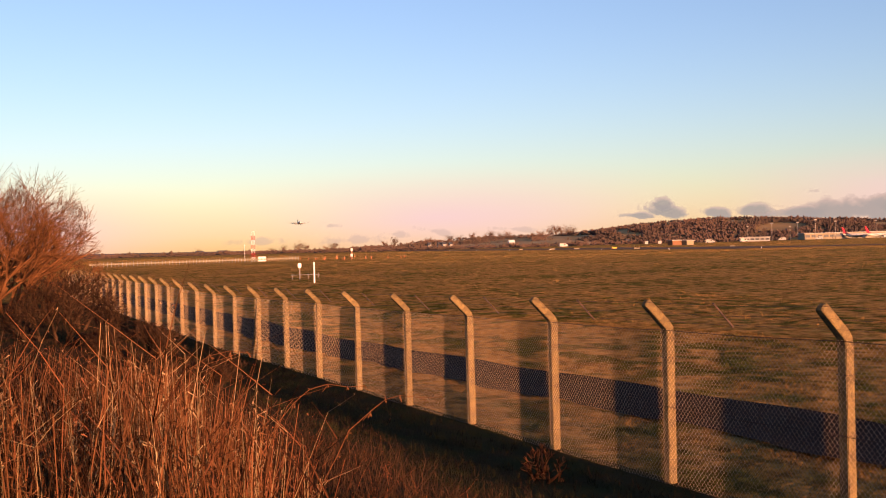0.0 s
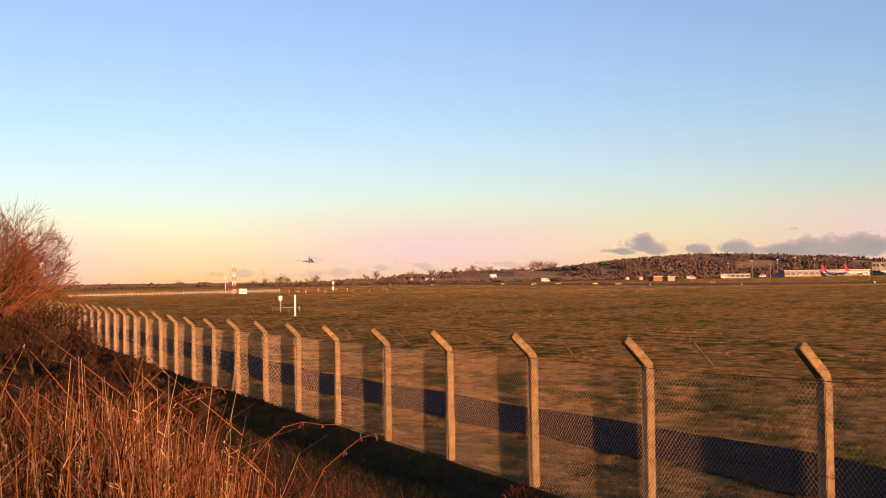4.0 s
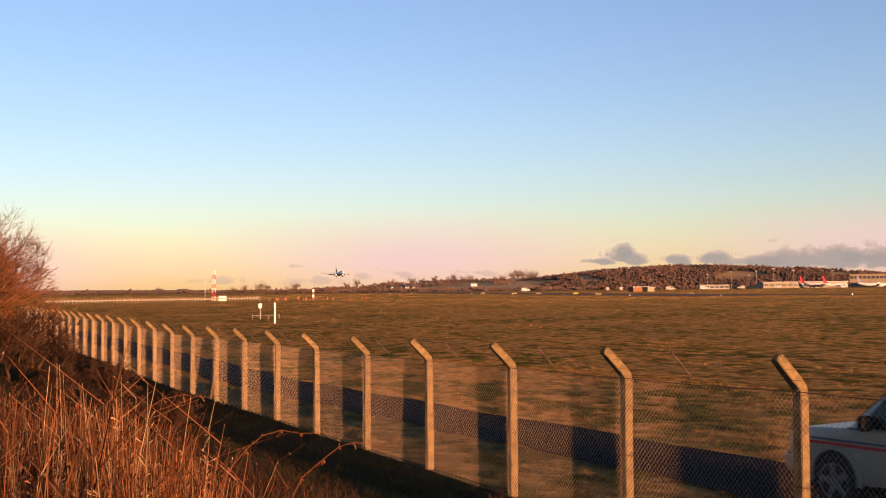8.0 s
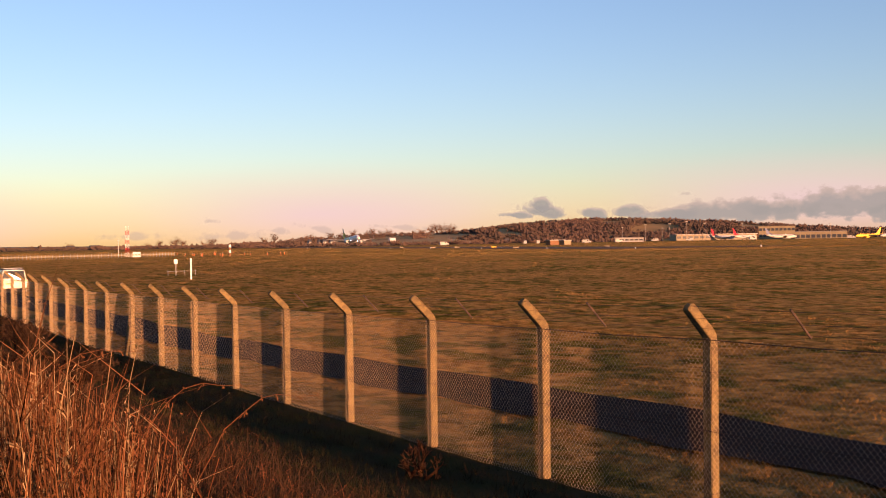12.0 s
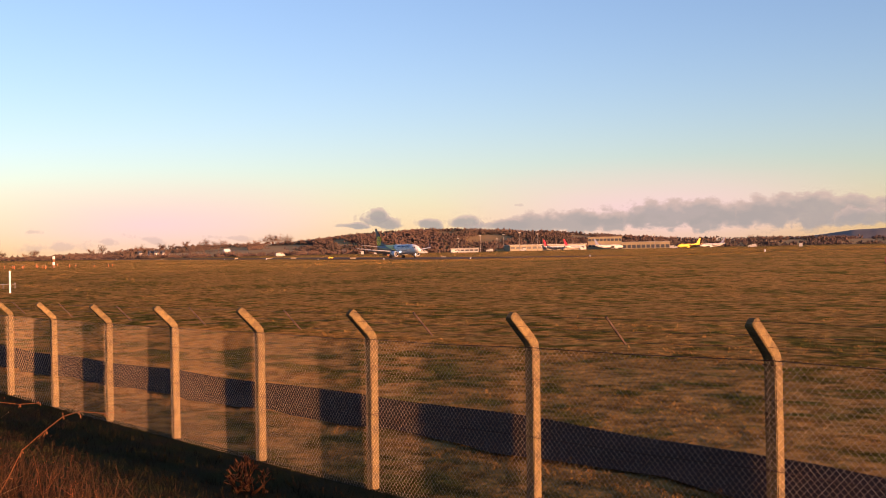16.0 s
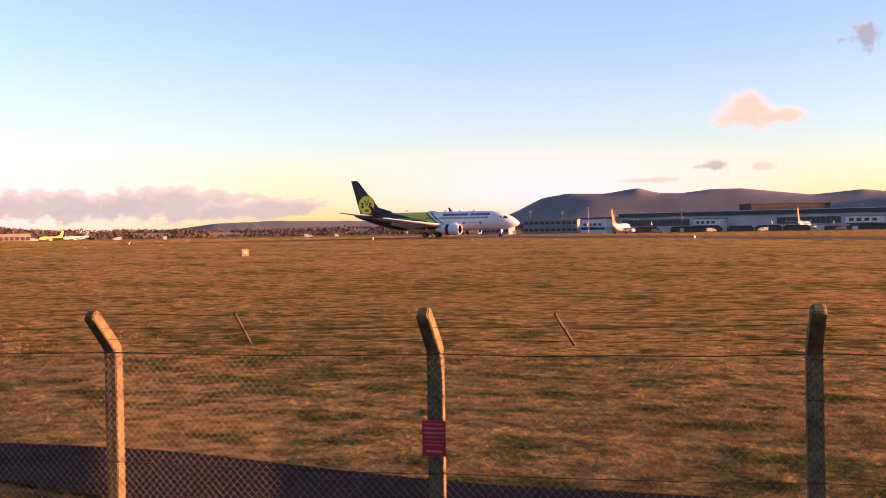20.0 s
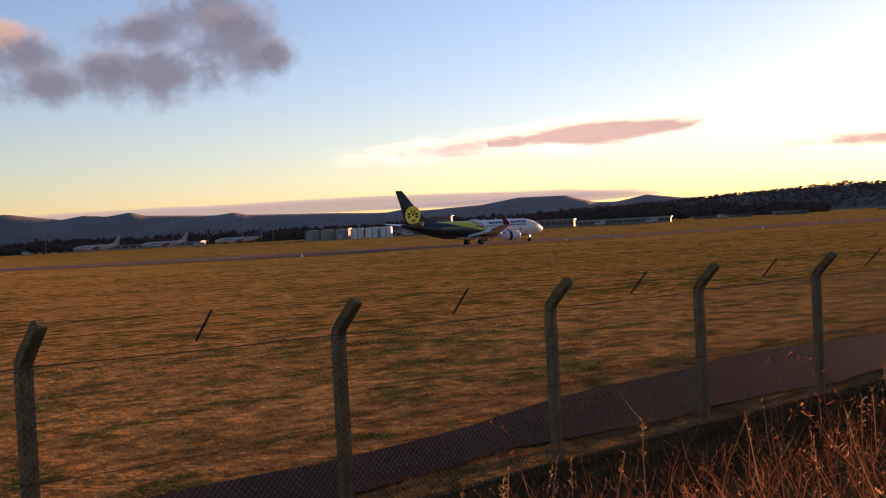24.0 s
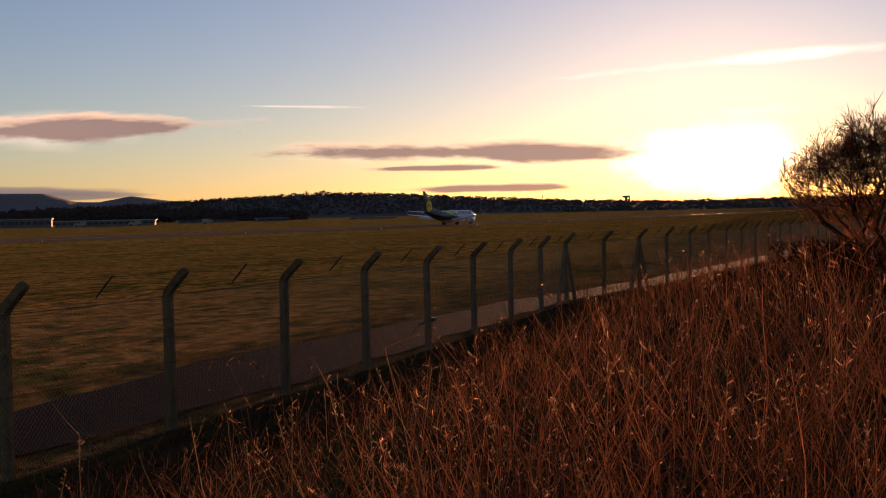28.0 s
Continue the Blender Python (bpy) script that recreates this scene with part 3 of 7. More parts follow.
def hub_mesh(r, w, mat):
    m = Mesh()
    m.loft([[(rr * math.cos(2 * math.pi * k / 16), y, rr * math.sin(2 * math.pi * k / 16)) for k in range(16)] for y, rr in ((-w * 0.53, r * 0.35), (-w * 0.5, r * 0.56), (w * 0.5, r * 0.56), (w * 0.53, r * 0.35))])
    return m.done("hub", mat, True)


def arc_plate(x0, x1, z0, z1, side, mat, name, lift=0.012, slant=0.0):
    """A plate that hugs the round cabin side between two heights."""
    m = Mesh()
    n = 5
    for i in range(n + 1):
        z = z0 + (z1 - z0) * i / n
        y = side * (1.88 * math.sqrt(max(0.02, 1 - ((z - 3.35) / 2.0) ** 2)) + lift)
        m.v += [(x0 + slant * i / n, y, z), (x1 + slant * i / n, y, z)]
    for i in range(n):
        a = 2 * i
        m.f.append((a, a + 1, a + 3, a + 2) if side < 0 else (a + 2, a + 3, a + 1, a))
    return m.done(name, mat)


def build_airliner():
    plane = thing("airliner", "white twin-engined airliner with black and lime-yellow tail half and yellow roundel", "airliner")
    livery = livery_material()
    grey_wing = material("wing_grey", (0.50, 0.51, 0.53), 0.35, vary=0.12, scale=0.5, fine=4, spec=0.5)
    winglet_red = material("winglet_red", (0.12, 0.015, 0.015), 0.35, vary=0.1)
    tail_black = material("tail_black", (0.013, 0.013, 0.015), 0.3, vary=0.15, scale=0.7)
    lime = material("roundel_yellow", (0.80, 0.62, 0.05), 0.35, vary=0.05)
    strut = material("gear_grey", (0.4, 0.4, 0.41), 0.45, metal=0.4)
    dim = material("cabin_window", (0.02, 0.022, 0.03), 0.15, vary=0.1, spec=0.7)
    gold = material("tail_window", (0.36, 0.33, 0.10), 0.3, vary=0.1)
    engine_pale = material("nacelle_grey", (0.58, 0.58, 0.6), 0.3, vary=0.08, scale=0.8)
    part("fuselage", fuselage_mesh(livery), plane, "white, yellow and black painted fuselage")
    belly = Mesh().loft([[(x, w * math.cos(a), 1.75 + h * math.sin(a)) for a in np.linspace(math.pi, 2 * math.pi, 11)] for x, w, h in ((8, 0.3, 0.1), (6, 1.7, 0.5), (2, 1.95, 0.68), (-2, 1.9, 0.64), (-5, 1.2, 0.3), (-7, 0.2, 0.1))])
    part("belly_fairing", belly.done("belly_fairing", grey_wing, True), plane)
    fin = part("fin", fin_mesh(tail_black), plane, "black fin with a yellow roundel")
    for s in (-1, 1):
        disc = Mesh()
        pts = [(-15.75 + 1.95 * math.cos(a), s * 0.235, 7.1 + 2.0 * math.sin(a)) for a in np.linspace(0, 2 * math.pi, 33)[:-1]]
        disc.add(pts, [tuple(range(32)) if s > 0 else tuple(range(31, -1, -1))])
        part("roundel", disc.done("roundel", lime), fin, "plain yellow disc")
        ink = Mesh()
        for x, z, w, h, tilt in ((-16.27, 7.82, 0.48, 0.38, 0), (-16.25, 7.26, 0.54, 0.42, 0), (-15.6, 8.05, 0.2, 1.2, -0.3), (-15.1, 8.05, 0.2, 1.2, 0.3),
                                 (-14.59, 7.82, 0.48, 0.38, 0), (-14.57, 7.26, 0.54, 0.42, 0), (-15.55, 6.55, 0.3, 0.5, 0), (-15.1, 6.55, 0.3, 0.5, 0)):
            c, n = math.cos(tilt), math.sin(tilt)
            x, z, w, h = -15.75 + (x + 15.4) * 1.15, 7.1 + (z - 7.55) * 1.15, w * 1.2, h * 1.15
            q = [(x + a * w / 2 * c + b * h / 2 * n, s * 0.245, z - a * w / 2 * n + b * h / 2 * c) for a, b in ((-1, -1), (1, -1), (1, 1), (-1, 1))]
            ink.add(q, [(0, 1, 2, 3) if s < 0 else (3, 2, 1, 0)])
        part("roundel_marks", ink.done("roundel_marks", tail_black), fin, "plain black bars")
        wing = part("wing", wing_mesh(s, grey_wing), plane, "swept grey wing")
        wl = Mesh()
        up = [(-1.95, -3.75, 16.9, 4.05, 0.1), (-2.6, -4.05, 17.2, 4.5, 0.09), (-3.6, -4.5, 17.35, 5.6, 0.06), (-4.5, -5.0, 17.5, 6.6, 0.04)]
        wl.loft([[(le, y * s, z), (le - 0.3 * (le - te), y * s + t, z), (te, y * s, z), (le - 0.3 * (le - te), y * s - t, z)] for le, te, y, z, t in up])
        part("winglet", wl.done("winglet", winglet_red, True), wing, "upturned dark red winglet")
        flap = Mesh()
        flap.loft([[(x0, y * s, z + 0.0), (x0 - 0.4, y * s, z + 0.08), (x1, y * s, z - 0.55), (x0 - 0.3, y * s, z - 0.1)] for x0, x1, y, z in ((-2.0, -3.5, 2.2, 2.2), (-2.0, -3.4, 5.5, 2.55), (-2.35, -3.5, 8.5, 2.95), (-2.65, -3.6, 11.4, 3.25))])
        part("flap", flap.done("flap", grey_wing), wing)
        for y in (3.6, 6.6, 9.0):
            part("flap_fairing", Mesh().tube([(1.0, y * s, 2.25 + 0.1 * y - 0.2), (-1.5, y * s, 2.0 + 0.1 * y - 0.15), (-4.0, y * s, 1.75 + 0.1 * y)], [0.1, 0.24, 0.05], 8).done("flap_fairing", grey_wing, True), wing)
        part("tailplane", tail_mesh(s, grey_wing), plane, "grey tailplane")
        ey, ez = 4.83 * s, 1.62
        eng = part("engine", revolve([(8.75, 0.84), (8.9, 0.93), (8.75, 1.02), (7.8, 1.12), (6.2, 1.12), (5.0, 0.98), (4.9, 0.9), (4.9, 0.55), (3.9, 0.42), (3.2, 0.1)], ey, ez, 24).done("nacelle", engine_pale, True), plane, "pale grey jet engine with a black band")
        part("inlet", revolve([(8.75, 0.84), (8.2, 0.8), (8.0, 0.78), (8.0, 0.25), (8.4, 0.02)], ey, ez, 24).done("inlet", BLACK, True), eng)
        part("band", revolve([(6.6, 1.13), (6.55, 1.14), (5.95, 1.135), (5.9, 1.11)], ey, ez, 24).done("band", tail_black, True), eng)
        part("pylon", Mesh().prism([(7.5, 2.6), (3.0, 2.9), (2.4, 2.3), (6.6, 2.2)], ey - 0.16, ey + 0.16).done("pylon", grey_wing, bevel=0.03), eng)
        # cabin windows, door outlines, name bars
        pane = [arc_plate(-0.14, 0.14, 3.78, 4.16, s, c, "window") for c in (dim, gold)]
        for k in range(50):
            x = 13.4 - 0.508 * k
            if abs(x - 2.3) < 0.3:
                continue
            if x > -9.5:
                part("window", pane[0] if x > -0.8 else pane[1], plane, m=Matrix.Translation((x, 0, 0)))
        seam = material("door_seam", (0.25, 0.25, 0.27), 0.5)
        for x in (15.3, -9.6):
            dm = Mesh()
            for a, b, c, d in ((x - 0.43, x - 0.40, 2.75, 4.7), (x + 0.40, x + 0.43, 2.75, 4.7)):
                for i in range(5):
                    z0, z1 = c + (d - c) * i / 5, c + (d - c) * (i + 1) / 5
                    rr = lambda z: s * (1.80 * math.sqrt(max(0.02, 1 - ((z - 3.33) / 1.92) ** 2)) + 0.02)
                    dm.add([(a, rr(z0), z0), (b, rr(z0), z0), (b, rr(z1), z1), (a, rr(z1), z1)], [(0, 1, 2, 3)])
            part("door", dm.done("door", seam), plane)
        for x0, x1 in ((3.3, 4.1), (4.25, 5.0), (5.15, 5.9), (6.05, 6.75), (6.9, 7.2), (7.35, 8.05), (8.2, 8.9), (9.5, 10.2), (10.35, 10.6), (10.75, 11.4), (11.5, 12.1), (12.2, 12.4), (12.5, 13.1), (13.2, 13.8)):
            part("name_bar", arc_plate(x0, x1, 4.42, 4.9, s, NAVY, "name_bar", slant=0.12), plane)
        part("small_mark", arc_plate(8.0, 8.45, 2.75, 3.15, s, NAVY, "small_mark"), plane)
        part("small_mark", arc_plate(8.6, 11.6, 2.88, 2.98, s, GREY, "small_mark"), plane)
        part("small_mark", arc_plate(11.7, 12.15, 2.75, 3.15, s, NAVY, "small_mark"), plane)
        # main gear
        leg = part("main_gear", Mesh().tube([(0, 2.86 * s, 0.55), (0.1, 2.7 * s, 2.3)], [0.13, 0.16], 10).done("gear_leg", strut, True), plane, "grey landing gear leg")
        for y in (2.5, 3.22):
            t = part("tyre", wheel_mesh(0.57, 0.4, TYRE), leg, m=pose(0, y * s, 0.57))
            part("hub", hub_mesh(0.57, 0.4, GREY), leg, m=pose(0, y * s, 0.57))
        part("gear_door", Mesh().box(-0.6, 0.6, 2.0 * s - 0.03, 2.0 * s + 0.03, 1.1, 1.75).done("gear_door", grey_wing, bevel=0.01), leg)
        part("landing_light", Mesh().tube([(6.35, 1.95 * s, 2.35), (6.5, 1.95 * s, 2.35)], 0.16, 10).done("landing_light", LIGHT_ON), wing, "lit landing light")
        # cockpit panes
        for x0, z0, x1, z1, y0, y1 in ((17.75, 3.72, 17.2, 4.25, 0.12, 0.72), (17.45, 3.74, 16.9, 4.28, 0.78, 1.08), (16.95, 3.76, 16.4, 4.28, 1.12, 1.28)):
            g = Mesh()
            f = 0.0
            def hug(x, y, z):
                rows = [(19.72, 2.72, 0.03, 0.03), (18.4, 2.9, 1.0, 0.98), (17.5, 3.03, 1.32, 1.32), (16.6, 3.17, 1.56, 1.6), (15.4, 3.28, 1.76, 1.84)]
                xs = [r[0] for r in rows][::-1]
                zc, ry, rz = (float(np.interp(x, xs, [r[i] for r in rows][::-1])) for i in (1, 2, 3))
                yy = ry * math.sqrt(max(0.0, 1 - ((z - zc) / rz) ** 2)) if abs(z - zc) < rz else 0
                return (x + 0.02, s * (yy + 0.015), z)
            g.add([hug(x0, y0, z0), hug(x0 - 0.55, y0, z0), hug(x1 - 0.5, y1, z1), hug(x1 + 0.02, y1, z1)], [(0, 1, 2, 3) if s < 0 else (3, 2, 1, 0)])
            part("cockpit_window", g.done("cockpit_window", dim), plane)
    nose = part("nose_gear", Mesh().tube([(15.6, 0, 0.34), (15.75, 0, 1.7)], [0.09, 0.12], 10).done("gear_leg", strut, True), plane, "grey nose gear leg")
    for y in (-0.2, 0.2):
        part("tyre", wheel_mesh(0.34, 0.2, TYRE), nose, m=pose(15.6, y, 0.34))
    part("taxi_light", Mesh().tube([(15.85, 0, 1.2), (15.98, 0, 1.2)], 0.12, 10).done("taxi_light", LIGHT_ON), nose, "lit taxi light")
    for x, z in ((10, 5.35), (3.5, 5.35), (6.8, 5.33)):
        part("aerial", Mesh().prism([(x, z - 0.05), (x - 0.45, z + 0.35), (x - 0.6, z + 0.35), (x - 0.55, z - 0.05)], -0.025, 0.025).done("aerial", WHITE), plane)
    part("radome", Mesh().loft([[(x, w * math.cos(a), 5.3 + h * math.sin(a)) for a in np.linspace(0, math.pi, 7)] for x, w, h in ((1.8, 0.1, 0.03), (1.2, 0.5, 0.28), (-0.4, 0.5, 0.3), (-1.2, 0.1, 0.05))]).done("radome", WHITE, True), plane)
    return plane


airliner = build_airliner()


def parked_airliner(name_label, tail, body, m, engine=None):
    """A parked jet in plainer parts."""
    ob = thing("parked_airliner", name_label, "airliner", None, m, "airliners parked on the apron")
    part("fuselage", fuselage_mesh(body, 16), ob)
    part("fin", fin_mesh(tail), ob, "painted fin")
    for s in (-1, 1):
        w = part("wing", wing_mesh(s, GREY), ob)
        part("winglet", Mesh().prism([(-1.9, 4.0), (-3.7, 4.0), (-4.9, 6.0), (-4.4, 6.0)], 16.9 * s - 0.05, 16.9 * s + 0.05).done("winglet", body), w)
        part("tailplane", tail_mesh(s, body), ob)
        part("engine", revolve([(8.2, 0.6), (8.75, 0.84), (8.75, 1.02), (7.8, 1.1), (5.0, 0.95), (3.2, 0.3)], 4.83 * s, 1.62, 12).done("engine", engine or body, True), ob)
        lg = part("main_gear", Mesh().tube([(0, 2.86 * s, 0.5), (0, 2.7 * s, 2.3)], 0.14, 6).done("gear_leg", GREY), ob)
        part("tyre", wheel_mesh(0.57, 0.8, TYRE), lg, m=pose(0, 2.86 * s, 0.57))
        part("window_row", arc_plate(-9, 13.4, 3.8, 4.1, s, GLASS, "window_row"), ob)
    part("cockpit_window", Mesh().loft([[(x, y, z) for y in (-w, w)] + [(x - 0.3, w, z + 0.4), (x - 0.3, -w, z + 0.4)] for x, z, w in ((17.9, 3.75, 0.5), (17.2, 3.8, 1.15))]).done("cockpit_window", GLASS), ob)
    ng = part("nose_gear", Mesh().tube([(15.6, 0, 0.3), (15.7, 0, 1.6)], 0.1, 6).done("gear_leg", GREY), ob)
    part("tyre", wheel_mesh(0.34, 0.5, TYRE), ng, m=pose(15.6, 0, 0.34))
    return ob


# ---- the patrol car ----
def build_car():
    car = thing("patrol_car", "white off-road patrol car with red side stripe and roof lights", "car")
    paint = material("car_white", (0.235, 0.215, 0.165), 0.3, vary=0.08, scale=0.8, fine=9, spec=0.5)
    trim = material("black_trim", (0.012, 0.012, 0.012), 0.8, vary=0.2, spec=0.1)
    tint = material("car_glass", (0.012, 0.014, 0.017), 0.12, vary=0.1, spec=0.25)
    rim_grey = material("rim_grey", (0.16, 0.16, 0.165), 0.45, metal=0.6, vary=0.15)
    # body: x forward from the rear bumper (0) to the front (4.85), y half width 0.94
    def shell(rows):
        m = Mesh()
        m.loft([[(x, -w * 0.97, z0), (x, -w, z0 + 0.15), (x, -w, (z0 + z1) / 2), (x, -w * 0.965, z1 - 0.03), (x, -w * 0.93, z1), (x, w * 0.93, z1), (x, w * 0.965, z1 - 0.03), (x, w, (z0 + z1) / 2), (x, w, z0 + 0.15), (x, w * 0.97, z0)] for x, w, z0, z1 in rows])
        return m
    body = part("body", shell([(0.10, 0.92, 0.52, 1.10), (0.14, 0.94, 0.48, 1.13), (0.6, 0.95, 0.42, 1.15), (1.8, 0.955, 0.36, 1.15), (3.3, 0.955, 0.36, 1.14), (3.45, 0.95, 0.38, 1.12), (4.5, 0.93, 0.45, 1.06), (4.72, 0.88, 0.5, 0.98), (4.8, 0.82, 0.55, 0.9)]).done("body", paint, True, bevel=0.012), car)
    # cabin with leaning sides; stepped roof
    cab = Mesh()
    def ring(x, zb, zt, wt):
        return [(x, -0.94, zb), (x, -wt, zt - 0.06), (x, -wt + 0.07, zt), (x, wt - 0.07, zt), (x, wt, zt - 0.06), (x, 0.94, zb)]
    cab.loft([ring(0.12, 1.12, 1.14, 0.93), ring(0.19, 1.12, 1.83, 0.80), ring(0.3, 1.12, 1.85, 0.79), ring(1.6, 1.13, 1.87, 0.79), ring(1.75, 1.13, 1.82, 0.79), ring(2.85, 1.13, 1.76, 0.77), ring(3.0, 1.13, 1.70, 0.76), ring(3.62, 1.12, 1.16, 0.9)])
    part("cabin", cab.done("cabin", paint, True, bevel=0.01), car)
    def side_pane(x0, x1, zb, zt, s, xb0=None, xb1=None):
        m = Mesh()
        y = lambda z: s * (0.94 - (z - 1.12) / 0.70 * 0.145 + 0.006)
        m.add([(xb0 if xb0 is not None else x0, y(zb), zb), (xb1 if xb1 is not None else x1, y(zb), zb), (x1, y(zt), zt), (x0, y(zt), zt)], [(0, 1, 2, 3) if s < 0 else (3, 2, 1, 0)])
        return m.done("side_window", tint)
    for s in (-1, 1):
        part("side_window", side_pane(0.30, 1.10, 1.14, 1.80, s), car)
        part("side_window", side_pane(1.18, 2.0, 1.14, 1.77, s), car)
        part("side_window", side_pane(2.08, 2.92, 1.14, 1.69, s, 2.08, 3.42), car)
        part("stripe", Mesh().box(0.55, 4.45, 0.957 * s - 0.004, 0.957 * s + 0.004, 0.86, 0.90).done("stripe", RED), car, "red side stripe")
        part("stripe", Mesh().box(0.55, 4.45, 0.957 * s - 0.003, 0.957 * s + 0.003, 0.925, 0.95).done("stripe", NAVY), car, "thin dark side stripe")
        part("door_handle", Mesh().box(1.3, 1.5, 0.965 * s - 0.02, 0.965 * s + 0.02, 1.0, 1.03).done("door_handle", trim, bevel=0.005), car)
        part("door_handle", Mesh().box(2.3, 2.5, 0.965 * s - 0.02, 0.965 * s + 0.02, 1.0, 1.03).done("door_handle", trim, bevel=0.005), car)
        part("door_mirror", Mesh().box(3.15, 3.3, 0.95 * s if s > 0 else -1.16, 1.16 if s > 0 else -0.95, 1.12, 1.32).done("door_mirror", trim, bevel=0.03), car)
        tl = part("tail_light", Mesh().box(0.075, 0.33, 0.80 * s if s > 0 else -0.957, 0.957 if s > 0 else -0.80, 0.80, 1.22).done("tail_light", LAMP_RED, bevel=0.02), car, "tall red tail light")
        part("reverse_lamp", Mesh().box(0.066, 0.2, 0.81 * s if s > 0 else -0.962, 0.962 if s > 0 else -0.81, 0.89, 0.94).done("reverse_lamp", WHITE), tl)
        part("reverse_lamp", Mesh().box(0.066, 0.2, 0.81 * s if s > 0 else -0.962, 0.962 if s > 0 else -0.81, 1.05, 1.09).done("reverse_lamp", YELLOW), tl)
        part("sill", Mesh().box(1.25, 3.2, 0.90 * s - 0.05, 0.90 * s + 0.05, 0.28, 0.38).done("sill", trim, bevel=0.01), car)
        part("headlight", Mesh().box(4.55, 4.80, 0.55 * s - 0.18, 0.55 * s + 0.2, 0.78, 0.95).done("headlight", tint, bevel=0.02), car)
        part("roof_rail", Mesh().tube([(0.35, 0.70 * s, 1.88), (0.45, 0.70 * s, 1.93), (2.7, 0.68 * s, 1.83), (2.85, 0.68 * s, 1.77)], 0.018, 6).done("roof_rail", trim), car)
        for x in (0.98, 3.86):
            arch = Mesh()
            arch.loft([[(x + r * math.cos(a), s * 0.945, 0.40 + r * math.sin(a)) for r in (0.40, 0.47)] + [(x + r * math.cos(a), s * 0.985, 0.40 + r * math.sin(a)) for r in (0.46, 0.40)] for a in np.linspace(-0.15, math.pi + 0.15, 13)])
            part("wheel_arch", arch.done("wheel_arch", paint, True), car)
            part("arch_liner", Mesh().tube([(x, s * 0.62, 0.42), (x, s * 0.952, 0.42)], 0.41, 20).done("arch_liner", TYRE), car)
    # the asymmetric tailgate glass
    gl = Mesh()
    gx = lambda z: 0.118 + (z - 1.12) / 0.66 * 0.075
    ys = [(-0.82, 1.24), (0.10, 1.24), (0.22, 1.07), (0.80, 1.07), (0.73, 1.80), (-0.73, 1.80)]
    gl.add([(gx(max(z, 1.12)) - 0.012 - (0.02 if z < 1.12 else 0), -y, z) for y, z in ys], [(0, 1, 2, 3, 4, 5)])
    part("rear_window", gl.done("rear_window", tint), car, "stepped dark rear window")
    part("rear_wiper", Mesh().tube([(0.12, 0.25, 1.25), (0.13, 0.05, 1.5)], 0.01, 5).done("rear_wiper", trim), car)
    part("number_plate", Mesh().box(0.085, 0.10, 0.12, 0.62, 0.82, 0.95).done("number_plate", YELLOW, bevel=0.005), car, "yellow plate")
    part("number_bar", Mesh().box(0.080, 0.084, 0.17, 0.57, 0.855, 0.915).done("number_bar", BLACK), car)
    part("rear_bumper", Mesh().box(0.0, 0.35, -0.93, 0.93, 0.47, 0.60).done("rear_bumper", trim, bevel=0.03), car)
    part("tow_step", Mesh().box(-0.06, 0.12, -0.85, 0.85, 0.56, 0.62).done("tow_step", paint, bevel=0.01), car)
    part("front_bumper", Mesh().box(4.5, 4.88, -0.9, 0.9, 0.40, 0.68).done("front_bumper", paint, bevel=0.05), car)
    part("grille", Mesh().box(4.76, 4.815, -0.42, 0.42, 0.72, 0.9).done("grille", trim, bevel=0.01), car)
    ws = Mesh().add([(3.60, -0.80, 1.20), (3.60, 0.80, 1.20), (3.09, 0.70, 1.66), (3.09, -0.70, 1.66)], [(0, 1, 2, 3)])
    part("windscreen", ws.done("windscreen", tint), car)
    part("brake_light", Mesh().box(0.20, 0.26, -0.20, 0.20, 1.835, 1.855).done("brake_light", LAMP_RED), car)
    bar = part("light_bar", Mesh().box(0.55, 0.95, -0.72, 0.72, 1.95, 2.0).done("light_bar", WHITE_DULL, bevel=0.03), car, "pale roof light bar")
    part("beacon", Mesh().tube([(2.4, -0.35, 1.80), (2.4, -0.35, 1.97)], [0.09, 0.07], 12).done("beacon", WHITE_DULL), car)
    part("beacon", Mesh().tube([(2.4, 0.35, 1.80), (2.4, 0.35, 1.97)], [0.09, 0.07], 12).done("beacon", ORANGE), car)
    for y in (-0.5, 0.0, 0.5):
        part("spot_lamp", Mesh().tube([(2.75, y, 1.86), (2.9, y, 1.86)], [0.07, 0.085], 12).done("spot_lamp", WHITE_DULL), car)
    part("roof_bar", Mesh().box(1.55, 1.60, -0.75, 0.75, 1.89, 1.93).done("roof_bar", trim), car)
    part("roof_bar", Mesh().box(2.60, 2.65, -0.72, 0.72, 1.83, 1.86).done("roof_bar", trim), car)
    part("underbody", Mesh().box(0.3, 4.5, -0.7, 0.7, 0.26, 0.5).done("underbody", TYRE), car)
    slim = Matrix.Diagonal((0.95, 0.90, 0.97, 1.0))
    for ob in car.children:
        ob.matrix_basis = slim @ ob.matrix_basis
    wheels = []
    tm, hm = wheel_mesh(0.355, 0.24, TYRE), None
    star = [(r * math.cos(math.pi * k / 5 + o), r * math.sin(math.pi * k / 5 + o)) for k in range(10) for r, o in (((0.235, -0.14), (0.235, 0.14)) if k % 2 == 0 else ((0.085, 0.0),))]
    spoke = Mesh().loft([[(x, y, z) for x, z in star] for y in (-0.122, 0.122)])
    rim = Mesh().loft([[(r * math.cos(2 * math.pi * k / 20), y, r * math.sin(2 * math.pi * k / 20)) for k in range(20)] for y, r in ((-0.13, 0.25), (-0.128, 0.23), (0.128, 0.23), (0.13, 0.25))], caps=False)
    rim_me, spoke_me = rim.done("rim", rim_grey, True), spoke.done("spoke_ring", rim_grey)
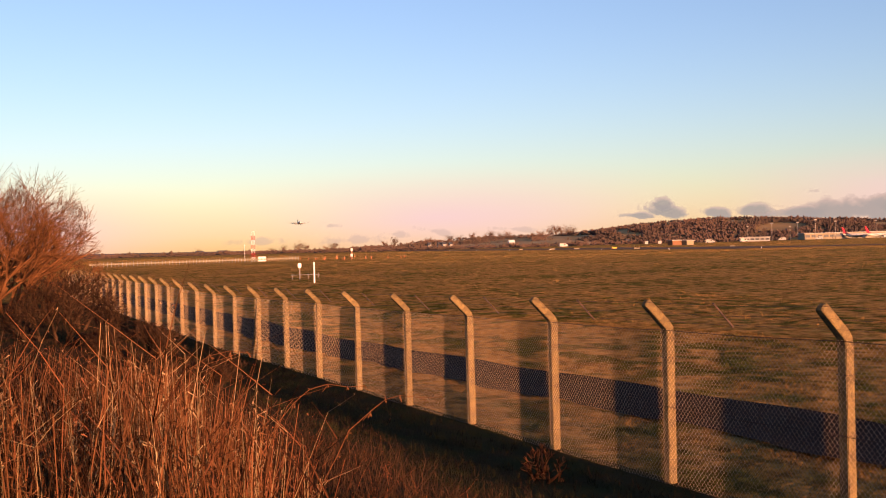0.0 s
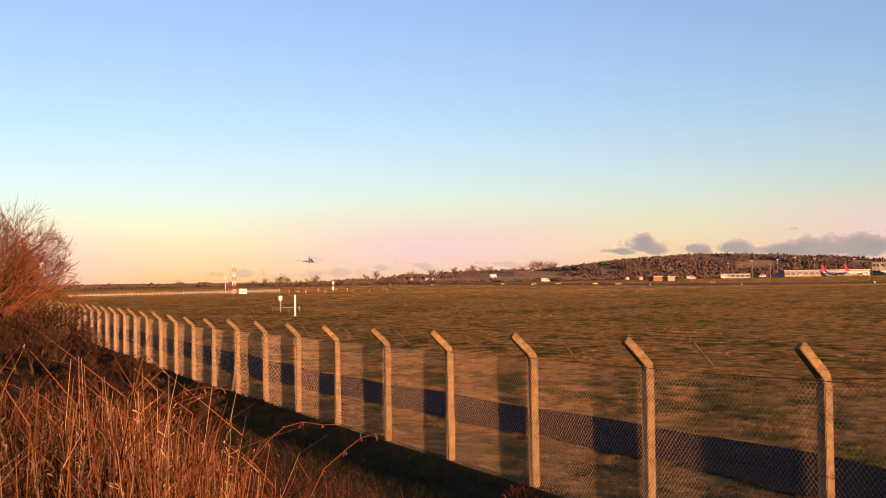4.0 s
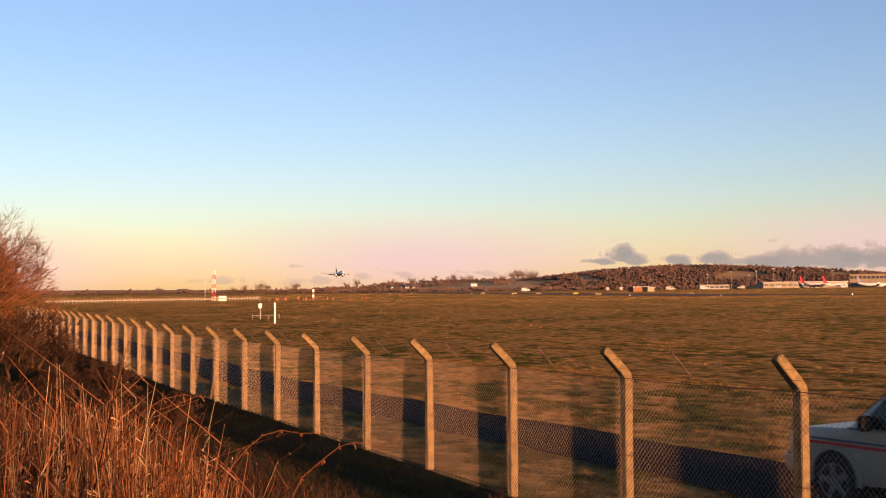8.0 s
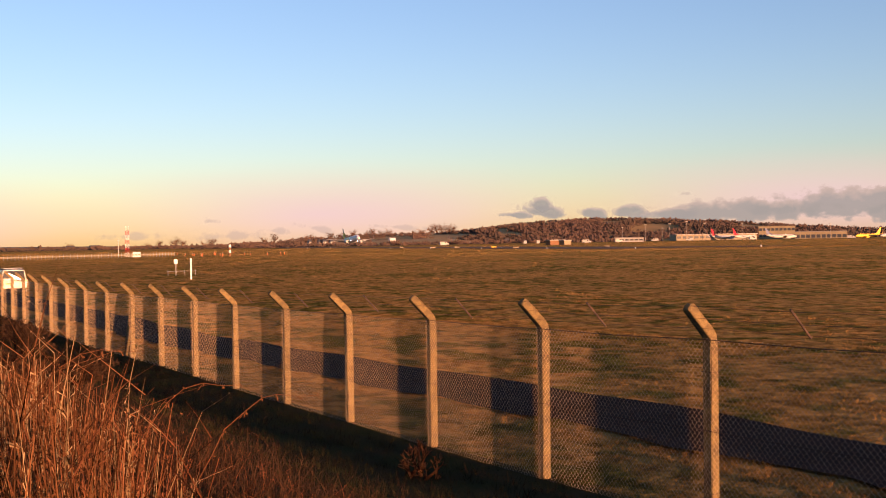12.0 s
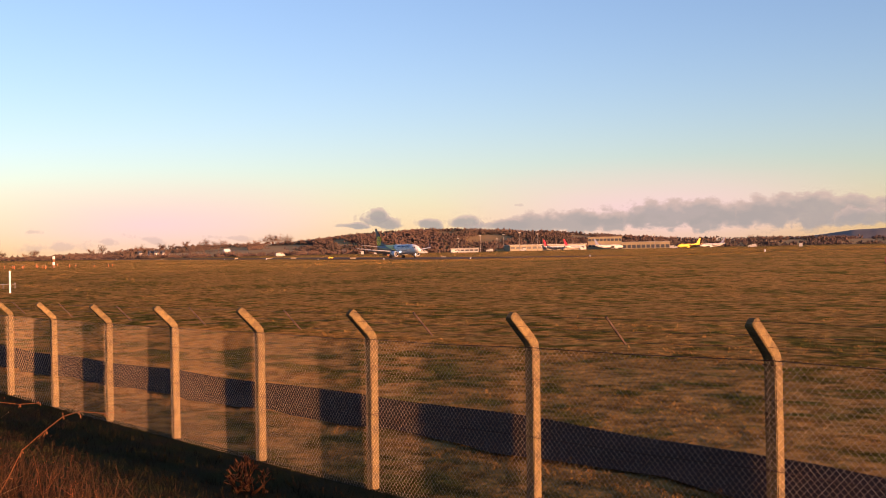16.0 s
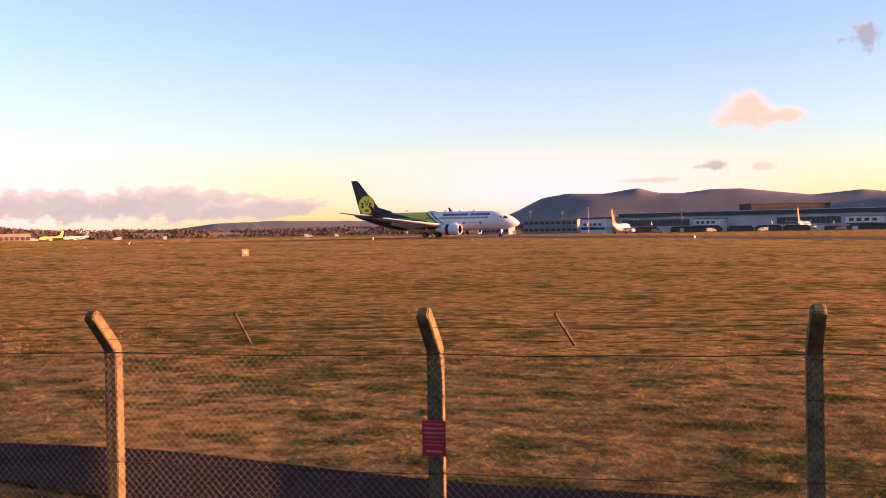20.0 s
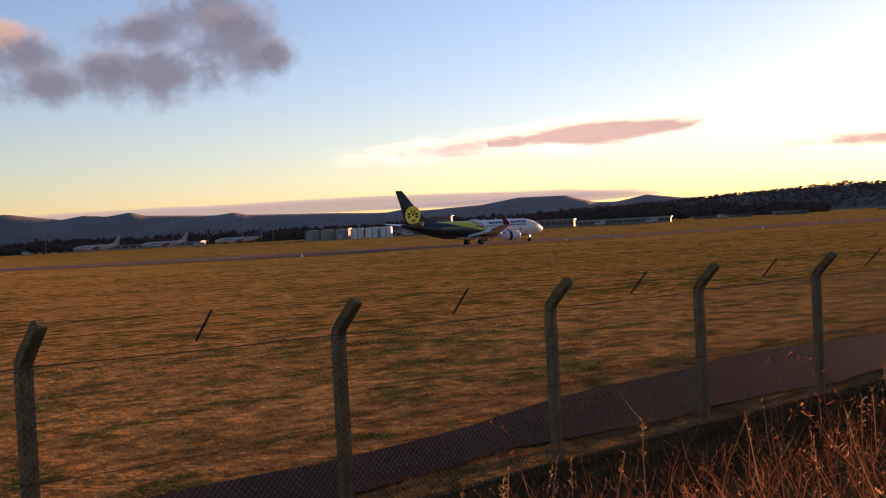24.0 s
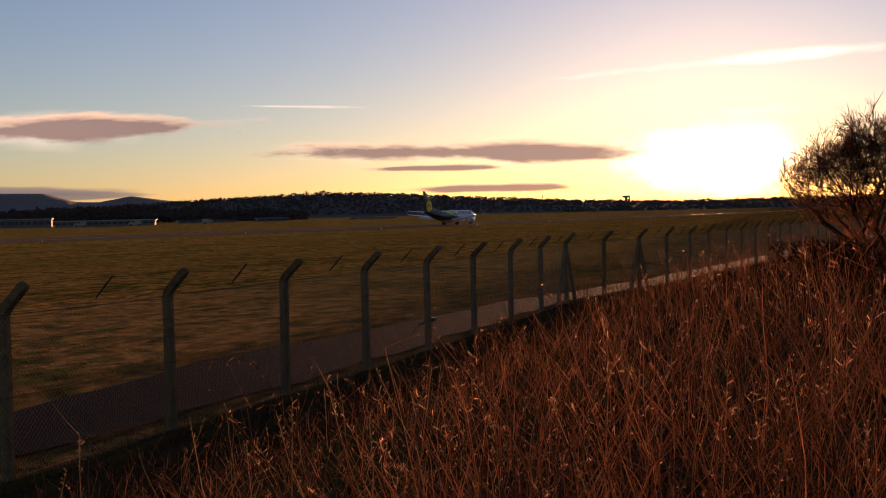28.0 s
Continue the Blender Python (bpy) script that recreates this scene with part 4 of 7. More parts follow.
    for x in (0.98, 3.86):
        for y in (-0.78, 0.78):
            w = part("wheel", tm, car, m=pose(0.95 * x, y * 0.97, 0.355))
            part("rim", rim_me, w)
            part("spoke_ring", spoke_me, w)
            wheels.append((w, 0.95 * x, y * 0.97))
    return car, wheels


patrol_car, car_wheels = build_car()


# ---- hills and far woods ----
def hill(name, label, mat, d, deep, profile, base=0.0, rough=0.06, seed=0, n_az=220, n_r=9):
    """A ridge of hills round the horizon: profile gives azimuth and the crest's height in degrees above the eye's level."""
    az = np.linspace(profile[0][0], profile[-1][0], n_az)
    order = sorted(profile)
    el = np.interp(az, [p[0] for p in order], [p[1] for p in order])
    el = np.convolve(np.pad(el, 2, mode="edge"), np.hanning(7)[1:-1] / np.hanning(7).sum(), "valid")
    wide = max(3, n_az // 12) | 1
    even = np.convolve(np.pad(el, wide // 2, mode="edge"), np.ones(wide) / wide, "valid")
    m = Mesh()
    for i, a in enumerate(az):
        for j in range(n_r):
            u = j / (n_r - 1)
            r = d + deep * (u - 0.55)
            rise = math.sin(math.pi * min(1.0, u / 0.55) / 2) ** 1.4 if u <= 0.55 else 1 - 0.5 * ((u - 0.55) / 0.45) ** 2
            sharp = smooth(u, 0.32, 0.55)           # broad even flanks below an uneven crest
            crest = d * math.tan(radians(el[i] * sharp + min(even[i], el[i] * 1.1) * (1 - sharp))) + 2.9 - base
            x, y = -math.sin(radians(a)) * r, math.cos(radians(a)) * r
            k = noise.fractal(Vector((x, y, seed * 77.0)) * (14.0 / deep), 0.9, 2.1, 4)
            z = base - 3.0 + (crest + 3.0) * rise * (1 + rough * k * (1 - 0.6 * (abs(u - 0.55) < 0.08))) 
            m.v.append((x, y, z))
    for i in range(n_az - 1):
        for j in range(n_r - 1):
            a = i * n_r + j
            m.f.append((a, a + n_r, a + n_r + 1, a + 1))
    return thing(name, label, "hill", m.done(name, mat, True), kind="structure")


HILL_A = [(7, -0.05), (4.1, 0.0), (1.35, 0.2), (-2, 0.36), (-6.6, 0.42), (-7.7, 0.48), (-10.6, 0.80), (-13.6, 0.97), (-15.7, 0.99), (-18.8, 0.86), (-21.8, 0.70), (-25, 0.44), (-28, 0.24), (-34, 0.2), (-40, 0.15), (-48, 0.3), (-56, 0.15)]
HILL_B = [(-32, 0.2), (-35, 0.42), (-36.5, 0.62), (-39.6, 0.74), (-43.9, 0.68), (-48, 0.6), (-53, 0.6), (-60, 0.3)]
HILL_C = [(-50, 0.3), (-51.5, 0.62), (-52.5, 0.95), (-54.1, 1.75), (-55.5, 1.98), (-57.4, 1.92), (-59.2, 2.2), (-60.3, 1.9), (-61.5, 1.86), (-63, 2.05), (-64.6, 2.05), (-68, 1.62), (-70.4, 1.85), (-73, 1.55), (-75, 1.68), (-78.3, 1.66), (-79.7, 1.97), (-80.8, 1.72), (-81.6, 1.92), (-85.8, 1.91), (-88.3, 1.5), (-89.4, 1.7), (-90.5, 1.58), (-91.7, 1.76), (-92.4, 1.55), (-96, 1.38), (-97, 1.5), (-97.7, 1.33), (-102.2, 1.2), (-105.1, 1.06), (-106, 1.2), (-107.1, 1.07), (-110.3, 1.2), (-112.3, 1.5), (-114.9, 1.47), (-116.3, 1.02), (-117.5, 0.97), (-119.1, 1.28), (-121, 1.0), (-128, 0.5)]
HILL_D = [(-105, 0.1), (-110, 0.25), (-115.4, 0.56), (-120, 0.75), (-123.6, 0.95), (-128.9, 1.17), (-132, 1.08), (-135.4, 0.87), (-142, 0.5), (-148, 0.32), (-155, 0.35), (-165, 0.45), (-180, 0.4), (-200, 0.2)]
hill("wooded_hill", "low winter hill of bare brown woods and fields", FIELD_HILL, 1500, 700, HILL_A, seed=1, rough=0.05, n_az=300)
hill("far_hill", "far low grey-brown hills", HILL_FAR, 4300, 900, HILL_B, seed=2)
hill("heather_hills", "distant rolling bare grey hills", HILL_FAR, 4300, 1000, HILL_C, seed=3, rough=0.0, n_az=700, n_r=17)
hill("wooded_ridge", "dark wooded ridge under the low sun", PALED_RIDGE, 2100, 800, HILL_D, seed=4, rough=0.05, n_az=400)
hill("farm_slope", "rolling straw-coloured farm fields below the woods", FIELD_HILL, 1250, 500, [(9, -0.1), (5, -0.06), (2, 0.0), (-1, 0.08), (-4, 0.17), (-6.6, 0.2), (-8, 0.05), (-10, -0.08)], seed=8, rough=0.03)
hill("far_plain", "far wooded plain behind the runway's end", WOODS, 2400, 700, [(60, 0.0), (40, 0.1), (25, 0.1), (16, 0.09), (8, 0.02), (0, 0.0), (-10, -0.05)], seed=5)
hill("rear_slope", "low farmland behind the road", FIELD_HILL, 1800, 900, [(-185, 0.3), (-220, 0.6), (-260, 0.8), (-310, 0.4)], seed=6, n_az=80)


def clump(m, p, r, rng, squash=1.0):
    """A small uneven lump of twigs: a bent octahedron."""
    k = len(m.v)
    for d in ((1, 0, 0), (-0.5, 0.87, 0), (-0.5, -0.87, 0), (0.1, 0.1, 1), (0, 0, -0.6)):
        s = r * rng.uniform(0.6, 1.3)
        m.v.append((p[0] + d[0] * s, p[1] + d[1] * s, p[2] + d[2] * s * squash))
    m.f += [(k, k + 1, k + 3), (k + 1, k + 2, k + 3), (k + 2, k, k + 3), (k + 1, k, k + 4), (k + 2, k + 1, k + 4), (k, k + 2, k + 4)]


def far_woods(name, label, bands, seed, mat):
    """Woods along the skyline as one stuff: rows of uneven crowns."""
    rng = random.Random(seed)
    m = Mesh()
    for a0, a1, d, el_pts, count, size, lift, deep in bands:
        order = sorted(el_pts)
        for _ in range(count):
            a = rng.uniform(a0, a1)
            e = float(np.interp(a, [p[0] for p in order], [p[1] for p in order]))
            dd = d * rng.uniform(0.86, 1.0)
            frac = (dd / d - 0.86) / 0.14
            z = 2.9 + d * math.tan(radians(e)) * (0.25 + 0.75 * frac) + lift + rng.uniform(-0.4, 0.5) * size
            if deep:      # standing on the hill's own slope, in woods with open fields between
                u = rng.uniform(0.06, 0.56) ** 0.8 * 0.56 ** 0.2
                if seed == 11 and 0.2 < u < 0.5 and noise.noise(Vector((a * 0.55, u * 5.0, seed))) > 0.12:
                    continue
                dd = d + deep * (u - 0.55)
                z = -3.0 + (d * math.tan(radians(e)) + 5.9) * math.sin(math.pi * min(1.0, u / 0.55) / 2) ** 1.4 + rng.uniform(-0.1, 0.6) * size
            x, y = -math.sin(radians(a)) * dd, math.cos(radians(a)) * dd
            s = size * rng.uniform(0.5, 1.2)
            for _k in range(4):
                clump(m, (x + rng.gauss(0, s * 0.45), y + rng.gauss(0, s * 0.45), z + rng.uniform(-0.5, 0.7) * s), s * rng.uniform(0.3, 0.6), rng)
    return thing(name, label, "woods", m.done(name, mat), kind="stuff")


far_woods("far_woods", "bare brown woods on the low hills", [
    (21, 4, 1300, [(21, -0.02), (8, -0.05), (4, 0.02)], 2600, 3.6, -3.2, 0), (7, -18, 1020, [(7, -0.12), (-18, -0.1)], 1100, 2.6, -1, 0),
    (5, -9, 1500, HILL_A, 2200, 3, -1, 700), (-7.5, -27, 1500, HILL_A, 7500, 3.4, 0, 700), (-26, -54, 1500, HILL_A, 3000, 3.5, 0, 700)], 11, WOODS)
far_woods("wood_belt", "dark brown woods at the foot of the hills", [(-83, -128, 1000, [(-83, 0.3), (-88, 0.5), (-92, 0.38), (-94, 0.46), (-98, 0.45), (-103, 0.42), (-108, 0.6), (-111, 0.55), (-117, 0.75), (-122, 0.6), (-128, 0.3)], 3600, 4, -3, 0)], 13, WOODS)
far_woods("ridge_woods", "dark woods along the ridge", [(-106, -165, 2100, HILL_D, 7000, 4.2, 0, 800)], 12, PALED_RIDGE)


def build_tree(h, seed, spread=0.55, twigs=260, mat=None):
    """A bare winter tree: tapered trunk, forked limbs and a haze of twigs."""
    rng = random.Random(seed)
    trunk, crown = Mesh(), Mesh()
    top = Vector((rng.uniform(-0.05, 0.05) * h, 0, h * 0.45))
    trunk.tube([(0, 0, -0.2), (0, 0, h * 0.2), top], [h * 0.035, h * 0.027, h * 0.018], 7)
    tips = []
    for k in range(9):
        a = 2 * math.pi * k / 9 + rng.uniform(-0.4, 0.4)
        z0 = h * rng.uniform(0.2, 0.45)
        r = h * spread * rng.uniform(0.4, 1.0)
        tip = Vector((r * math.cos(a), r * math.sin(a), h * rng.uniform(0.55, 1.0) - 0.3 * r * 0.4))
        mid = Vector((tip.x * 0.45, tip.y * 0.45, z0 + (tip.z - z0) * 0.6))
        trunk.tube([(0, 0, z0), mid, tip], [h * 0.016, h * 0.010, h * 0.003], 5)
        tips += [mid, tip, (mid + tip) / 2]
    for _ in range(twigs):
        b = rng.choice(tips)
        p = b + Vector((rng.gauss(0, 1), rng.gauss(0, 1), rng.gauss(0.2, 0.8))) * h * 0.12
        q = p + Vector((rng.gauss(0, 1), rng.gauss(0, 1), rng.gauss(0.5, 0.7))) * h * 0.07
        w = h * 0.004
        crown.add([b * 0.6 + p * 0.4 + Vector((w, 0, 0)), p + Vector((0, w, 0)), q, p - Vector((w, w, 0))], [(0, 1, 3), (1, 2, 3), (0, 3, 1)])
        clump(crown, p, h * 0.028, rng)
    return trunk.done("trunk", mat or TWIG, True), crown.done("crown", mat or TWIG)


def place_trees():
    rng = random.Random(21)
    kinds = [build_tree(11, 100 + k, rng.uniform(0.4, 0.6)) for k in range(5)]
    spots = [(-0.4, 1.0), (-0.9, 0.8), (-1.6, 1.0), (-2.3, 0.8), (-2.6, 1.1), (-3.1, 0.9), (-3.5, 1.0), (-4.9, 0.7), (-5.3, 1.0), (-5.8, 1.25), (-6.1, 1.35), (-6.4, 1.3), (-6.8, 1.3), (-7.0, 1.0), (2.6, 1.1), (3.2, 0.9), (5.9, 1.2), (6.3, 0.8), (7.4, 1.1), (7.8, 1.3), (0.8, 0.9),
             (-4.2, 0.6), (8.6, 0.9), (9.2, 0.8), (11.8, 0.7), (13.0, 0.8), (-27.6, 0.8), (-29, 0.7), (-31.5, 0.8), (-33, 0.7), (-128.2, 0.9), (-129.0, 1.1), (-134.6, 0.8), (-138.7, 0.9), (-139.4, 1.0), (-140.1, 0.8), (-125.0, 0.8)]
    for az, s in spots:
        t, c = rng.choice(kinds)
        far = az < -100
        d = 2085 if far else 1470
        order = sorted(HILL_D if far else HILL_A)
        e = float(np.interp(az, [p[0] for p in order], [p[1] for p in order]))
        z = 2.9 + d * math.tan(radians(max(e, -0.1))) - 3
        ob = thing("tree", "bare winter tree standing on the skyline", "tree", None, polar_m(az, d, z, rng.uniform(0, 360), s * 1.15), "trees on the skyline")
        part("trunk", t, ob)
        part("crown", c, ob)


def polar_m(az, d, z, turn=0.0, scale=1.0):
    p = polar(az, d, z)
    return Matrix.Translation(p) @ pose(0, 0, 0, 0, 0, turn) @ Matrix.Scale(scale, 4)


place_trees()


# ---- clouds: far flat veils ----
def cloud_material(name, body, rim, power, soft=0.25, grain=5.0, dense=0.9, ragged=1.5, long=1.0):
    m = bpy.data.materials.new(name)
    m.use_nodes = True
    n, l = m.node_tree.nodes, m.node_tree.links
    n.remove(n["Principled BSDF"])
    co, info = n.new("ShaderNodeTexCoord"), n.new("ShaderNodeObjectInfo")
    sep = n.new("ShaderNodeSeparateXYZ")
    l.new(co.outputs["Generated"], sep.inputs[0])

    def calc(op, a, b_=0.0, c=0.0):
        t = n.new("ShaderNodeMath")
        t.operation = op
        for i, v in enumerate((a, b_, c)):
            if isinstance(v, (int, float)):
                t.inputs[i].default_value = v
            else:
                l.new(v, t.inputs[i])
        return t.outputs[0]

    tex = n.new("ShaderNodeTexNoise")
    tex.noise_dimensions = "4D"
    tex.inputs["Scale"].default_value, tex.inputs["Detail"].default_value, tex.inputs["Roughness"].default_value = grain / 300.0, 6, 0.55
    draw = n.new("ShaderNodeMapping")
    draw.inputs["Scale"].default_value = (1 / long, 1, 1)
    l.new(co.outputs["Object"], draw.inputs["Vector"])
    l.new(draw.outputs[0], tex.inputs["Vector"])
    l.new(calc("MULTIPLY", info.outputs["Random"], 40.0), tex.inputs["W"])
    x = calc("MULTIPLY_ADD", sep.outputs["X"], 2.0, -1.0)
    z = calc("MULTIPLY_ADD", sep.outputs["Z"], 2.0, -1.0)
    r = calc("SQRT", calc("ADD", calc("MULTIPLY", x, x), calc("MULTIPLY", z, z)))
    curl = n.new("ShaderNodeTexNoise")
    curl.noise_dimensions = "4D"
    curl.inputs["Scale"].default_value, curl.inputs["Detail"].default_value, curl.inputs["Roughness"].default_value = grain / 70.0, 5, 0.6
    l.new(draw.outputs[0], curl.inputs["Vector"])
    l.new(calc("MULTIPLY", info.outputs["Random"], 70.0), curl.inputs["W"])
    rough_edge = calc("ADD", calc("MULTIPLY_ADD", tex.outputs["Fac"], ragged, -ragged / 2), calc("MULTIPLY_ADD", curl.outputs["Fac"], ragged * 0.2, -ragged * 0.1))
    depth = calc("ADD", calc("SUBTRACT", 0.86, r), rough_edge)
    ramp_ = n.new("ShaderNodeMapRange")
    ramp_.interpolation_type = "SMOOTHSTEP"
    ramp_.inputs["From Min"].default_value, ramp_.inputs["From Max"].default_value = 0.0, soft
    ramp_.inputs["To Max"].default_value = dense
    l.new(depth, ramp_.inputs["Value"])
    inner = n.new("ShaderNodeMapRange")
    inner.inputs["From Min"].default_value, inner.inputs["From Max"].default_value = 0.0, 0.42
    l.new(calc("ADD", depth, calc("MULTIPLY", z, -0.40)), inner.inputs["Value"])
    mix = n.new("ShaderNodeMix")
    mix.data_type = "RGBA"
    l.new(inner.outputs[0], mix.inputs["Factor"])
    mix.inputs["A"].default_value, mix.inputs["B"].default_value = (*rim, 1), (*body, 1)
    em, tr, ms = n.new("ShaderNodeEmission"), n.new("ShaderNodeBsdfTransparent"), n.new("ShaderNodeMixShader")
    em.inputs["Strength"].default_value = power
    l.new(mix.outputs["Result"], em.inputs["Color"])
    l.new(ramp_.outputs[0], ms.inputs["Fac"])
    l.new(tr.outputs[0], ms.inputs[1])
    l.new(em.outputs[0], ms.inputs[2])
    l.new(ms.outputs[0], n["Material Output"].inputs["Surface"])
    return m


veils = []


def cloud(label, az, el, w, h, mat, tilt=0.0):
    """A veil w by h degrees across, square to the eye, far beyond the hills."""
    d = 4780.0 - 4.0 * len(veils)
    veils.append(label)
    W, H = d * math.tan(radians(w / 2)), d * math.tan(radians(h / 2))
    me = Mesh().add([(-W, 0, -H), (W, 0, -H), (W, 0, H), (-W, 0, H)], [(0, 1, 2, 3)]).done("cloud", mat)
    c = d * math.cos(radians(el))
    p = polar(az, c, 2.9 + d * math.sin(radians(el)))
    ob = thing("cloud", label, "cloud", me, Matrix.Translation(p) @ pose(0, 0, 0, 0, 0, az) @ pose(0, 0, 0, el) @ pose(0, 0, 0, 0, tilt, 0), "clouds in the evening sky", kind="structure")
    ob.visible_shadow = False
    return ob


CLOUD_P = 0.71
MAUVE = cloud_material("mauve_cloud", (0.155, 0.152, 0.118), (0.25, 0.205, 0.145), CLOUD_P, soft=0.28, grain=4.5, ragged=1.7)
BANK = cloud_material("bank_cloud", (0.162, 0.155, 0.12), (0.235, 0.192, 0.138), CLOUD_P, soft=0.28, grain=4.5, ragged=1.7, long=1.5)
PINK = cloud_material("pink_cloud", (0.31, 0.205, 0.13), (0.34, 0.255, 0.17), CLOUD_P * 0.95, soft=0.55, grain=3.2, ragged=1.1)
SLATE = cloud_material("slate_cloud", (0.092, 0.097, 0.102), (0.175, 0.172, 0.16), CLOUD_P, soft=0.7, grain=2.2, ragged=1.1)
BRASS = cloud_material("brass_cloud", (0.175, 0.118, 0.088), (0.66, 0.44, 0.24), 1.16, soft=0.42, grain=3.0, dense=0.9, ragged=1.5, long=4.5)
HAZE = cloud_material("peach_haze", (0.36, 0.265, 0.245), (0.36, 0.265, 0.245), CLOUD_P, soft=0.95, grain=1, dense=0.80, ragged=0.25, long=6)
BAND = cloud_material("mauve_haze", (0.19, 0.165, 0.14), (0.25, 0.205, 0.165), CLOUD_P, soft=0.25, grain=3, dense=0.85, ragged=0.5, long=6)
WISP = cloud_material("thin_slate_cloud", (0.11, 0.11, 0.09), (0.17, 0.16, 0.125), CLOUD_P, soft=0.6, grain=4, dense=0.75, ragged=2.6)
FAINT = cloud_material("faint_cloud", (0.20, 0.165, 0.13), (0.26, 0.2, 0.145), CLOUD_P, soft=0.7, grain=5, dense=0.4, ragged=2.6)
GLOW = cloud_material("bright_cloud", (0.9, 0.75, 0.5), (0.8, 0.6, 0.35), 1.12, soft=0.9, grain=2.5, dense=0.4, ragged=1.6, long=4)
STREAK = cloud_material("white_streak", (0.9, 0.72, 0.48), (0.8, 0.6, 0.38), 1.42, soft=0.7, grain=3, dense=0.55, ragged=1.9, long=6)
# the sun's aureole painted as a glowing veil
SUN_GLARE = cloud_material("sun_glare_veil", (1.0, 0.86, 0.58), (1.0, 0.78, 0.42), 3.75, soft=0.95, grain=3, dense=0.7, ragged=0.9, long=2.5)

# glowing veils added to turn the low sky peach
for az, el, w, h in ((24, 1.2, 36, 7), (0, 1.6, 40, 7.5), (-26, 1.8, 40, 7.5), (-54, 2.2, 40, 7)):
    cloud("peach-coloured evening haze painted over the horizon", az, el, w, h, HAZE)
for az, el, w, h in ((-100, 1.6, 46, 1.0), (-112, 1.35, 20, 0.7)):
    cloud("long low mauve cloud bank over the hills", az, el, w, h, BAND)
for az, el, w, h, mat, tilt in (
        (-11.8, 1.6, 3.3, 0.9, MAUVE, 8), (-11.6, 1.95, 1.9, 1.0, MAUVE, 8), (-10.4, 1.4, 2.4, 0.45, MAUVE, 4), (-14.4, 1.45, 2.3, 0.8, MAUVE, 8), (-16.3, 1.5, 2.6, 1.0, MAUVE, 0), (-18.4, 1.3, 4.5, 0.8, BANK, 0),
        (-22, 1.35, 11, 1.7, BANK, 1), (-28.5, 1.6, 13, 2.2, BANK, 2), (-34, 1.7, 12, 2.4, BANK, 0), (-38.5, 1.35, 10, 1.5, BANK, -2), (-19.3, 2.35, 0.8, 0.25, FAINT, 0),
        (6.0, 1.3, 1.2, 0.35, FAINT, 0), (10.2, 0.55, 4, 0.6, FAINT, 0), (2.6, 0.75, 2.2, 0.5, FAINT, 6), (0.4, 0.85, 3.2, 0.5, FAINT, 12), (5.0, 0.5, 5, 0.7, FAINT, 0), (-4.0, 0.85, 4.0, 0.4, FAINT, 4)):
    cloud("small grey-mauve evening cloud with pink edges", az, el, w, h, mat, tilt)
for az, el, w, h in ((-64.9, 5.75, 5.4, 1.9), (-64.6, 6.3, 3.4, 2.3), (-66.6, 5.75, 3.6, 1.2)):
    cloud("pink sunlit cumulus cloud", az, el, w, h, PINK)
for az, el, w, h, mat in ((-70.4, 9.45, 2.6, 2.0, WISP), (-63.0, 3.3, 2.2, 0.7, MAUVE), (-65.5, 3.2, 2.0, 0.8, PINK), (-83.2, 7.1, 2.3, 2.2, SLATE), (-81.0, 5.95, 3.4, 1.2, WISP), (-84.4, 6.2, 0.9, 0.6, WISP),
                          (-85.5, 10.8, 6.4, 2.2, PINK), (-86.7, 9.7, 6.4, 3.4, SLATE), (-87.6, 8.3, 6.0, 3.0, SLATE), (-90.6, 9.3, 4.6, 2.4, SLATE), (-92.8, 8.8, 11.5, 4.4, SLATE), (-92.4, 11.0, 6.6, 2.6, SLATE),
                          (-96.0, 11.8, 9.0, 4.0, SLATE), (-97.6, 10.4, 7.4, 5.4, SLATE), (-99.2, 9.6, 4.0, 2.8, SLATE),
                          (-78, 3.45, 10, 0.8, FAINT), (-60, 2.6, 5, 0.5, PINK)):
    k = 1.14 if mat == SLATE else 1.0
    cloud("slate-grey drifting cloud", az, el, w * k, h * k, mat)
# some bright veils here paint the sun's glare and the clouds' halos
for az, el, w, h, mat, tilt in ((-112.6, 4.55, 27, 2.6, GLOW, -2), (-137.8, 3.25, 28, 2.3, GLOW, 2), (-114.6, 4.7, 26, 1.9, BRASS, -2), (-138.0, 3.3, 31, 1.6, BRASS, 2), (-134, 2.5, 12, 0.5, BRASS, 0), (-137, 1.35, 15, 0.7, BRASS, 0), (-149.5, 3.2, 10, 1.2, GLOW, 0),
                                (-151, 7.6, 22, 0.9, STREAK, -2), (-149.8, 2.6, 14, 5.6, SUN_GLARE, 0), (-149.6, 2.2, 6, 3.4, SUN_GLARE, 0), (-127, 5.9, 11, 0.22, GLOW, 1), (-151, 5.0, 9, 1.0, GLOW, 0)):
    cloud("long brass-edged cloud and painted glow near the low sun", az, el, w, h, mat, tilt)


# ---- near vegetation ----
def stuff_mesh(name, verts, tris, mat):
    me = bpy.data.meshes.new(name)
    me.vertices.add(len(verts))
    me.vertices.foreach_set("co", np.asarray(verts, np.float32).ravel())
    me.loops.add(len(tris) * 3)
    me.polygons.add(len(tris))
    me.loops.foreach_set("vertex_index", np.asarray(tris, np.int32).ravel())
    me.polygons.foreach_set("loop_start", np.arange(0, len(tris) * 3, 3, dtype=np.int32))
    me.materials.append(mat)
    me.update(calc_edges=True)
    return me


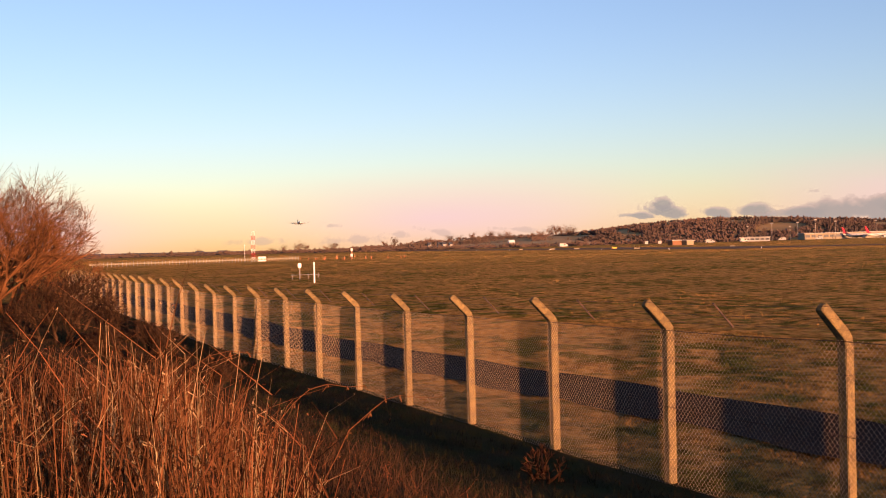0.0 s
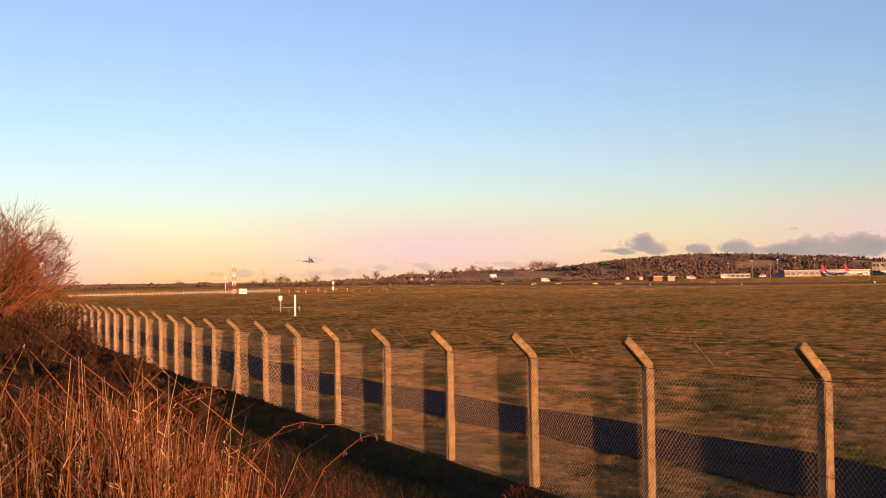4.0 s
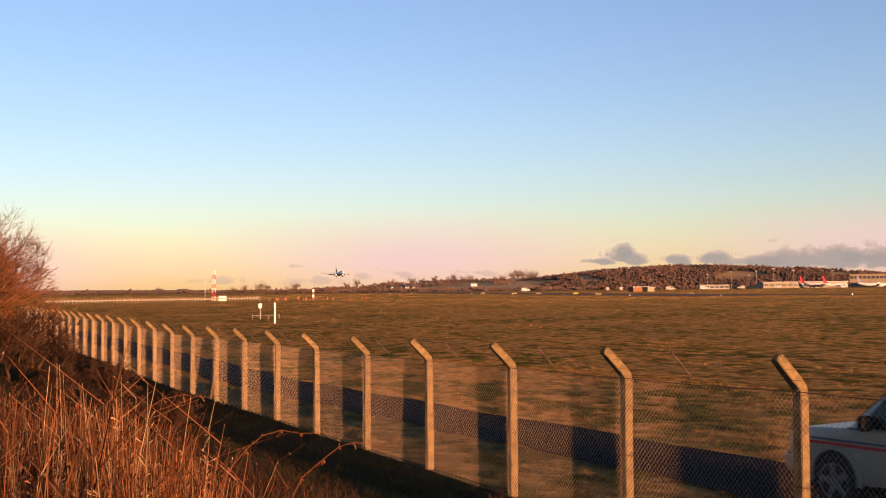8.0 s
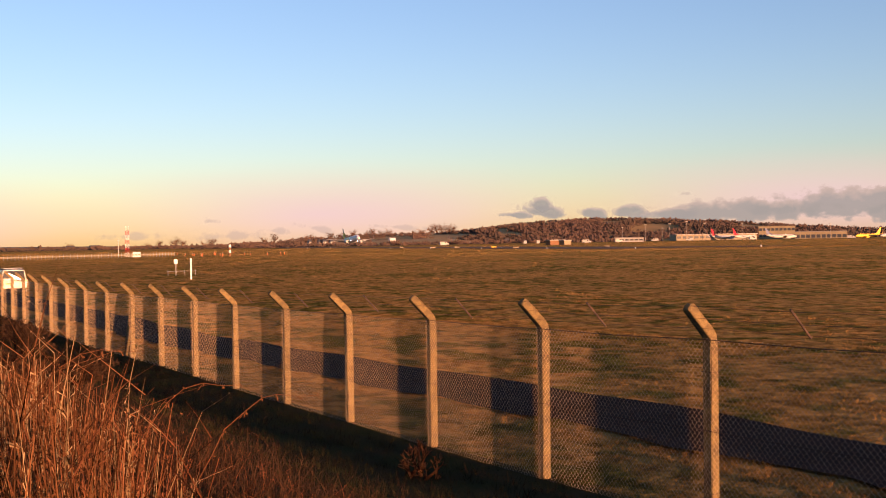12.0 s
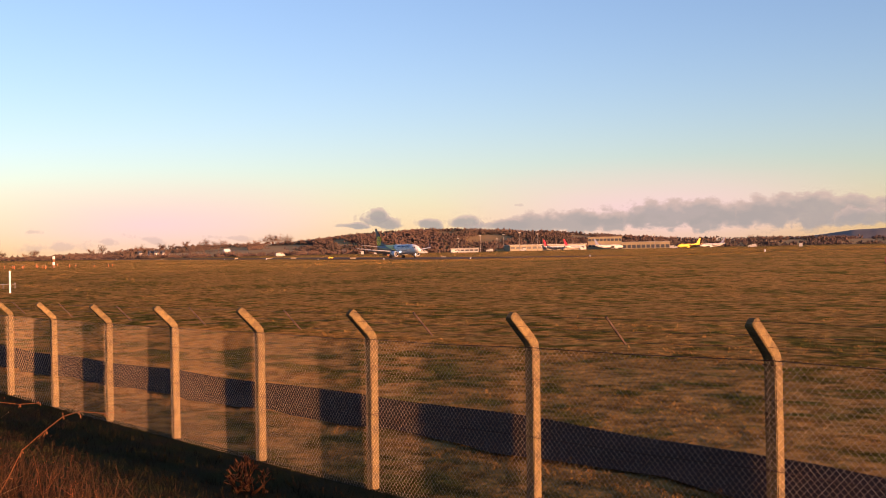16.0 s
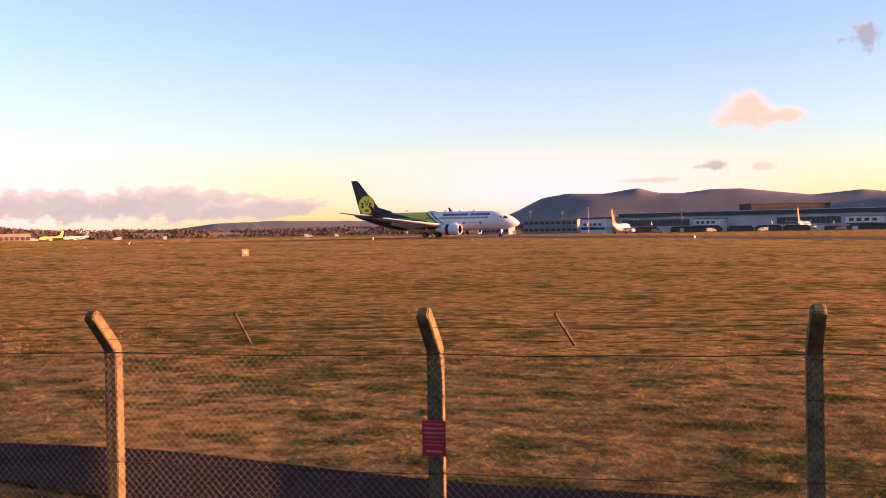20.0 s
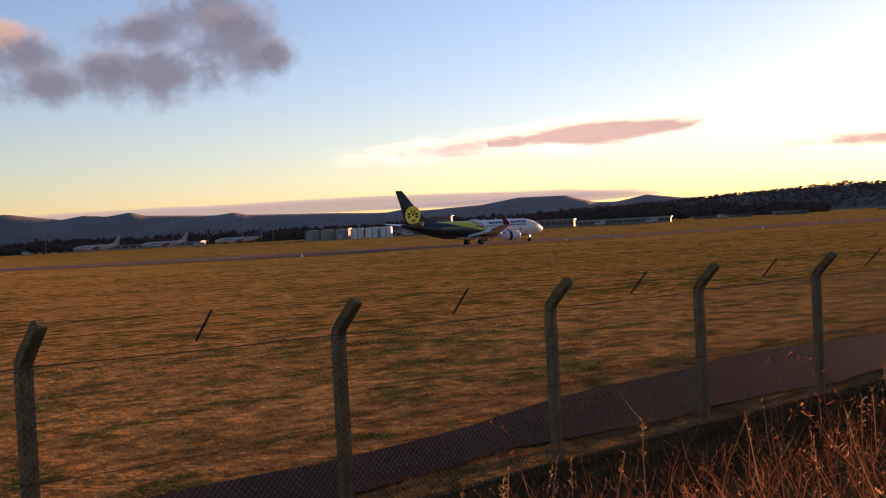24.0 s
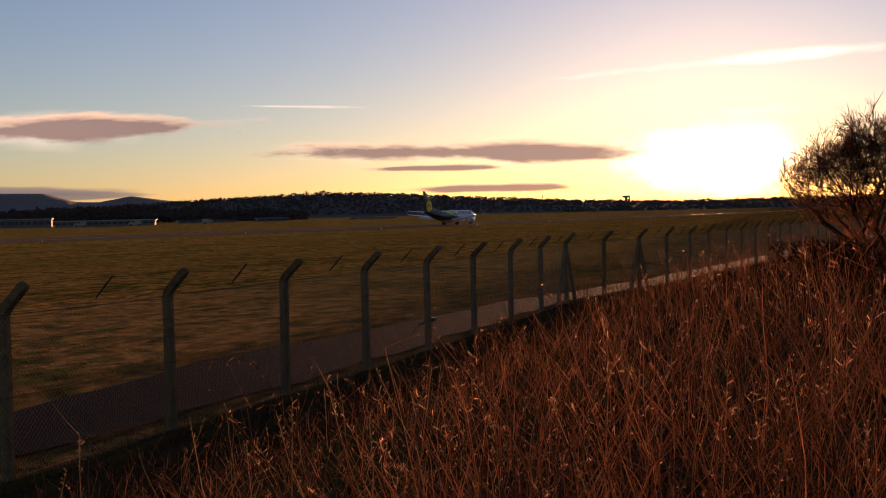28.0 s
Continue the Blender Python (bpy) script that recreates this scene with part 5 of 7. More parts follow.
def blades(name, label, x, y, height, width, per, mat, seed, lean=0.5, category="grass"):
    """Clumps of pointed, leaning grass blades."""
    rs = np.random.RandomState(seed)
    n = len(x)
    x, y = np.repeat(x, per), np.repeat(y, per)
    h, w = np.repeat(height, per) * rs.uniform(0.5, 1.15, n * per), np.repeat(width, per)
    a = rs.uniform(0, 2 * np.pi, n * per)
    x = x + rs.normal(0, 1, n * per) * w * 2.2
    y = y + rs.normal(0, 1, n * per) * w * 2.2
    z = ground_z(x, y) - 0.02
    b = rs.uniform(0, 2 * np.pi, n * per)
    k = rs.uniform(0.1, lean, n * per) * h
    dx, dy = np.cos(a) * w / 2, np.sin(a) * w / 2
    v = np.stack([np.stack([x - dx, y - dy, z], 1), np.stack([x + dx, y + dy, z], 1), np.stack([x + np.cos(b) * k, y + np.sin(b) * k, z + h], 1)], 1).reshape(-1, 3)
    t = np.arange(n * per * 3).reshape(-1, 3)
    return thing(name, label, category, stuff_mesh(name, v, t, mat), kind="stuff")


def lattice_noise(u, v, seed):
    """Smooth random values between 0 and 1 over the plane."""
    g = np.random.RandomState(seed).uniform(0, 1, (256, 256))
    i, j = np.floor(u).astype(int), np.floor(v).astype(int)
    a, b = u - i, v - j
    a, b = a * a * (3 - 2 * a), b * b * (3 - 2 * b)
    w = lambda p, q: g[p % 256, q % 256]
    return (w(i, j) * (1 - a) + w(i + 1, j) * a) * (1 - b) + (w(i, j + 1) * (1 - a) + w(i + 1, j + 1) * a) * b


def field_grass():
    rs = np.random.RandomState(7)

    def growth(x, y):
        s, q = x * RU.x + y * RU.y, x * RN.x + y * RN.y
        return lattice_noise(s * 0.10, q * 0.45, 71) * 0.6 + lattice_noise(s * 0.5, q * 1.6, 72) * 0.4

    # the wide field
    n = 230000
    d = 15 * (700 / 15.0) ** rs.uniform(0, 1, n) ** 1.15
    az = np.radians(rs.uniform(24, -172, n))
    x, y = -np.sin(az) * d, np.cos(az) * d
    al, lat = x * U.x + y * U.y, x * N.x + y * N.y
    df, dr = lat - fence_lat(al), ROFF - (x * RN.x + y * RN.y)
    tall = growth(x, y)
    keep = (df > np.interp(al, *ROAD_FAR) + 0.05) & (np.abs(dr) > 27) & (tall + rs.uniform(-0.35, 0.35, n) > 0.06)
    x, y, d, tall = x[keep], y[keep], d[keep], tall[keep]
    blades("field_grass", "rough straw-coloured winter grass of the airfield", x, y, (0.045 + 0.0002 * d) * (0.4 + 1.3 * tall ** 1.5), 0.004 + 0.0009 * d, 4, BLADE, 8, lean=1.1)
    # the matted edge beside the road
    n = 70000
    al = rs.uniform(-42, 60, n)
    off = np.interp(al, *ROAD_FAR) - 0.1 + 11 * rs.uniform(0, 1, n) ** 1.6
    lat = fence_lat(al) + off
    x, y = U.x * al + N.x * lat, U.y * al + N.y * lat
    tall = growth(x, y)
    keep = tall + rs.uniform(-0.4, 0.4, n) > 0.05
    x, y, tall = x[keep], y[keep], tall[keep]
    blades("edge_grass", "matted tufts of winter grass beside the road", x, y, 0.035 + 0.10 * tall ** 1.6, np.full(len(x), 0.0075), 6, BLADE, 10, lean=1.6)
    # verge between the fence and the road: short and shade-dark at the fence's foot, pale tufts along the road
    for name, label, n, lo, hi, high, mat, seed in (("verge_grass", "short dark grass along the fence foot", 15000, -0.15, 0.8, 0.035, SHADE_GRASS, 9), ("verge_tufts", "tufted pale grass along the road's edge", 9000, 0.7, 1.06, 0.05, BLADE, 11)):
        al = rs.uniform(-50, 55, n)
        off = rs.uniform(lo, hi, n) * np.interp(al, *ROAD_NEAR)
        lat = fence_lat(al) + off
        blades(name, label, U.x * al + N.x * lat, U.y * al + N.y * lat, high + 0.06 * lattice_noise(al * 1.2, off * 2.5, 73), np.full(n, 0.008), 7, mat, seed, lean=1.2)


field_grass()


def weeds(name, label, roots, heights, seed, mat, bend=0.25, thick=0.006, branches=3, plume=0.0):
    """Tall dry stems with thin side shoots and ragged seed heads."""
    rs = random.Random(seed)
    v, t = [], []

    def shoot(p, d, length, r, segs):
        k0 = len(v)
        pts = [p]
        for s in range(segs):
            d = (d + Vector((rs.gauss(0, bend * 0.35), rs.gauss(0, bend * 0.35), rs.gauss(-0.03, 0.08)))).normalized()
            pts.append(pts[-1] + d * (length / segs))
        for i, q in enumerate(pts):
            rr = r * (1 - 0.8 * i / segs)
            for s in range(3):
                a = 2 * math.pi * s / 3
                v.append((q.x + rr * math.cos(a), q.y + rr * math.sin(a), q.z))
        for i in range(segs):
            for s in range(3):
                a, b = k0 + i * 3 + s, k0 + i * 3 + (s + 1) % 3
                t.append((a, b, b + 3))
                t.append((a, b + 3, a + 3))
        return pts

    for p, h in zip(roots, heights):
        tilt = rs.gauss(0, bend * 0.6)
        a = rs.uniform(0, 2 * math.pi)
        d = Vector((math.cos(a) * tilt, math.sin(a) * tilt, 1)).normalized()
        pts = shoot(p, d, h, thick * rs.uniform(0.6, 1.2), 4)
        if rs.random() < plume:      # feathery seed head round the tip
            tip, low = pts[-1], pts[-2]
            for _k in range(26):
                q = tip.lerp(low, rs.random() * 0.9)
                w = 0.013 * min(1.4, h)
                e = q + Vector((rs.gauss(0, w), rs.gauss(0, w), rs.uniform(0.2, 2.2) * w))
                k = len(v)
                v.extend([tuple(q), tuple(e), tuple(e + Vector((rs.gauss(0, 0.003), rs.gauss(0, 0.003), rs.gauss(0, 0.003))))])
                t.append((k, k + 1, k + 2))
        for _ in range(rs.randint(0, branches)):
            i = rs.randint(2, 4)
            a = rs.uniform(0, 2 * math.pi)
            side = shoot(pts[i], Vector((math.cos(a), math.sin(a), rs.uniform(0.3, 1.2))).normalized(), h * rs.uniform(0.1, 0.3), thick * 0.45, 2)
            for q in side[1:]:
                for _k in range(2):
                    w = rs.uniform(0.002, 0.005)
                    e = Vector((rs.gauss(0, w), rs.gauss(0, w), rs.gauss(0, w)))
                    f = Vector((rs.gauss(0, w), rs.gauss(0, w), rs.gauss(0, w)))
                    k = len(v)
                    v.extend([tuple(q), tuple(q + e), tuple(q + f)])
                    t.append((k, k + 1, k + 2))
    return thing(name, label, "dry weeds", stuff_mesh(name, v, t, mat), kind="stuff")


def near_weeds():
    rs = random.Random(31)

    def bank(count, az0, az1, d0, d1, tops, h0, h1):
        """Roots scattered over the bank; tops: how far below the eye's level the stems reach, by direction."""
        ps, hs = [], []
        order = sorted(tops)
        for _ in range(count * 12):
            if len(ps) >= count:
                break
            az, d = rs.uniform(az0, az1), d0 * (d1 / d0) ** rs.random()
            p = polar(az, d)
            off = p.x * N.x + p.y * N.y - float(fence_lat(p.x * U.x + p.y * U.y))
            if off > -0.7:
                continue
            patch = noise.noise(Vector((p.x * 0.6, p.y * 0.6, 3.0)))
            top = 2.9 - d * math.tan(radians(float(np.interp(az, [q[0] for q in order], [q[1] for q in order])) + 1.2 * patch + rs.gauss(0.5, 0.7)))
            h = min(top - p.z, rs.uniform(h0, h1) * (1 + 0.3 * patch))
            if h < 0.12:
                continue
            ps.append(p)
            hs.append(h)
        return ps, hs

    left = [(0, 24), (3, 19), (5, 16), (7, 12.6), (10.4, 8.8), (15.5, 5.5), (22, 4.9), (40, 4)]
    right = [(-104, 14), (-112, 12), (-120, 9.5), (-130, 7.5), (-142, 5.4), (-146, 3.7), (-149, 2.2), (-152, 1.1), (-156, 0.2), (-175, -0.5)]
    p, h = bank(1000, 10.5, 40, 2.6, 6, left, 0.7, 1.5)
    weeds("willowherb_stems", "dense tall dead rust-coloured weed stems on the bank", p, h, 32, STEM, bend=0.17, branches=2, plume=0.15)
    p, h = bank(520, 8.5, 40, 2.6, 6, left, 0.6, 1.4)
    weeds("dock_stems", "dead red-brown dock stems with curled seed heads on the bank", p, h, 43, RUSSET, bend=0.3, branches=3, plume=0.3)
    p, h = bank(220, 9, 36, 3.0, 6, left, 0.7, 1.5)
    weeds("grass_stalks", "straw-coloured dead grass stalks among the weeds", p, h, 44, STRAW, bend=0.22, thick=0.004, branches=2, plume=0.25)
    p, h = bank(90, 5, 30, 3.6, 7, left, 0.9, 1.6)
    weeds("pale_stalks", "tall thin straw-pale dead stalks on the bank", p, [k * 1.12 for k in h], 37, STRAW, bend=0.12, branches=1)
    p, h = bank(2000, 9, 36, 6, 26, left, 0.7, 1.4)
    weeds("willowherb_stems", "dead rust-coloured weeds down the bank", p, h, 33, STEM, bend=0.2, thick=0.007, branches=2)
    p, h = bank(380, -8, 14, 3.5, 12, [(-8, 16), (-2, 14.5), (2, 12.5), (6, 9.6), (14, 7)], 0.3, 0.8)
    weeds("bramble_stems", "tangled dead bramble stems with shrivelled leaves beside the fence", p, h, 45, RUSSET, bend=0.7, thick=0.004, branches=6, plume=0.4)
    p, h = bank(1800, -6, 14, 4, 14, [(-6, 14.5), (0, 12.5), (6, 9.2), (14, 7)], 0.25, 0.65)
    weeds("low_weeds", "low dark dead weeds at the fence side", p, h, 34, BRAMBLE, bend=0.6, branches=4)
    p, h = bank(240, -100, -176, 3.2, 30, right, 0.4, 0.85)
    weeds("feathered_stalks", "pale feathery seed stalks against the low sun", p, [k * 1.05 for k in h], 38, STRAW, bend=0.3, branches=1, plume=0.8)
    p, h = bank(3300, -138, -176, 4.0, 44, right, 0.7, 1.7)
    weeds("willowherb_stems", "thick dead weeds rising on the bank under the low sun", p, h, 42, GLARE_DRY, bend=0.6, thick=0.004, branches=3, plume=0.15)
    p, h = bank(3900, -106, -160, 3.0, 30, right, 0.2, 0.6)
    weeds("willowherb_stems", "dead weeds on the bank against the low sun", p, h, 35, GLARE_DRY, bend=0.85, thick=0.0035, branches=4, plume=0.1)
    p, h = bank(1500, -143, -176, 28, 90, [(-143, 3.2), (-150, 1.6), (-176, 0.5)], 0.5, 1.1)
    weeds("willowherb_stems", "dead weeds far down the bank under the low sun", p, h, 39, GLARE_DRY, bend=0.4, thick=0.012, branches=4)
    p, h = bank(900, -20, -106, 3.5, 8, [(-176, 14), (10, 14)], 0.15, 0.4)
    weeds("low_weeds", "short dead weeds below the fence", p, h, 36, BRAMBLE, bend=0.6, branches=4)
    # short grass at the foot of the fence, in the shade-darkened green
    rn = np.random.RandomState(46)
    n = 16000
    al = rn.uniform(-45, 40, n)
    lat = fence_lat(al) - rn.uniform(0.05, 3.2, n)
    blades("fence_grass", "short rank grass below the fence", U.x * al + N.x * lat, U.y * al + N.y * lat, 0.1 + 0.12 * lattice_noise(al * 1.5, lat * 2.0, 47), np.full(n, 0.009), 6, SHADE_GRASS, 48, lean=1.0)
    # turf of dead stalks over the bank
    rn = np.random.RandomState(40)
    n = 26000
    al = rn.uniform(-60, 60, n)
    lat = fence_lat(al) - rn.uniform(0.4, 11, n)
    x, y = U.x * al + N.x * lat, U.y * al + N.y * lat
    keep = np.hypot(x - 0.15, y + 0.4) > 0.9
    blades("bank_grass", "matted dead brown grass on the bank", x[keep], y[keep], np.full(keep.sum(), 0.2), np.full(keep.sum(), 0.013), 6, GAP_DARK, 41, lean=1.2)


BRAMBLE = material("dead_bramble", (0.05, 0.027, 0.015), 0.85, vary=0.35, scale=1.5, per_island=0.5, spec=0.05, thin=0.25)
# near-black grass that puts the shade between the weed stems into colour
GAP_DARK = material("gap_dark_grass", (0.026, 0.016, 0.010), 0.9, vary=0.4, scale=2.0, per_island=0.5, spec=0.02)
RUSSET = material("russet_dead_weed", (0.17, 0.062, 0.026), 0.85, vary=0.4, scale=3, per_island=0.75, thin=0.3, spec=0.05)
STRAW = material("straw_stalk", (0.36, 0.235, 0.115), 0.8, vary=0.3, scale=2, per_island=0.5, thin=0.4, spec=0.05)
# dead weed colour raised to stand for the low sun's glare
GLARE_DRY = material("glare_brown_weed", (0.36, 0.195, 0.105), 0.85, vary=0.35, scale=2, per_island=0.7, thin=0.7, spec=0.05)
near_weeds()


def bush(name, label, p, size, seed, stems=9, mat=None, lift=0.0, depth=6, category="bush"):
    """A bare thicket: stems fork again and again into a rounded haze of fine twigs."""
    rs = random.Random(seed)
    wood, fine = Mesh(), Mesh()
    W, D, H = size

    def fork(q, d, length, r, level):
        if level > depth:
            return
        d = (d + Vector((rs.gauss(0, 0.22), rs.gauss(0, 0.22), rs.gauss(0.05, 0.15)))).normalized()
        mid = q + d * length * 0.5 + Vector((rs.gauss(0, 0.04), rs.gauss(0, 0.04), 0)) * length
        e = q + d * length
        u = Vector((e.x / (W / 2), e.y / (D / 2), (e.z - H * 0.5) / (H * 0.5)))
        if u.length > 1.08:
            return
        if level < 3:
            wood.tube([q, mid, e], [r, r * 0.8, r * 0.62], 5, caps=False)
        else:
            fine.tube([q, e], [r, r * 0.45], 3, caps=False)
        for _ in range(3 if level < 5 else 4):
            a = rs.uniform(0, 2 * math.pi)
            s = d.orthogonal().normalized()
            s = Matrix.Rotation(a, 3, d) @ s
            fork(mid.lerp(e, rs.uniform(0.2, 1.0)), (d + s * rs.uniform(0.35, 0.9)).normalized(), length * rs.uniform(0.62, 0.86), max(r * 0.55, 0.006), level + 1)

    for k in range(stems):
        a = 2 * math.pi * k / stems + rs.uniform(-0.4, 0.4)
        out = rs.uniform(0.15, 0.9)
        base = Vector((math.cos(a) * W * 0.22 * out, math.sin(a) * D * 0.22 * out, lift - 0.1))
        fork(base, Vector((math.cos(a) * out, math.sin(a) * out, 1.1)).normalized(), H * 0.30, 0.035 + 0.008 * H, 1)
    ob = thing(name, label, category, None, Matrix.Translation(p))
    tagged(part("framework", wood.done("framework", mat or TWIG), ob), kind="stuff")
    tagged(part("crown", fine.done("crown", mat or TWIG), ob), kind="stuff")
    return ob


bush("hawthorn_hedge", "overgrown bare hawthorn thicket lit rust-orange", polar(23.5, 44), (8, 8, 6.6), 51, 15)
bush("hawthorn_hedge", "bare hawthorn thicket beside the fence", polar(21.0, 52), (6, 7, 5.2), 52, 13)
bush("hawthorn_hedge", "bare hawthorn thicket on the bank", polar(26, 34), (8, 7, 5.6), 53, 14)
bush("bramble_thicket", "low brown bramble thicket by the fence", polar(19.5, 40), (5, 4, 2.8), 54, 9, BRAMBLE)
bush("bramble_thicket", "low brown bramble thicket on the bank", polar(20, 27), (5, 4, 1.9), 55, 9, BRAMBLE)
bush("bramble_thicket", "low brown bramble thicket on the bank", polar(16.5, 24), (4, 3.5, 1.3), 56, 9, BRAMBLE)
bush("bramble_thicket", "low brown bramble thicket on the bank", polar(13.5, 19), (3, 3, 1.0), 60, 8, BRAMBLE)
bush("bramble_thicket", "small bare bramble at the foot of a post", polar(-5.05, 13.4), (0.8, 0.7, 0.75), 67, 6, STEM, depth=5)
# the glare-raised weed colour serves for this tree too
bush("hawthorn_tree", "bare brown hawthorn tree against the low sun", polar(-159.0, 30), (5.6, 5.6, 5.0), 57, 16, GLARE_DRY, depth=7, category="tree")
bush("hawthorn_tree", "bare hawthorn thicket on the bank", polar(-165, 34), (8, 8, 5.8), 58, 10, category="tree")
for az, dist, size, seed in ((-155.5, 30, (4, 4, 1.3), 62), (-158.5, 24, (4, 4, 1.3), 63), (-164, 20, (5, 4, 1.8), 66)):
    bush("bramble_thicket", "tangled brown bramble thicket under the low sun", polar(az, dist), size, seed, 9, BRAMBLE)


def bramble_shoots():
    """Long arching shoots that rise out of the weeds and bow over."""
    rs = random.Random(77)
    for az, d, lean, reach, rise in ((8.6, 5.2, -1, 0.75, 0.42), (12.4, 5.0, -1, 0.7, 0.5), (9.6, 4.6, 1, 0.5, 0.4), (18, 6.0, -1, 0.9, 0.6), (20, 7.0, 1, 0.7, 0.6), (-118, 5.5, 1, 0.4, 0.45), (-127, 5.0, -1, 0.45, 0.4), (-133, 6.0, 1, 0.5, 0.45)):
        p = polar(az, d)
        side = Vector((math.cos(radians(az)), math.sin(radians(az)), 0)) * -lean
        top = p.z + 0.55 + rise
        pts = []
        for k in range(11):
            u = k / 10
            q = p + side * (reach * u ** 1.3) + Vector((rs.gauss(0, 0.006), rs.gauss(0, 0.006), 0))
            q.z = p.z + (top - p.z) * math.sin(min(1.0, u * 1.12) * math.pi * 0.56) / math.sin(math.pi * 0.5)
            pts.append(q)
        ob = thing("bramble_shoot", "long arching dry bramble shoot above the weeds", "bramble", None, Matrix.Translation(p), "arching bramble shoots")
        part("cane", Mesh().tube([q - p for q in pts], [0.0035 - 0.00022 * k for k in range(11)], 5).done("cane", STEM), ob)
        for k in range(3, 11):
            q = pts[k] - p
            for _ in range(3):
                a = Vector((rs.gauss(0, 0.012), rs.gauss(0, 0.012), rs.gauss(-0.008, 0.01)))
                b, up = Vector((0.003, 0.002, 0.002)), Vector((0, 0, 0.002))
                leaf = Mesh().add([q, q + a + b, q + a * 1.5, q + a - b, q + a * 0.8 + up], [(0, 1, 4), (1, 2, 4), (2, 3, 4), (3, 0, 4)])
                part("dead_leaf", leaf.done("dead_leaf", STEM), ob)


bramble_shoots()


# ---- the airfield's furniture and the far side ----
def on_ground(az, el):
    """The place on the ground seen in azimuth az at el degrees below level (el negative)."""
    for d in (float(k) for k in np.geomspace(8, 1200, 700)):
        p = polar(az, d)
        if (2.9 - p.z) / d <= math.tan(radians(-el)):
            return p, d
    return polar(az, 1200), 1200


def box_part(name, x0, x1, y0, y1, z0, z1, mat, parent, label="", bevel=0.0):
    return part(name, Mesh().box(x0, x1, y0, y1, z0, z1).done(name, mat, bevel=bevel), parent, label)


def facing(p, turn=0.0):
    """A pose at p whose -y side looks at the eye."""
    return Matrix.Translation(p) @ pose(0, 0, 0, 0, 0, math.degrees(math.atan2(-p.x, p.y)) + turn)


def field_furniture():
    p, d = on_ground(-38.24, -1.12)
    ob = thing("marker_box", "small orange-red marker box standing in the grass", "marker", None, facing(p, 20))
    s = d * 0.0032
    box_part("cabinet", -s, s, -s * 0.7, s * 0.7, 0.1, s * 1.9, material("marker_orange", (0.72, 0.13, 0.04), 0.5), ob, bevel=0.02)
    box_part("plate", -s * 0.5, s * 0.5, -s * 0.7 - 0.02, -s * 0.7 - 0.005, s * 0.7, s * 1.4, WHITE_DULL, ob)
    box_part("plinth", -s * 1.1, s * 1.1, -s * 0.8, s * 0.8, -0.1, 0.1, CONCRETE, ob)
    # striped lattice mast
    p = polar(10.2, 350)
    ob = thing("lattice_mast", "slender red and white lattice radio mast", "mast", None, facing(p))
    for k in range(7):
        z0, z1 = k * 1.4, (k + 1) * 1.4
        m = Mesh()
        for sx, sy in ((-1, -1), (1, -1), (1, 1), (-1, 1)):
            m.tube([(0.5 * sx, 0.5 * sy, z0), (0.5 * sx, 0.5 * sy, z1)], 0.075, 5)
        for a, b in (((-1, -1), (1, -1)), ((1, -1), (1, 1)), ((1, 1), (-1, 1)), ((-1, 1), (-1, -1))):
            m.tube([(0.5 * a[0], 0.5 * a[1], z0), (0.5 * b[0], 0.5 * b[1], z1)], 0.05, 4)
            m.tube([(0.5 * a[0], 0.5 * a[1], z1), (0.5 * b[0], 0.5 * b[1], z1)], 0.05, 4)
        part("mast_section", m.done("mast_section", WHITE if k % 2 == 0 else RED), ob)
    for z in (5.5, 9.0):
        box_part("aerial_panel", -0.5, 0.5, -0.6, -0.5, z, z + 0.5, WHITE_DULL, ob)
    p2 = polar(9.75, 350)
    hut = thing("equipment_hut", "small white equipment hut below the mast", "hut", None, facing(p2))
    box_part("wall", -1.2, 1.2, -1, 1, -0.2, 1.5, WHITE, hut, bevel=0.02)
    box_part("roof", -1.3, 1.3, -1.1, 1.1, 1.5, 1.65, GREY, hut)
    p = polar(10.65, 360)
    ob = thing("aerial_pole", "thin white aerial pole", "mast", None, facing(p))
    part("pole", Mesh().tube([(0, 0, -0.2), (0, 0, 6.0)], [0.12, 0.07], 6).done("pole", WHITE), ob)
    part("aerial", Mesh().tube([(-0.4, 0, 5.4), (0.4, 0, 5.4)], 0.05, 4).done("aerial", WHITE), ob)
    # white post and wind sensor in the near field
    p, d = on_ground(7.0, -1.77)
    ob = thing("marker_post", "stout white marker post in the grass", "post", None, facing(p))
    r = d * 0.0008
    h = d * math.tan(radians(1.1))
    part("shaft", Mesh().tube([(0, 0, -0.1), (0, 0, h)], r, 12).done("shaft", WHITE, True), ob)
    part("cap", Mesh().tube([(0, 0, h), (0, 0, h + 0.03)], [r * 1.1, r * 0.6], 12).done("cap", WHITE), ob)
    p, d = on_ground(7.77, -1.55)
    ob = thing("sensor_post", "thin post with a white sensor head", "post", None, facing(p))
    h = d * math.tan(radians(0.85))
    part("pole", Mesh().tube([(0, 0, -0.1), (0, 0, h)], d * 0.0005, 6).done("pole", GREY), ob)
    part("head", Mesh().box(-d * 0.0016, d * 0.0016, -d * 0.0016, d * 0.0016, h * 0.72, h).done("head", WHITE, bevel=0.03), ob)
    rail = thing("low_rail", "low white rail in the grass", "rail", None, facing(p + Vector((0.9, 0, 0))))
    part("bar", Mesh().tube([(-1.8, 0, 0.45), (1.2, 0, 0.45)], 0.025, 6).done("bar", GREY), rail)
    for x in (-1.7, -0.9, 0, 1.1):
        part("leg", Mesh().tube([(x, 0, -0.05), (x, 0, 0.6)], 0.025, 5).done("leg", GREY), rail)
    # white barrier at the runway's end
    a, b = polar(18.5, 300), polar(7.9, 335)
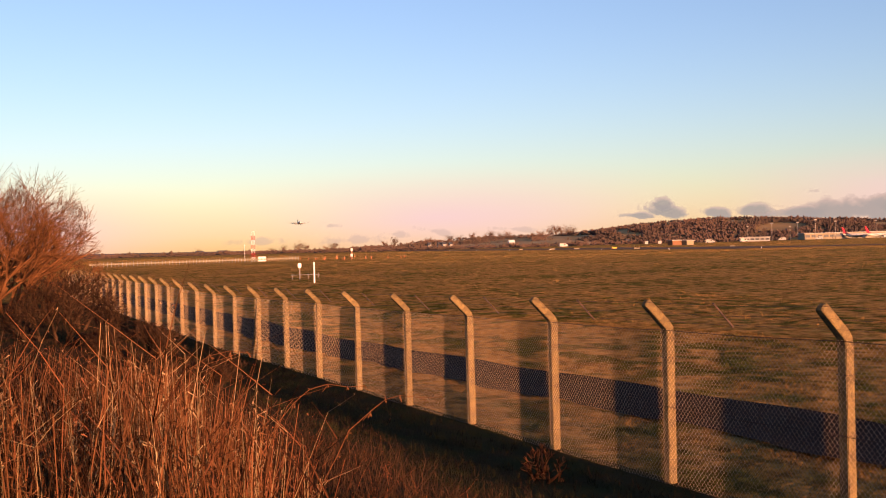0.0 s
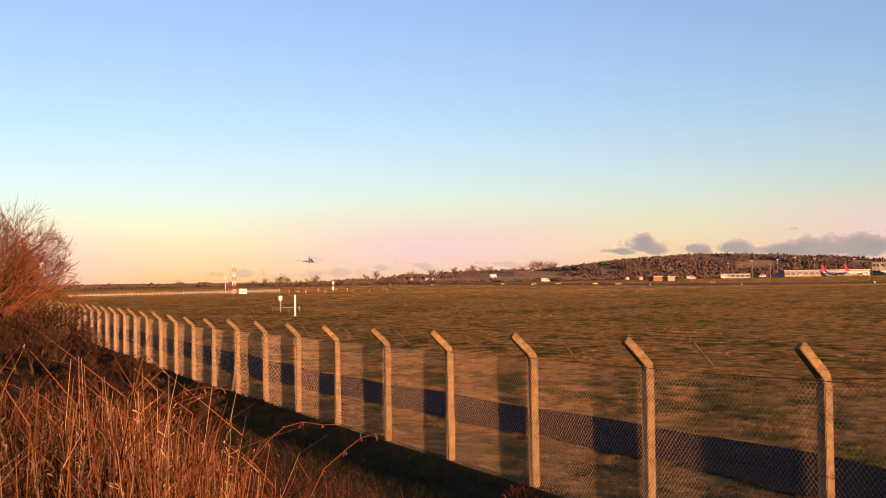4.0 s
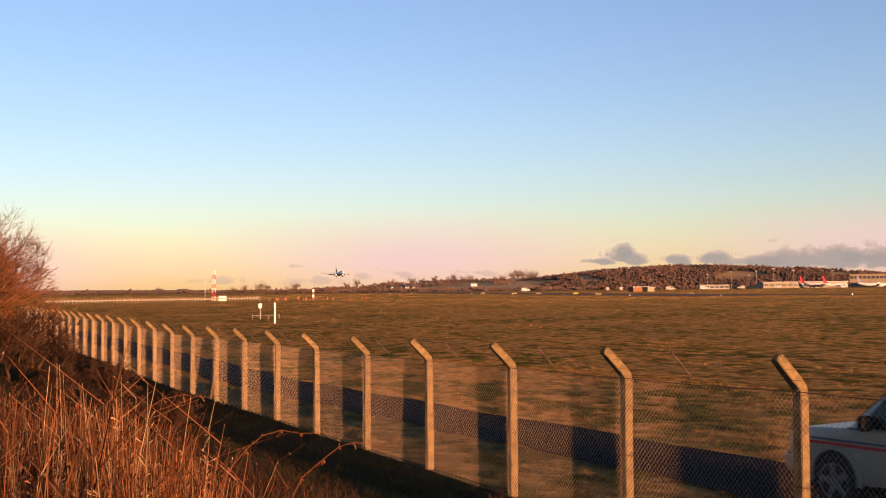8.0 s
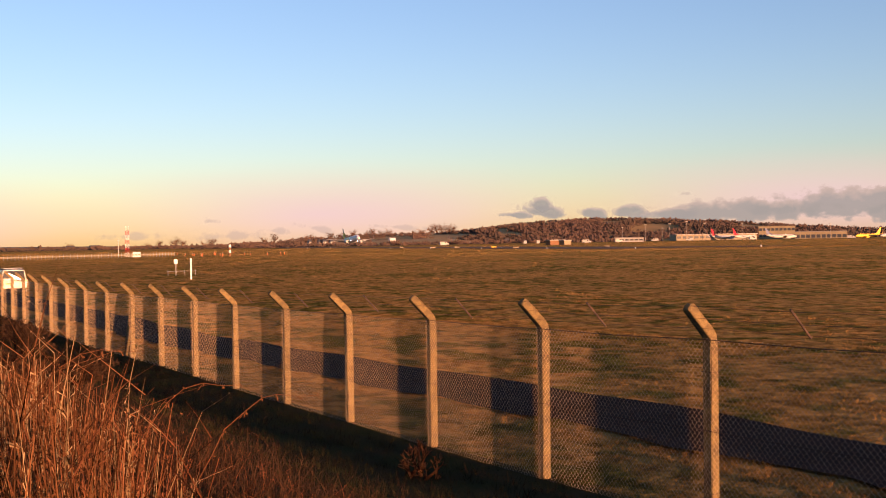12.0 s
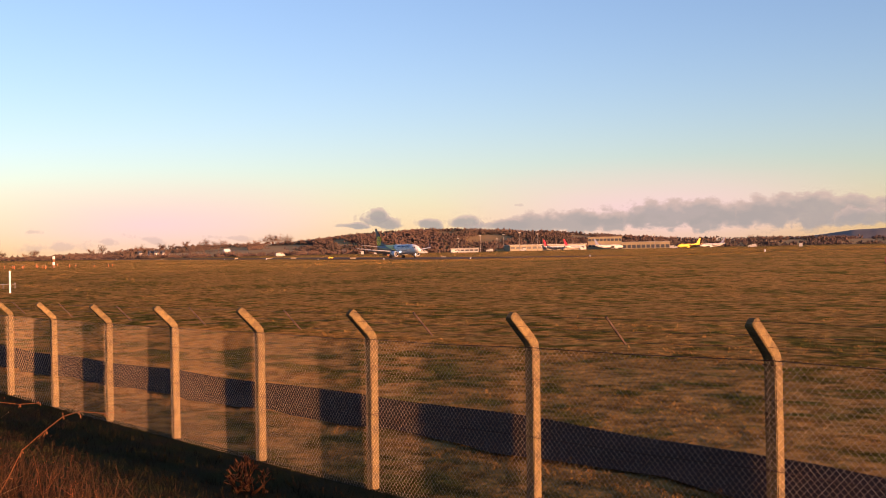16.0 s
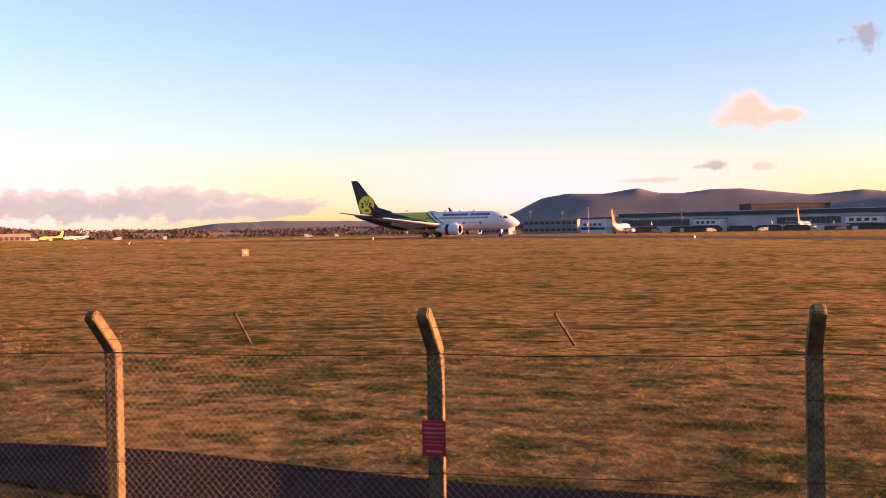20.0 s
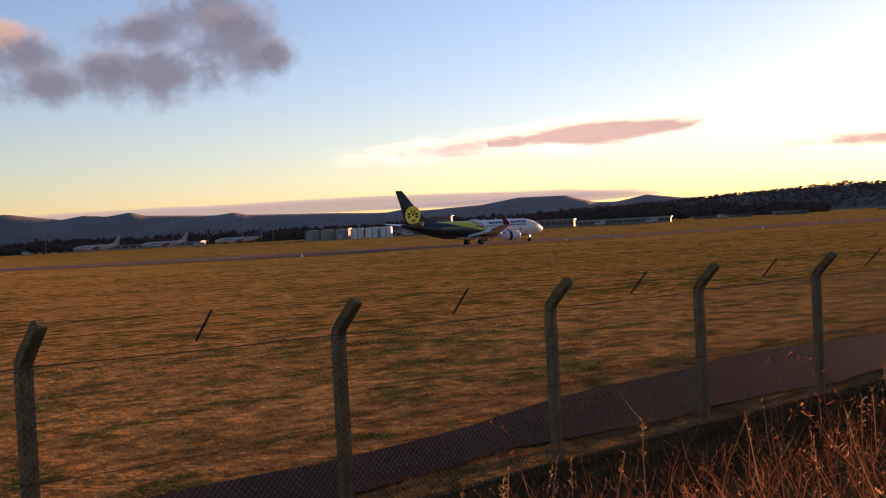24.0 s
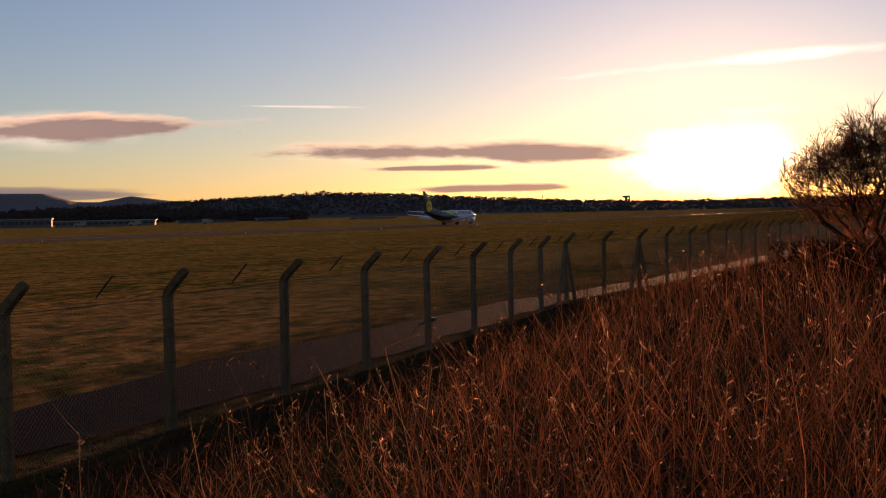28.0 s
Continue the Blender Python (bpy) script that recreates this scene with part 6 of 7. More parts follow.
    bar = thing("white_barrier", "long low white slatted barrier across the far field", "barrier", None, Matrix.Translation(a) @ pose(0, 0, 0, 0, 0, math.degrees(math.atan2(b.y - a.y, b.x - a.x))))
    L = (b - a).length
    dz = (b.z - a.z) / L
    board = Mesh().box(-0.33, 0.33, -0.04, 0.04, 0.3, 0.75).done("board", CREAM)
    leg = Mesh().box(-0.05, 0.05, -0.05, 0.05, -0.2, 1.1).done("leg", WHITE_DULL)
    k = 0.0
    while k < L:
        part("board", board, bar, m=pose(k, 0, dz * k + 0.3))
        part("leg", leg, bar, m=pose(k + 0.55, 0, dz * k + 0.3))
        k += 1.1
    # approach and runway lamps
    rng = random.Random(61)
    stand = Mesh().tube([(0, 0, -0.1), (0, 0, 0.8)], 0.07, 6).done("stand", ORANGE)
    lampm = Mesh().tube([(0, 0, 0.8), (0, -0.35, 0.85)], [0.10, 0.13], 8).done("lamp_head", CREAM)
    spots = [(rng.uniform(3.4, 8.2), rng.uniform(300, 420)) for _ in range(16)] + [(4.2, 330), (3.9, 330), (3.0, 335), (2.3, 340), (2.1, 340)]
    for az, d in spots:
        ob = thing("approach_light", "small orange approach light on a stand", "light", None, facing(polar(az, d), rng.uniform(-30, 30)), "approach lights at the runway's end")
        part("stand", stand, ob)
        part("lamp_head", lampm, ob)
    p = polar(4.97, 330)
    ob = thing("striped_pole", "short red and white striped pole", "post", None, facing(p))
    for k in range(4):
        part("band", Mesh().tube([(0, 0, k * 0.85), (0, 0, k * 0.85 + 0.85)], 0.38, 8).done("band", WHITE if k % 2 else BRICK), ob)
    # runway edge lamps and boards
    small = Mesh().tube([(0, 0, 0), (0, 0, 0.45)], [0.16, 0.12], 8).done("lamp_body", WHITE)
    for k in range(26):
        q = RU * (-760 + 60 * k) + RN * (ROFF - 26)
        ob = thing("edge_light", "small white runway edge light", "light", None, Matrix.Translation((q.x, q.y, float(ground_z(q.x, q.y)))), "runway edge lights")
        part("lamp_body", small, ob)
        part("lens", Mesh().tube([(0, 0, 0.45), (0, 0, 0.55)], [0.12, 0.06], 8).done("lens", CREAM), ob)
    for az, d, w in ((-5.9, 520, 2.4), (-7.2, 500, 2.6), (-9.2, 480, 2.2), (-10.4, 430, 2.4), (-15.3, 420, 1.8), (-4.2, 560, 2.0)):
        ob = thing("taxiway_board", "low pale taxiway board beside the runway", "board", None, facing(polar(az, d), rng.uniform(-20, 20)), "taxiway boards")
        box_part("panel", -w / 2, w / 2, -0.12, 0.12, 0.15, 0.6, YELLOW if rng.random() < 0.4 else CREAM, ob, bevel=0.02)
        for x in (-w * 0.35, w * 0.35):
            box_part("foot", x - 0.06, x + 0.06, -0.1, 0.1, -0.1, 0.15, GREY, ob)
    # a dark box left on the road verge
    p, d = on_ground(-135.5, -5.75)
    ob = thing("road_box", "dark squat box lying beside the road", "box", None, facing(p, 15))
    box_part("case", -0.11, 0.11, -0.09, 0.09, 0.0, 0.11, BLACK, ob, bevel=0.02)
    box_part("lid", -0.115, 0.115, -0.095, 0.095, 0.11, 0.13, DARK_GREY, ob)


field_furniture()


def van(label, az, d, turn, mat, z=None):
    ob = thing("airport_van", label, "van", None, facing(polar(az, d, z), turn), "vehicles on the far apron")
    m = Mesh().prism([(-2.6, 0.35), (-2.6, 2.2), (1.0, 2.25), (1.7, 1.5), (2.6, 1.25), (2.6, 0.35)], -0.95, 0.95)
    part("body", m.done("body", mat, bevel=0.04), ob)
    part("windscreen", Mesh().add([(1.06, -0.8, 2.12), (1.72, -0.8, 1.48), (1.72, 0.8, 1.48), (1.06, 0.8, 2.12)], [(3, 2, 1, 0)]).done("windscreen", GLASS), ob)
    for y in (-0.962, 0.962):
        box_part("side_window", 0.1, 1.0, y - 0.004, y + 0.004, 1.45, 2.0, GLASS, ob)
    for x in (-1.7, 1.7):
        for y in (-0.85, 0.85):
            part("wheel", wheel_mesh(0.36, 0.22, TYRE), ob, m=pose(x, y, 0.36))
    return ob


def building(name, label, az0, az1, d0, d1, top, deep, wall, roof, rows=1, cols=12, glass=PANE, base=0.6, sill=0.35, head=0.75, roof_over=0.6, category="building"):
    """A long block between two directions; top is its height in degrees above the eye's level."""
    a, b = polar(az0, d0, base), polar(az1, d1, base)
    L = (b - a).length
    H = 2.3 + (d0 + d1) / 2 * math.tan(radians(top))
    ob = thing(name, label, category, None, Matrix.Translation(a) @ pose(0, 0, 0, 0, 0, math.degrees(math.atan2(b.y - a.y, b.x - a.x))))
    s = 1 if (Matrix.Rotation(math.atan2(b.y - a.y, b.x - a.x), 3, "Z") @ Vector((0, 1, 0))).dot(Vector((a.x, a.y, 0))) > 0 else -1
    y0, y1 = (0, deep) if s > 0 else (-deep, 0)
    box_part("wall", 0, L, y0, y1, -1.0, H - 0.5, wall, ob, bevel=0.05)
    box_part("roof", -roof_over, L + roof_over, y0 - roof_over, y1 + roof_over, H - 0.5, H, roof, ob, bevel=0.05)
    if rows and cols:
        w = L / cols
        hh = (H - 0.5) / rows
        pane = Mesh().box(0.12 * w, 0.88 * w, -0.06, 0.06, sill * hh, head * hh).done("window", glass)
        for r in range(rows):
            for c in range(cols):
                part("window", pane, ob, m=Matrix.Translation((c * w, -0.03 * s, r * hh)))
    return ob


def far_side():
    # terminal and its blocks
    end_a, end_b = polar(-56.1, 800, 0), polar(-77.5, 690, 0)

    def front(az, out=0.0):
        """How far the terminal's front lies in direction az, less out metres."""
        dx, dy = -math.sin(radians(az)), math.cos(radians(az))
        ex, ey = end_b.x - end_a.x, end_b.y - end_a.y
        return (end_a.x * ey - end_a.y * ex) / (dx * ey - dy * ex) - out

    hall = building("terminal", "long grey airport terminal with a thin navy canopy", -56.1, -77.5, 800, 690, 0.68, 40, PANEL, NAVY, 0, 0, base=0.8, roof_over=1.5)
    upper = building("terminal_roof_storey", "long dark upper storey of the terminal with a pale roof edge", -58.2, -76.4, front(-58.2, -12), front(-76.4, -12), 0.88, 18, DARK_GREY, PANEL, 1, 24, sill=0.86, head=0.94, base=0.8, roof_over=0.4)
    run = (end_b - end_a).length
    box_part("end_cladding", run + 0.02, run + 0.5, 0.2, 39.8, -1.0, 10.4, BRICK, hall, "brown brick end wall")
    run = (polar(-58.2, front(-58.2, -12), 0) - polar(-76.4, front(-76.4, -12), 0)).length
    box_part("end_cladding", run + 0.02, run + 0.36, 0.2, 17.8, 0.0, 13.0, UMBER, upper, "dark end wall")
    for a0, a1, lo, hi in ((-58.4, -61.9, 4.0, 8.6), (-66.3, -69.4, 4.2, 8.4), (-71.6, -75.0, 4.2, 8.4)):
        p, q = polar(a0, front(a0, 0.3), 0.8), polar(a1, front(a1, 0.3), 0.8)
        run = (q - p).length
        glazing = thing("glazed_front", "dark glazed strip of the terminal front with pale mullions", "window", None, Matrix.Translation(p) @ pose(0, 0, 0, 0, 0, math.degrees(math.atan2(q.y - p.y, q.x - p.x))), "glazed fronts of the terminal")
        n = int(run / 3.0)
        pane, post = Mesh().box(0.12, run / n - 0.12, -0.1, 0.1, lo, hi).done("pane", PANE), Mesh().box(-0.12, 0.12, -0.2, 0.2, lo - 0.3, hi + 0.3).done("mullion", GREY)
        for k in range(n):
            part("pane", pane, glazing, m=pose(run / n * k, 0, 0))
            part("mullion", post, glazing, m=pose(run / n * k, 0, 0))
    for az0, az1, top, wall, roof in ((-56.2, -57.5, 0.6, WHITE, NAVY), (-62.1, -63.4, 0.52, WHITE, NAVY), (-69.6, -71.4, 0.52, WHITE, GREY)):
        gate = building("terminal_gatehouse", "white panelled terminal gatehouse with a blue band", az0, az1, front(az0, 14), front(az1, 14), top, 13.8, wall, roof, 0, 0)
        run = (polar(az0, front(az0, 14), 0.6) - polar(az1, front(az1, 14), 0.6)).length
        box_part("blue_band", 0.3, run - 0.3, -0.14, -0.02, 2.2, 4.2, NAVY, gate, "navy band")
        for k in range(4):
            box_part("window", run * (0.1 + 0.2 * k), run * (0.23 + 0.2 * k), -0.12, -0.02, 5.2, 7.0, PANE, gate)
    building("rooftop_plant", "dark rooftop plant storey with a pale top", -65.0, -68.9, 850, 870, 1.22, 30, UMBER, UMBER, 1, 14, sill=0.75, head=0.9)
    building("rooftop_plant", "low dark rooftop plant room", -72.0, -74.6, 820, 830, 1.08, 20, UMBER, GREY, 1, 8, sill=0.75, head=0.9)
    building("pier_building", "brown brick pier building lit by the sun", -76.9, -81.4, 745, 850, 0.56, 22, BRICK, BRICK, 2, 14, glass=UMBER)
    for az in (-78.3, -79.0, -79.9):
        building("roof_plant", "small pale plant room on the pier roof", az, az - 0.3, 775, 777, 0.0, 4, CREAM, GREY, 0, 0, base=10.6)
    building("pier_building", "brown brick office block", -81.2, -84.0, 830, 835, 0.42, 22, BRICK, DARK_GREY, 2, 9, glass=UMBER)
    building("service_building", "grey service building beside the terminal", -53.1, -56.0, 740, 735, 0.60, 18, GREY, WHITE_DULL, 2, 10)
    building("service_building", "pale box-shaped service building", -51.1, -52.3, 700, 695, 0.52, 14, GREY, WHITE_DULL, 2, 5)
    building("service_building", "low grey service building", -49.6, -51.2, 760, 760, 0.16, 14, GREY, DARK_GREY, 1, 6)
    building("service_building", "low pale cabin on the far apron", -48.1, -48.9, 860, 858, 0.48, 8, WHITE_DULL, CREAM, 1, 3)
    building("long_shed", "long low navy-roofed shed", -88.8, -95.2, 780, 760, 0.1, 20, GREY, NAVY, 1, 16)
    building("hangar", "big cream hangar behind parked aircraft", -23.1, -24.9, 1060, 1060, 0.54, 40, CREAM, CREAM, 2, 9)
    building("cargo_shed", "low white shed with dark doors", -15.7, -17.2, 800, 800, 0.08, 16, WHITE_DULL, GREY, 1, 6)
    building("cargo_shed", "long pale shed with a low roof", -18.9, -23.0, 920, 940, 0.19, 20, CREAM, WHITE_DULL, 1, 14)
    building("cargo_shed", "long cream shed with dark doors", -24.9, -27.4, 1020, 1020, 0.24, 20, CREAM, GREY, 1, 10, sill=0.1, head=0.6)
    building("field_hut", "small timber hut with a pale end", -12.25, -13.0, 600, 605, 0.02, 5, BRICK, GREY, 0, 0)
    building("field_hut", "small white field hut", -13.0, -13.35, 600, 603, 0.0, 5, CREAM, GREY, 0, 0)
    building("depot", "grey depot building behind the runway", -100.7, -103.0, 520, 515, 0.34, 7, SHED, DARK_GREY, 2, 6)
    building("depot", "grey depot building with flat roof", -105.4, -108.7, 560, 565, 0.40, 8, SHED, GREY, 2, 8)
    building("depot", "tall plain grey depot block", -107.4, -108.6, 590, 588, 0.74, 7, SHED, GREY, 3, 4)
    building("depot", "tall plain grey depot block", -106.2, -107.2, 600, 600, 0.66, 7, SHED, DARK_GREY, 3, 3)
    building("depot", "white low depot building", -105.6, -107.4, 505, 505, 0.04, 5, SHED, GREY, 1, 6)
    building("fire_station", "brown brick building with pale frames", -109.0, -110.9, 500, 498, 0.12, 12, BRICK, CREAM, 2, 7)
    building("long_shed", "long white roofed shed", -111.6, -115.2, 560, 555, 0.2, 8, SHED, WHITE_DULL, 1, 12)
    building("long_shed", "long pale shed beside the airfield", -115.4, -120.3, 520, 515, 0.06, 8, SHED, WHITE_DULL, 1, 16)
    building("farm_shed", "small white farm shed", -125.6, -127.2, 620, 625, 0.0, 5, SHED, GREY, 1, 4)
    building("farm_shed", "small dark farm shed", -121.5, -124.5, 640, 640, -0.02, 5, SHED, DARK_GREY, 1, 6)
    building("farm_shed", "low pale roofed farm shed", -130.5, -133.0, 700, 700, -0.1, 5, SHED, GREY, 0, 0)
    # white tanks
    for az, w in ((-103.52, 5.0), (-104.32, 5.2), (-105.06, 4.9), (-101.1, 4.0), (-101.9, 4.6), (-102.7, 4.6)):
        p = polar(az, 500, 0.2)
        ob = thing("storage_tank", "tall white cylindrical storage tank" if az < -103 else "tall dull grey cylindrical silo", "tank", None, facing(p), "white storage tanks")
        part("shell", Mesh().tube([(0, 0, -1.0), (0, 0, 5.2)], w / 1.6, 20).done("shell", WHITE if az < -103 else GREY, True), ob)
        part("top", Mesh().tube([(0, 0, 5.2), (0, 0, 5.5)], [w / 1.6, 0.6], 20).done("top", WHITE_DULL, True), ob)
        part("ladder", Mesh().box(-0.2, 0.2, -w / 1.6 - 0.15, -w / 1.6, 0, 5.3).done("ladder", GREY), ob)
    # control tower
    p = polar(-80.98, 925, 0.6)
    ob = thing("control_tower", "hourglass concrete control tower with a dark glass cab", "tower", None, facing(p))
    rows = [(0, 5.0), (8, 4.6), (20, 4.1), (30, 4.3), (38, 5.4), (44, 7.0), (47, 7.9)]
    m = Mesh()
    m.loft([[(r * math.cos(2 * math.pi * k / 24 + z * 0.006), r * math.sin(2 * math.pi * k / 24 + z * 0.006), z) for k in range(24)] for z, r in rows])
    part("shaft", m.done("shaft", material("tower_zinc", (0.25, 0.24, 0.22), 0.5, vary=0.15, scale=0.15, fine=1), True), ob)
    part("cab", Mesh().tube([(0, 0, 47.6), (0, 0, 52.0)], [5.6, 6.6], 16).done("cab", material("green_glass", (0.02, 0.09, 0.075), 0.08, spec=0.8)), ob, "green tinted glass cab")
    part("gallery", Mesh().tube([(0, 0, 47.0), (0, 0, 47.6)], 7.2, 24).done("gallery", GREY), ob)
    part("cab_roof", Mesh().tube([(0, 0, 52.0), (0, 0, 53.2)], [7.0, 6.2], 16).done("cab_roof", DARK_GREY), ob)
    part("aerial", Mesh().tube([(0, 0, 53.2), (0, 0, 55.5)], 0.15, 5).done("aerial", GREY), ob)
    # water tower on the ridge
    p = polar(-145.4, 1990, 2.9 + 1990 * math.tan(radians(0.36)) - 2)
    ob = thing("water_tower", "concrete water tower dark on the ridge", "tower", None, facing(p))
    box_part("tank", -8.5, 6, -4, 4, 11.5, 15.5, GREY, ob)
    box_part("leg", -4, 1, -3, 3, 0, 11.5, GREY, ob)
    box_part("stair_shaft", 3, 6, -3, 3, 0, 11.5, GREY, ob)
    p = polar(-140.9, 2060, 2.9 + 2060 * math.tan(radians(0.52)) - 2)
    ob = thing("pylon", "thin lattice pylon on the ridge", "mast", None, facing(p))
    part("frame", Mesh().tube([(-1.5, 0, 0), (0, 0, 16)], 0.3, 4).tube([(1.5, 0, 0), (0, 0, 16)], 0.3, 4).tube([(-2.5, 0, 12), (2.5, 0, 12)], 0.25, 4).done("frame", DARK_GREY), ob)
    # apron lamp masts
    pole = Mesh().tube([(0, 0, 0), (0, 0, 20)], [0.28, 0.16], 6).done("pole", GREY)
    head = Mesh().box(-1.4, 1.4, -0.3, 0.3, 19.4, 20.2).done("lamp_head", WHITE_DULL)
    for az, d, s in ((-16.1, 900, 0.6), (-17.3, 900, 0.70), (-18.2, 900, 0.55), (-18.57, 900, 0.72), (-19.43, 900, 0.8), (-20.39, 900, 0.72), (-22.3, 900, 0.69), (-26.6, 900, 0.6), (-46.8, 800, 0.95), (-47.6, 820, 0.8), (-49.3, 800, 0.7), (-53.5, 760, 0.8), (-55.2, 780, 0.8), (-56.6, 700, 0.85), (-58.0, 700, 0.75), (-61.5, 720, 0.8), (-70.4, 800, 0.9), (-87.5, 820, 0.8), (-93.8, 600, 0.7),
                     (-95.6, 620, 0.8), (-97.4, 600, 0.8), (-98.4, 610, 0.7), (-99.0, 600, 0.75), (-101.6, 560, 0.6), (-108.4, 560, 0.55)):
        ob = thing("lamp_mast", "tall thin apron floodlight mast", "lamp", None, Matrix.Translation(polar(az, d, 0.6)) @ pose(0, 0, 0, 0, 0, az) @ Matrix.Scale(s, 4), "apron floodlight masts")
        part("pole", pole, ob)
        part("lamp_head", head, ob)
    # parked aircraft: azimuth, distance, turn, tail and body paint
    pale = material("jet_white", (0.36, 0.34, 0.33), 0.4, vary=0.1, scale=0.3, fine=3)
    for label, az, d, turn, size, tail, body in (
            ("white airliner with a red tail on the apron", -21.3, 880, 50, 0.72, RED, pale), ("white airliner with a red tail on the apron", -22.4, 870, 50, 0.72, RED, pale),
            ("white airliner with a navy tail on the apron", -24.2, 900, 30, 0.72, NAVY, pale),
            ("yellow freighter aircraft on the apron", -28.4, 800, 225, 0.6, YELLOW, YELLOW), ("white airliner with a navy tail", -29.6, 800, 220, 0.6, NAVY, pale),
            ("white airliner with an orange tail at the terminal", -58.3, 560, 77, 1.0, ORANGE, pale), ("white airliner with an orange tail at the terminal", -67.6, 640, 81, 1.0, ORANGE, pale),
            ("white airliner with an orange tail at the terminal", -72.4, 660, 82, 1.0, ORANGE, pale), ("small white aircraft on the far apron", -48.2, 820, 40, 0.9, WHITE_DULL, pale),
            ("blue and white airliner at a stand", -75.8, 690, 200, 0.9, NAVY, pale), ("white airliner with a rust-red tail at the pier", -80.9, 740, 185, 0.95, RED, pale), ("white airliner with a rust-red tail at the pier", -83.6, 760, 222, 0.95, RED, pale),
            ("white airliner on the maintenance apron", -93.4, 690, 185, 0.75, WHITE_DULL, pale), ("blue-tailed airliner on the maintenance apron", -97.2, 660, 188, 0.75, NAVY, pale), ("white airliner on the maintenance apron", -90.0, 720, 175, 0.75, WHITE_DULL, pale)):
        p = polar(az, d, 0.7 if az > -78 or az < -88 else -1.0)
        parked_airliner(label, tail, body, Matrix.Translation(p) @ pose(0, 0, 0, 0, 0, az + turn) @ Matrix.Scale(size, 4))
    rng = random.Random(71)
    for az, d in ((-6.5, 620), (-10.9, 640), (-11.6, 650), (-14.2, 640), (-15.9, 700), (-17.8, 820), (-19.6, 820), (-22.8, 820), (-27.6, 760), (-31.6, 700), (-34.0, 620), (-41.5, 640), (-43.0, 640), (-50.2, 600), (-52.6, 620), (-60.2, 560), (-61.5, 560), (-63.0, 570), (-65.6, 580), (-69.4, 600), (-77.2, 620), (-84.8, 600), (-86.6, 600), (-95.2, 500), (-102.6, 470), (-106.2, 480), (-108.9, 470), (-112.4, 480), (-116.6, 490), (-119.3, 480), (-123.0, 520)):
        van("white airport vehicle parked across the runway" , az, d, rng.choice((0, 180, 20, 200, 90)), WHITE_DULL, 0.7)
    steps = Mesh().prism([(0, 0), (14, 0), (14, 2.2), (0, 2.2)], -1.2, 1.2).done("trailer_body", DARK_GREY, bevel=0.05)
    for az in (-58.9, -60.9, -62.2, -63.8, -65.2, -66.6, -68.6, -70.2, -71.2, -73.6, -74.6):
        ob = thing("baggage_trailer", "dark row of baggage trailers on the apron", "trailer", None, facing(polar(az, 570 + 3.0 * (-az - 58), 0.9)), "baggage trailers on the apron")
        part("trailer_body", steps, ob)
        for x in (2, 12):
            part("wheel", wheel_mesh(0.4, 0.3, TYRE), ob, m=pose(x, -1.2, 0.3))
        box_part("cover", 1, 13, -1.1, 1.1, 2.2, 3.0, WHITE_DULL if rng.random() < 0.2 else BLACK, ob)
    # farmhouses on the hill
    for az, d, w, e in ((-0.05, 1170, 4, 0.12), (0.22, 1175, 3, 0.12), (-0.4, 1170, 3, 0.12), (-3.7, 1160, 6, 0.14), (-9.9, 1150, 4, 0.0), (0.75, 1150, 3, 0.12), (11.8, 1300, 12, 0.0), (13.0, 1300, 9, 0.0)):
        z = 2.9 + d * math.tan(radians(e)) - 3.0
        ob = thing("farmhouse", "small white gabled farmhouse on the hillside", "house", None, facing(polar(az, d, z), 15), "farmhouses on the hill")
        box_part("wall", -w / 2, w / 2, -3, 3, -3, 3, WHITE_DULL, ob)
        part("roof", Mesh().add([(-w / 2 - 0.4, -3.4, 2.9), (w / 2 + 0.4, -3.4, 2.9), (w / 2 + 0.4, 3.4, 2.9), (-w / 2 - 0.4, 3.4, 2.9), (-w / 2 - 0.4, 0, 5.5), (w / 2 + 0.4, 0, 5.5)], [(0, 1, 5, 4), (2, 3, 4, 5), (1, 2, 5), (3, 0, 4), (3, 2, 1, 0)]).done("roof", WHITE if w == 6 else DARK_GREY), ob)
        for x in (-w * 0.25, w * 0.25):
            box_part("window", x - 0.6, x + 0.6, -3.06, -3.0, 1.2, 2.6, GLASS, ob)


far_side()


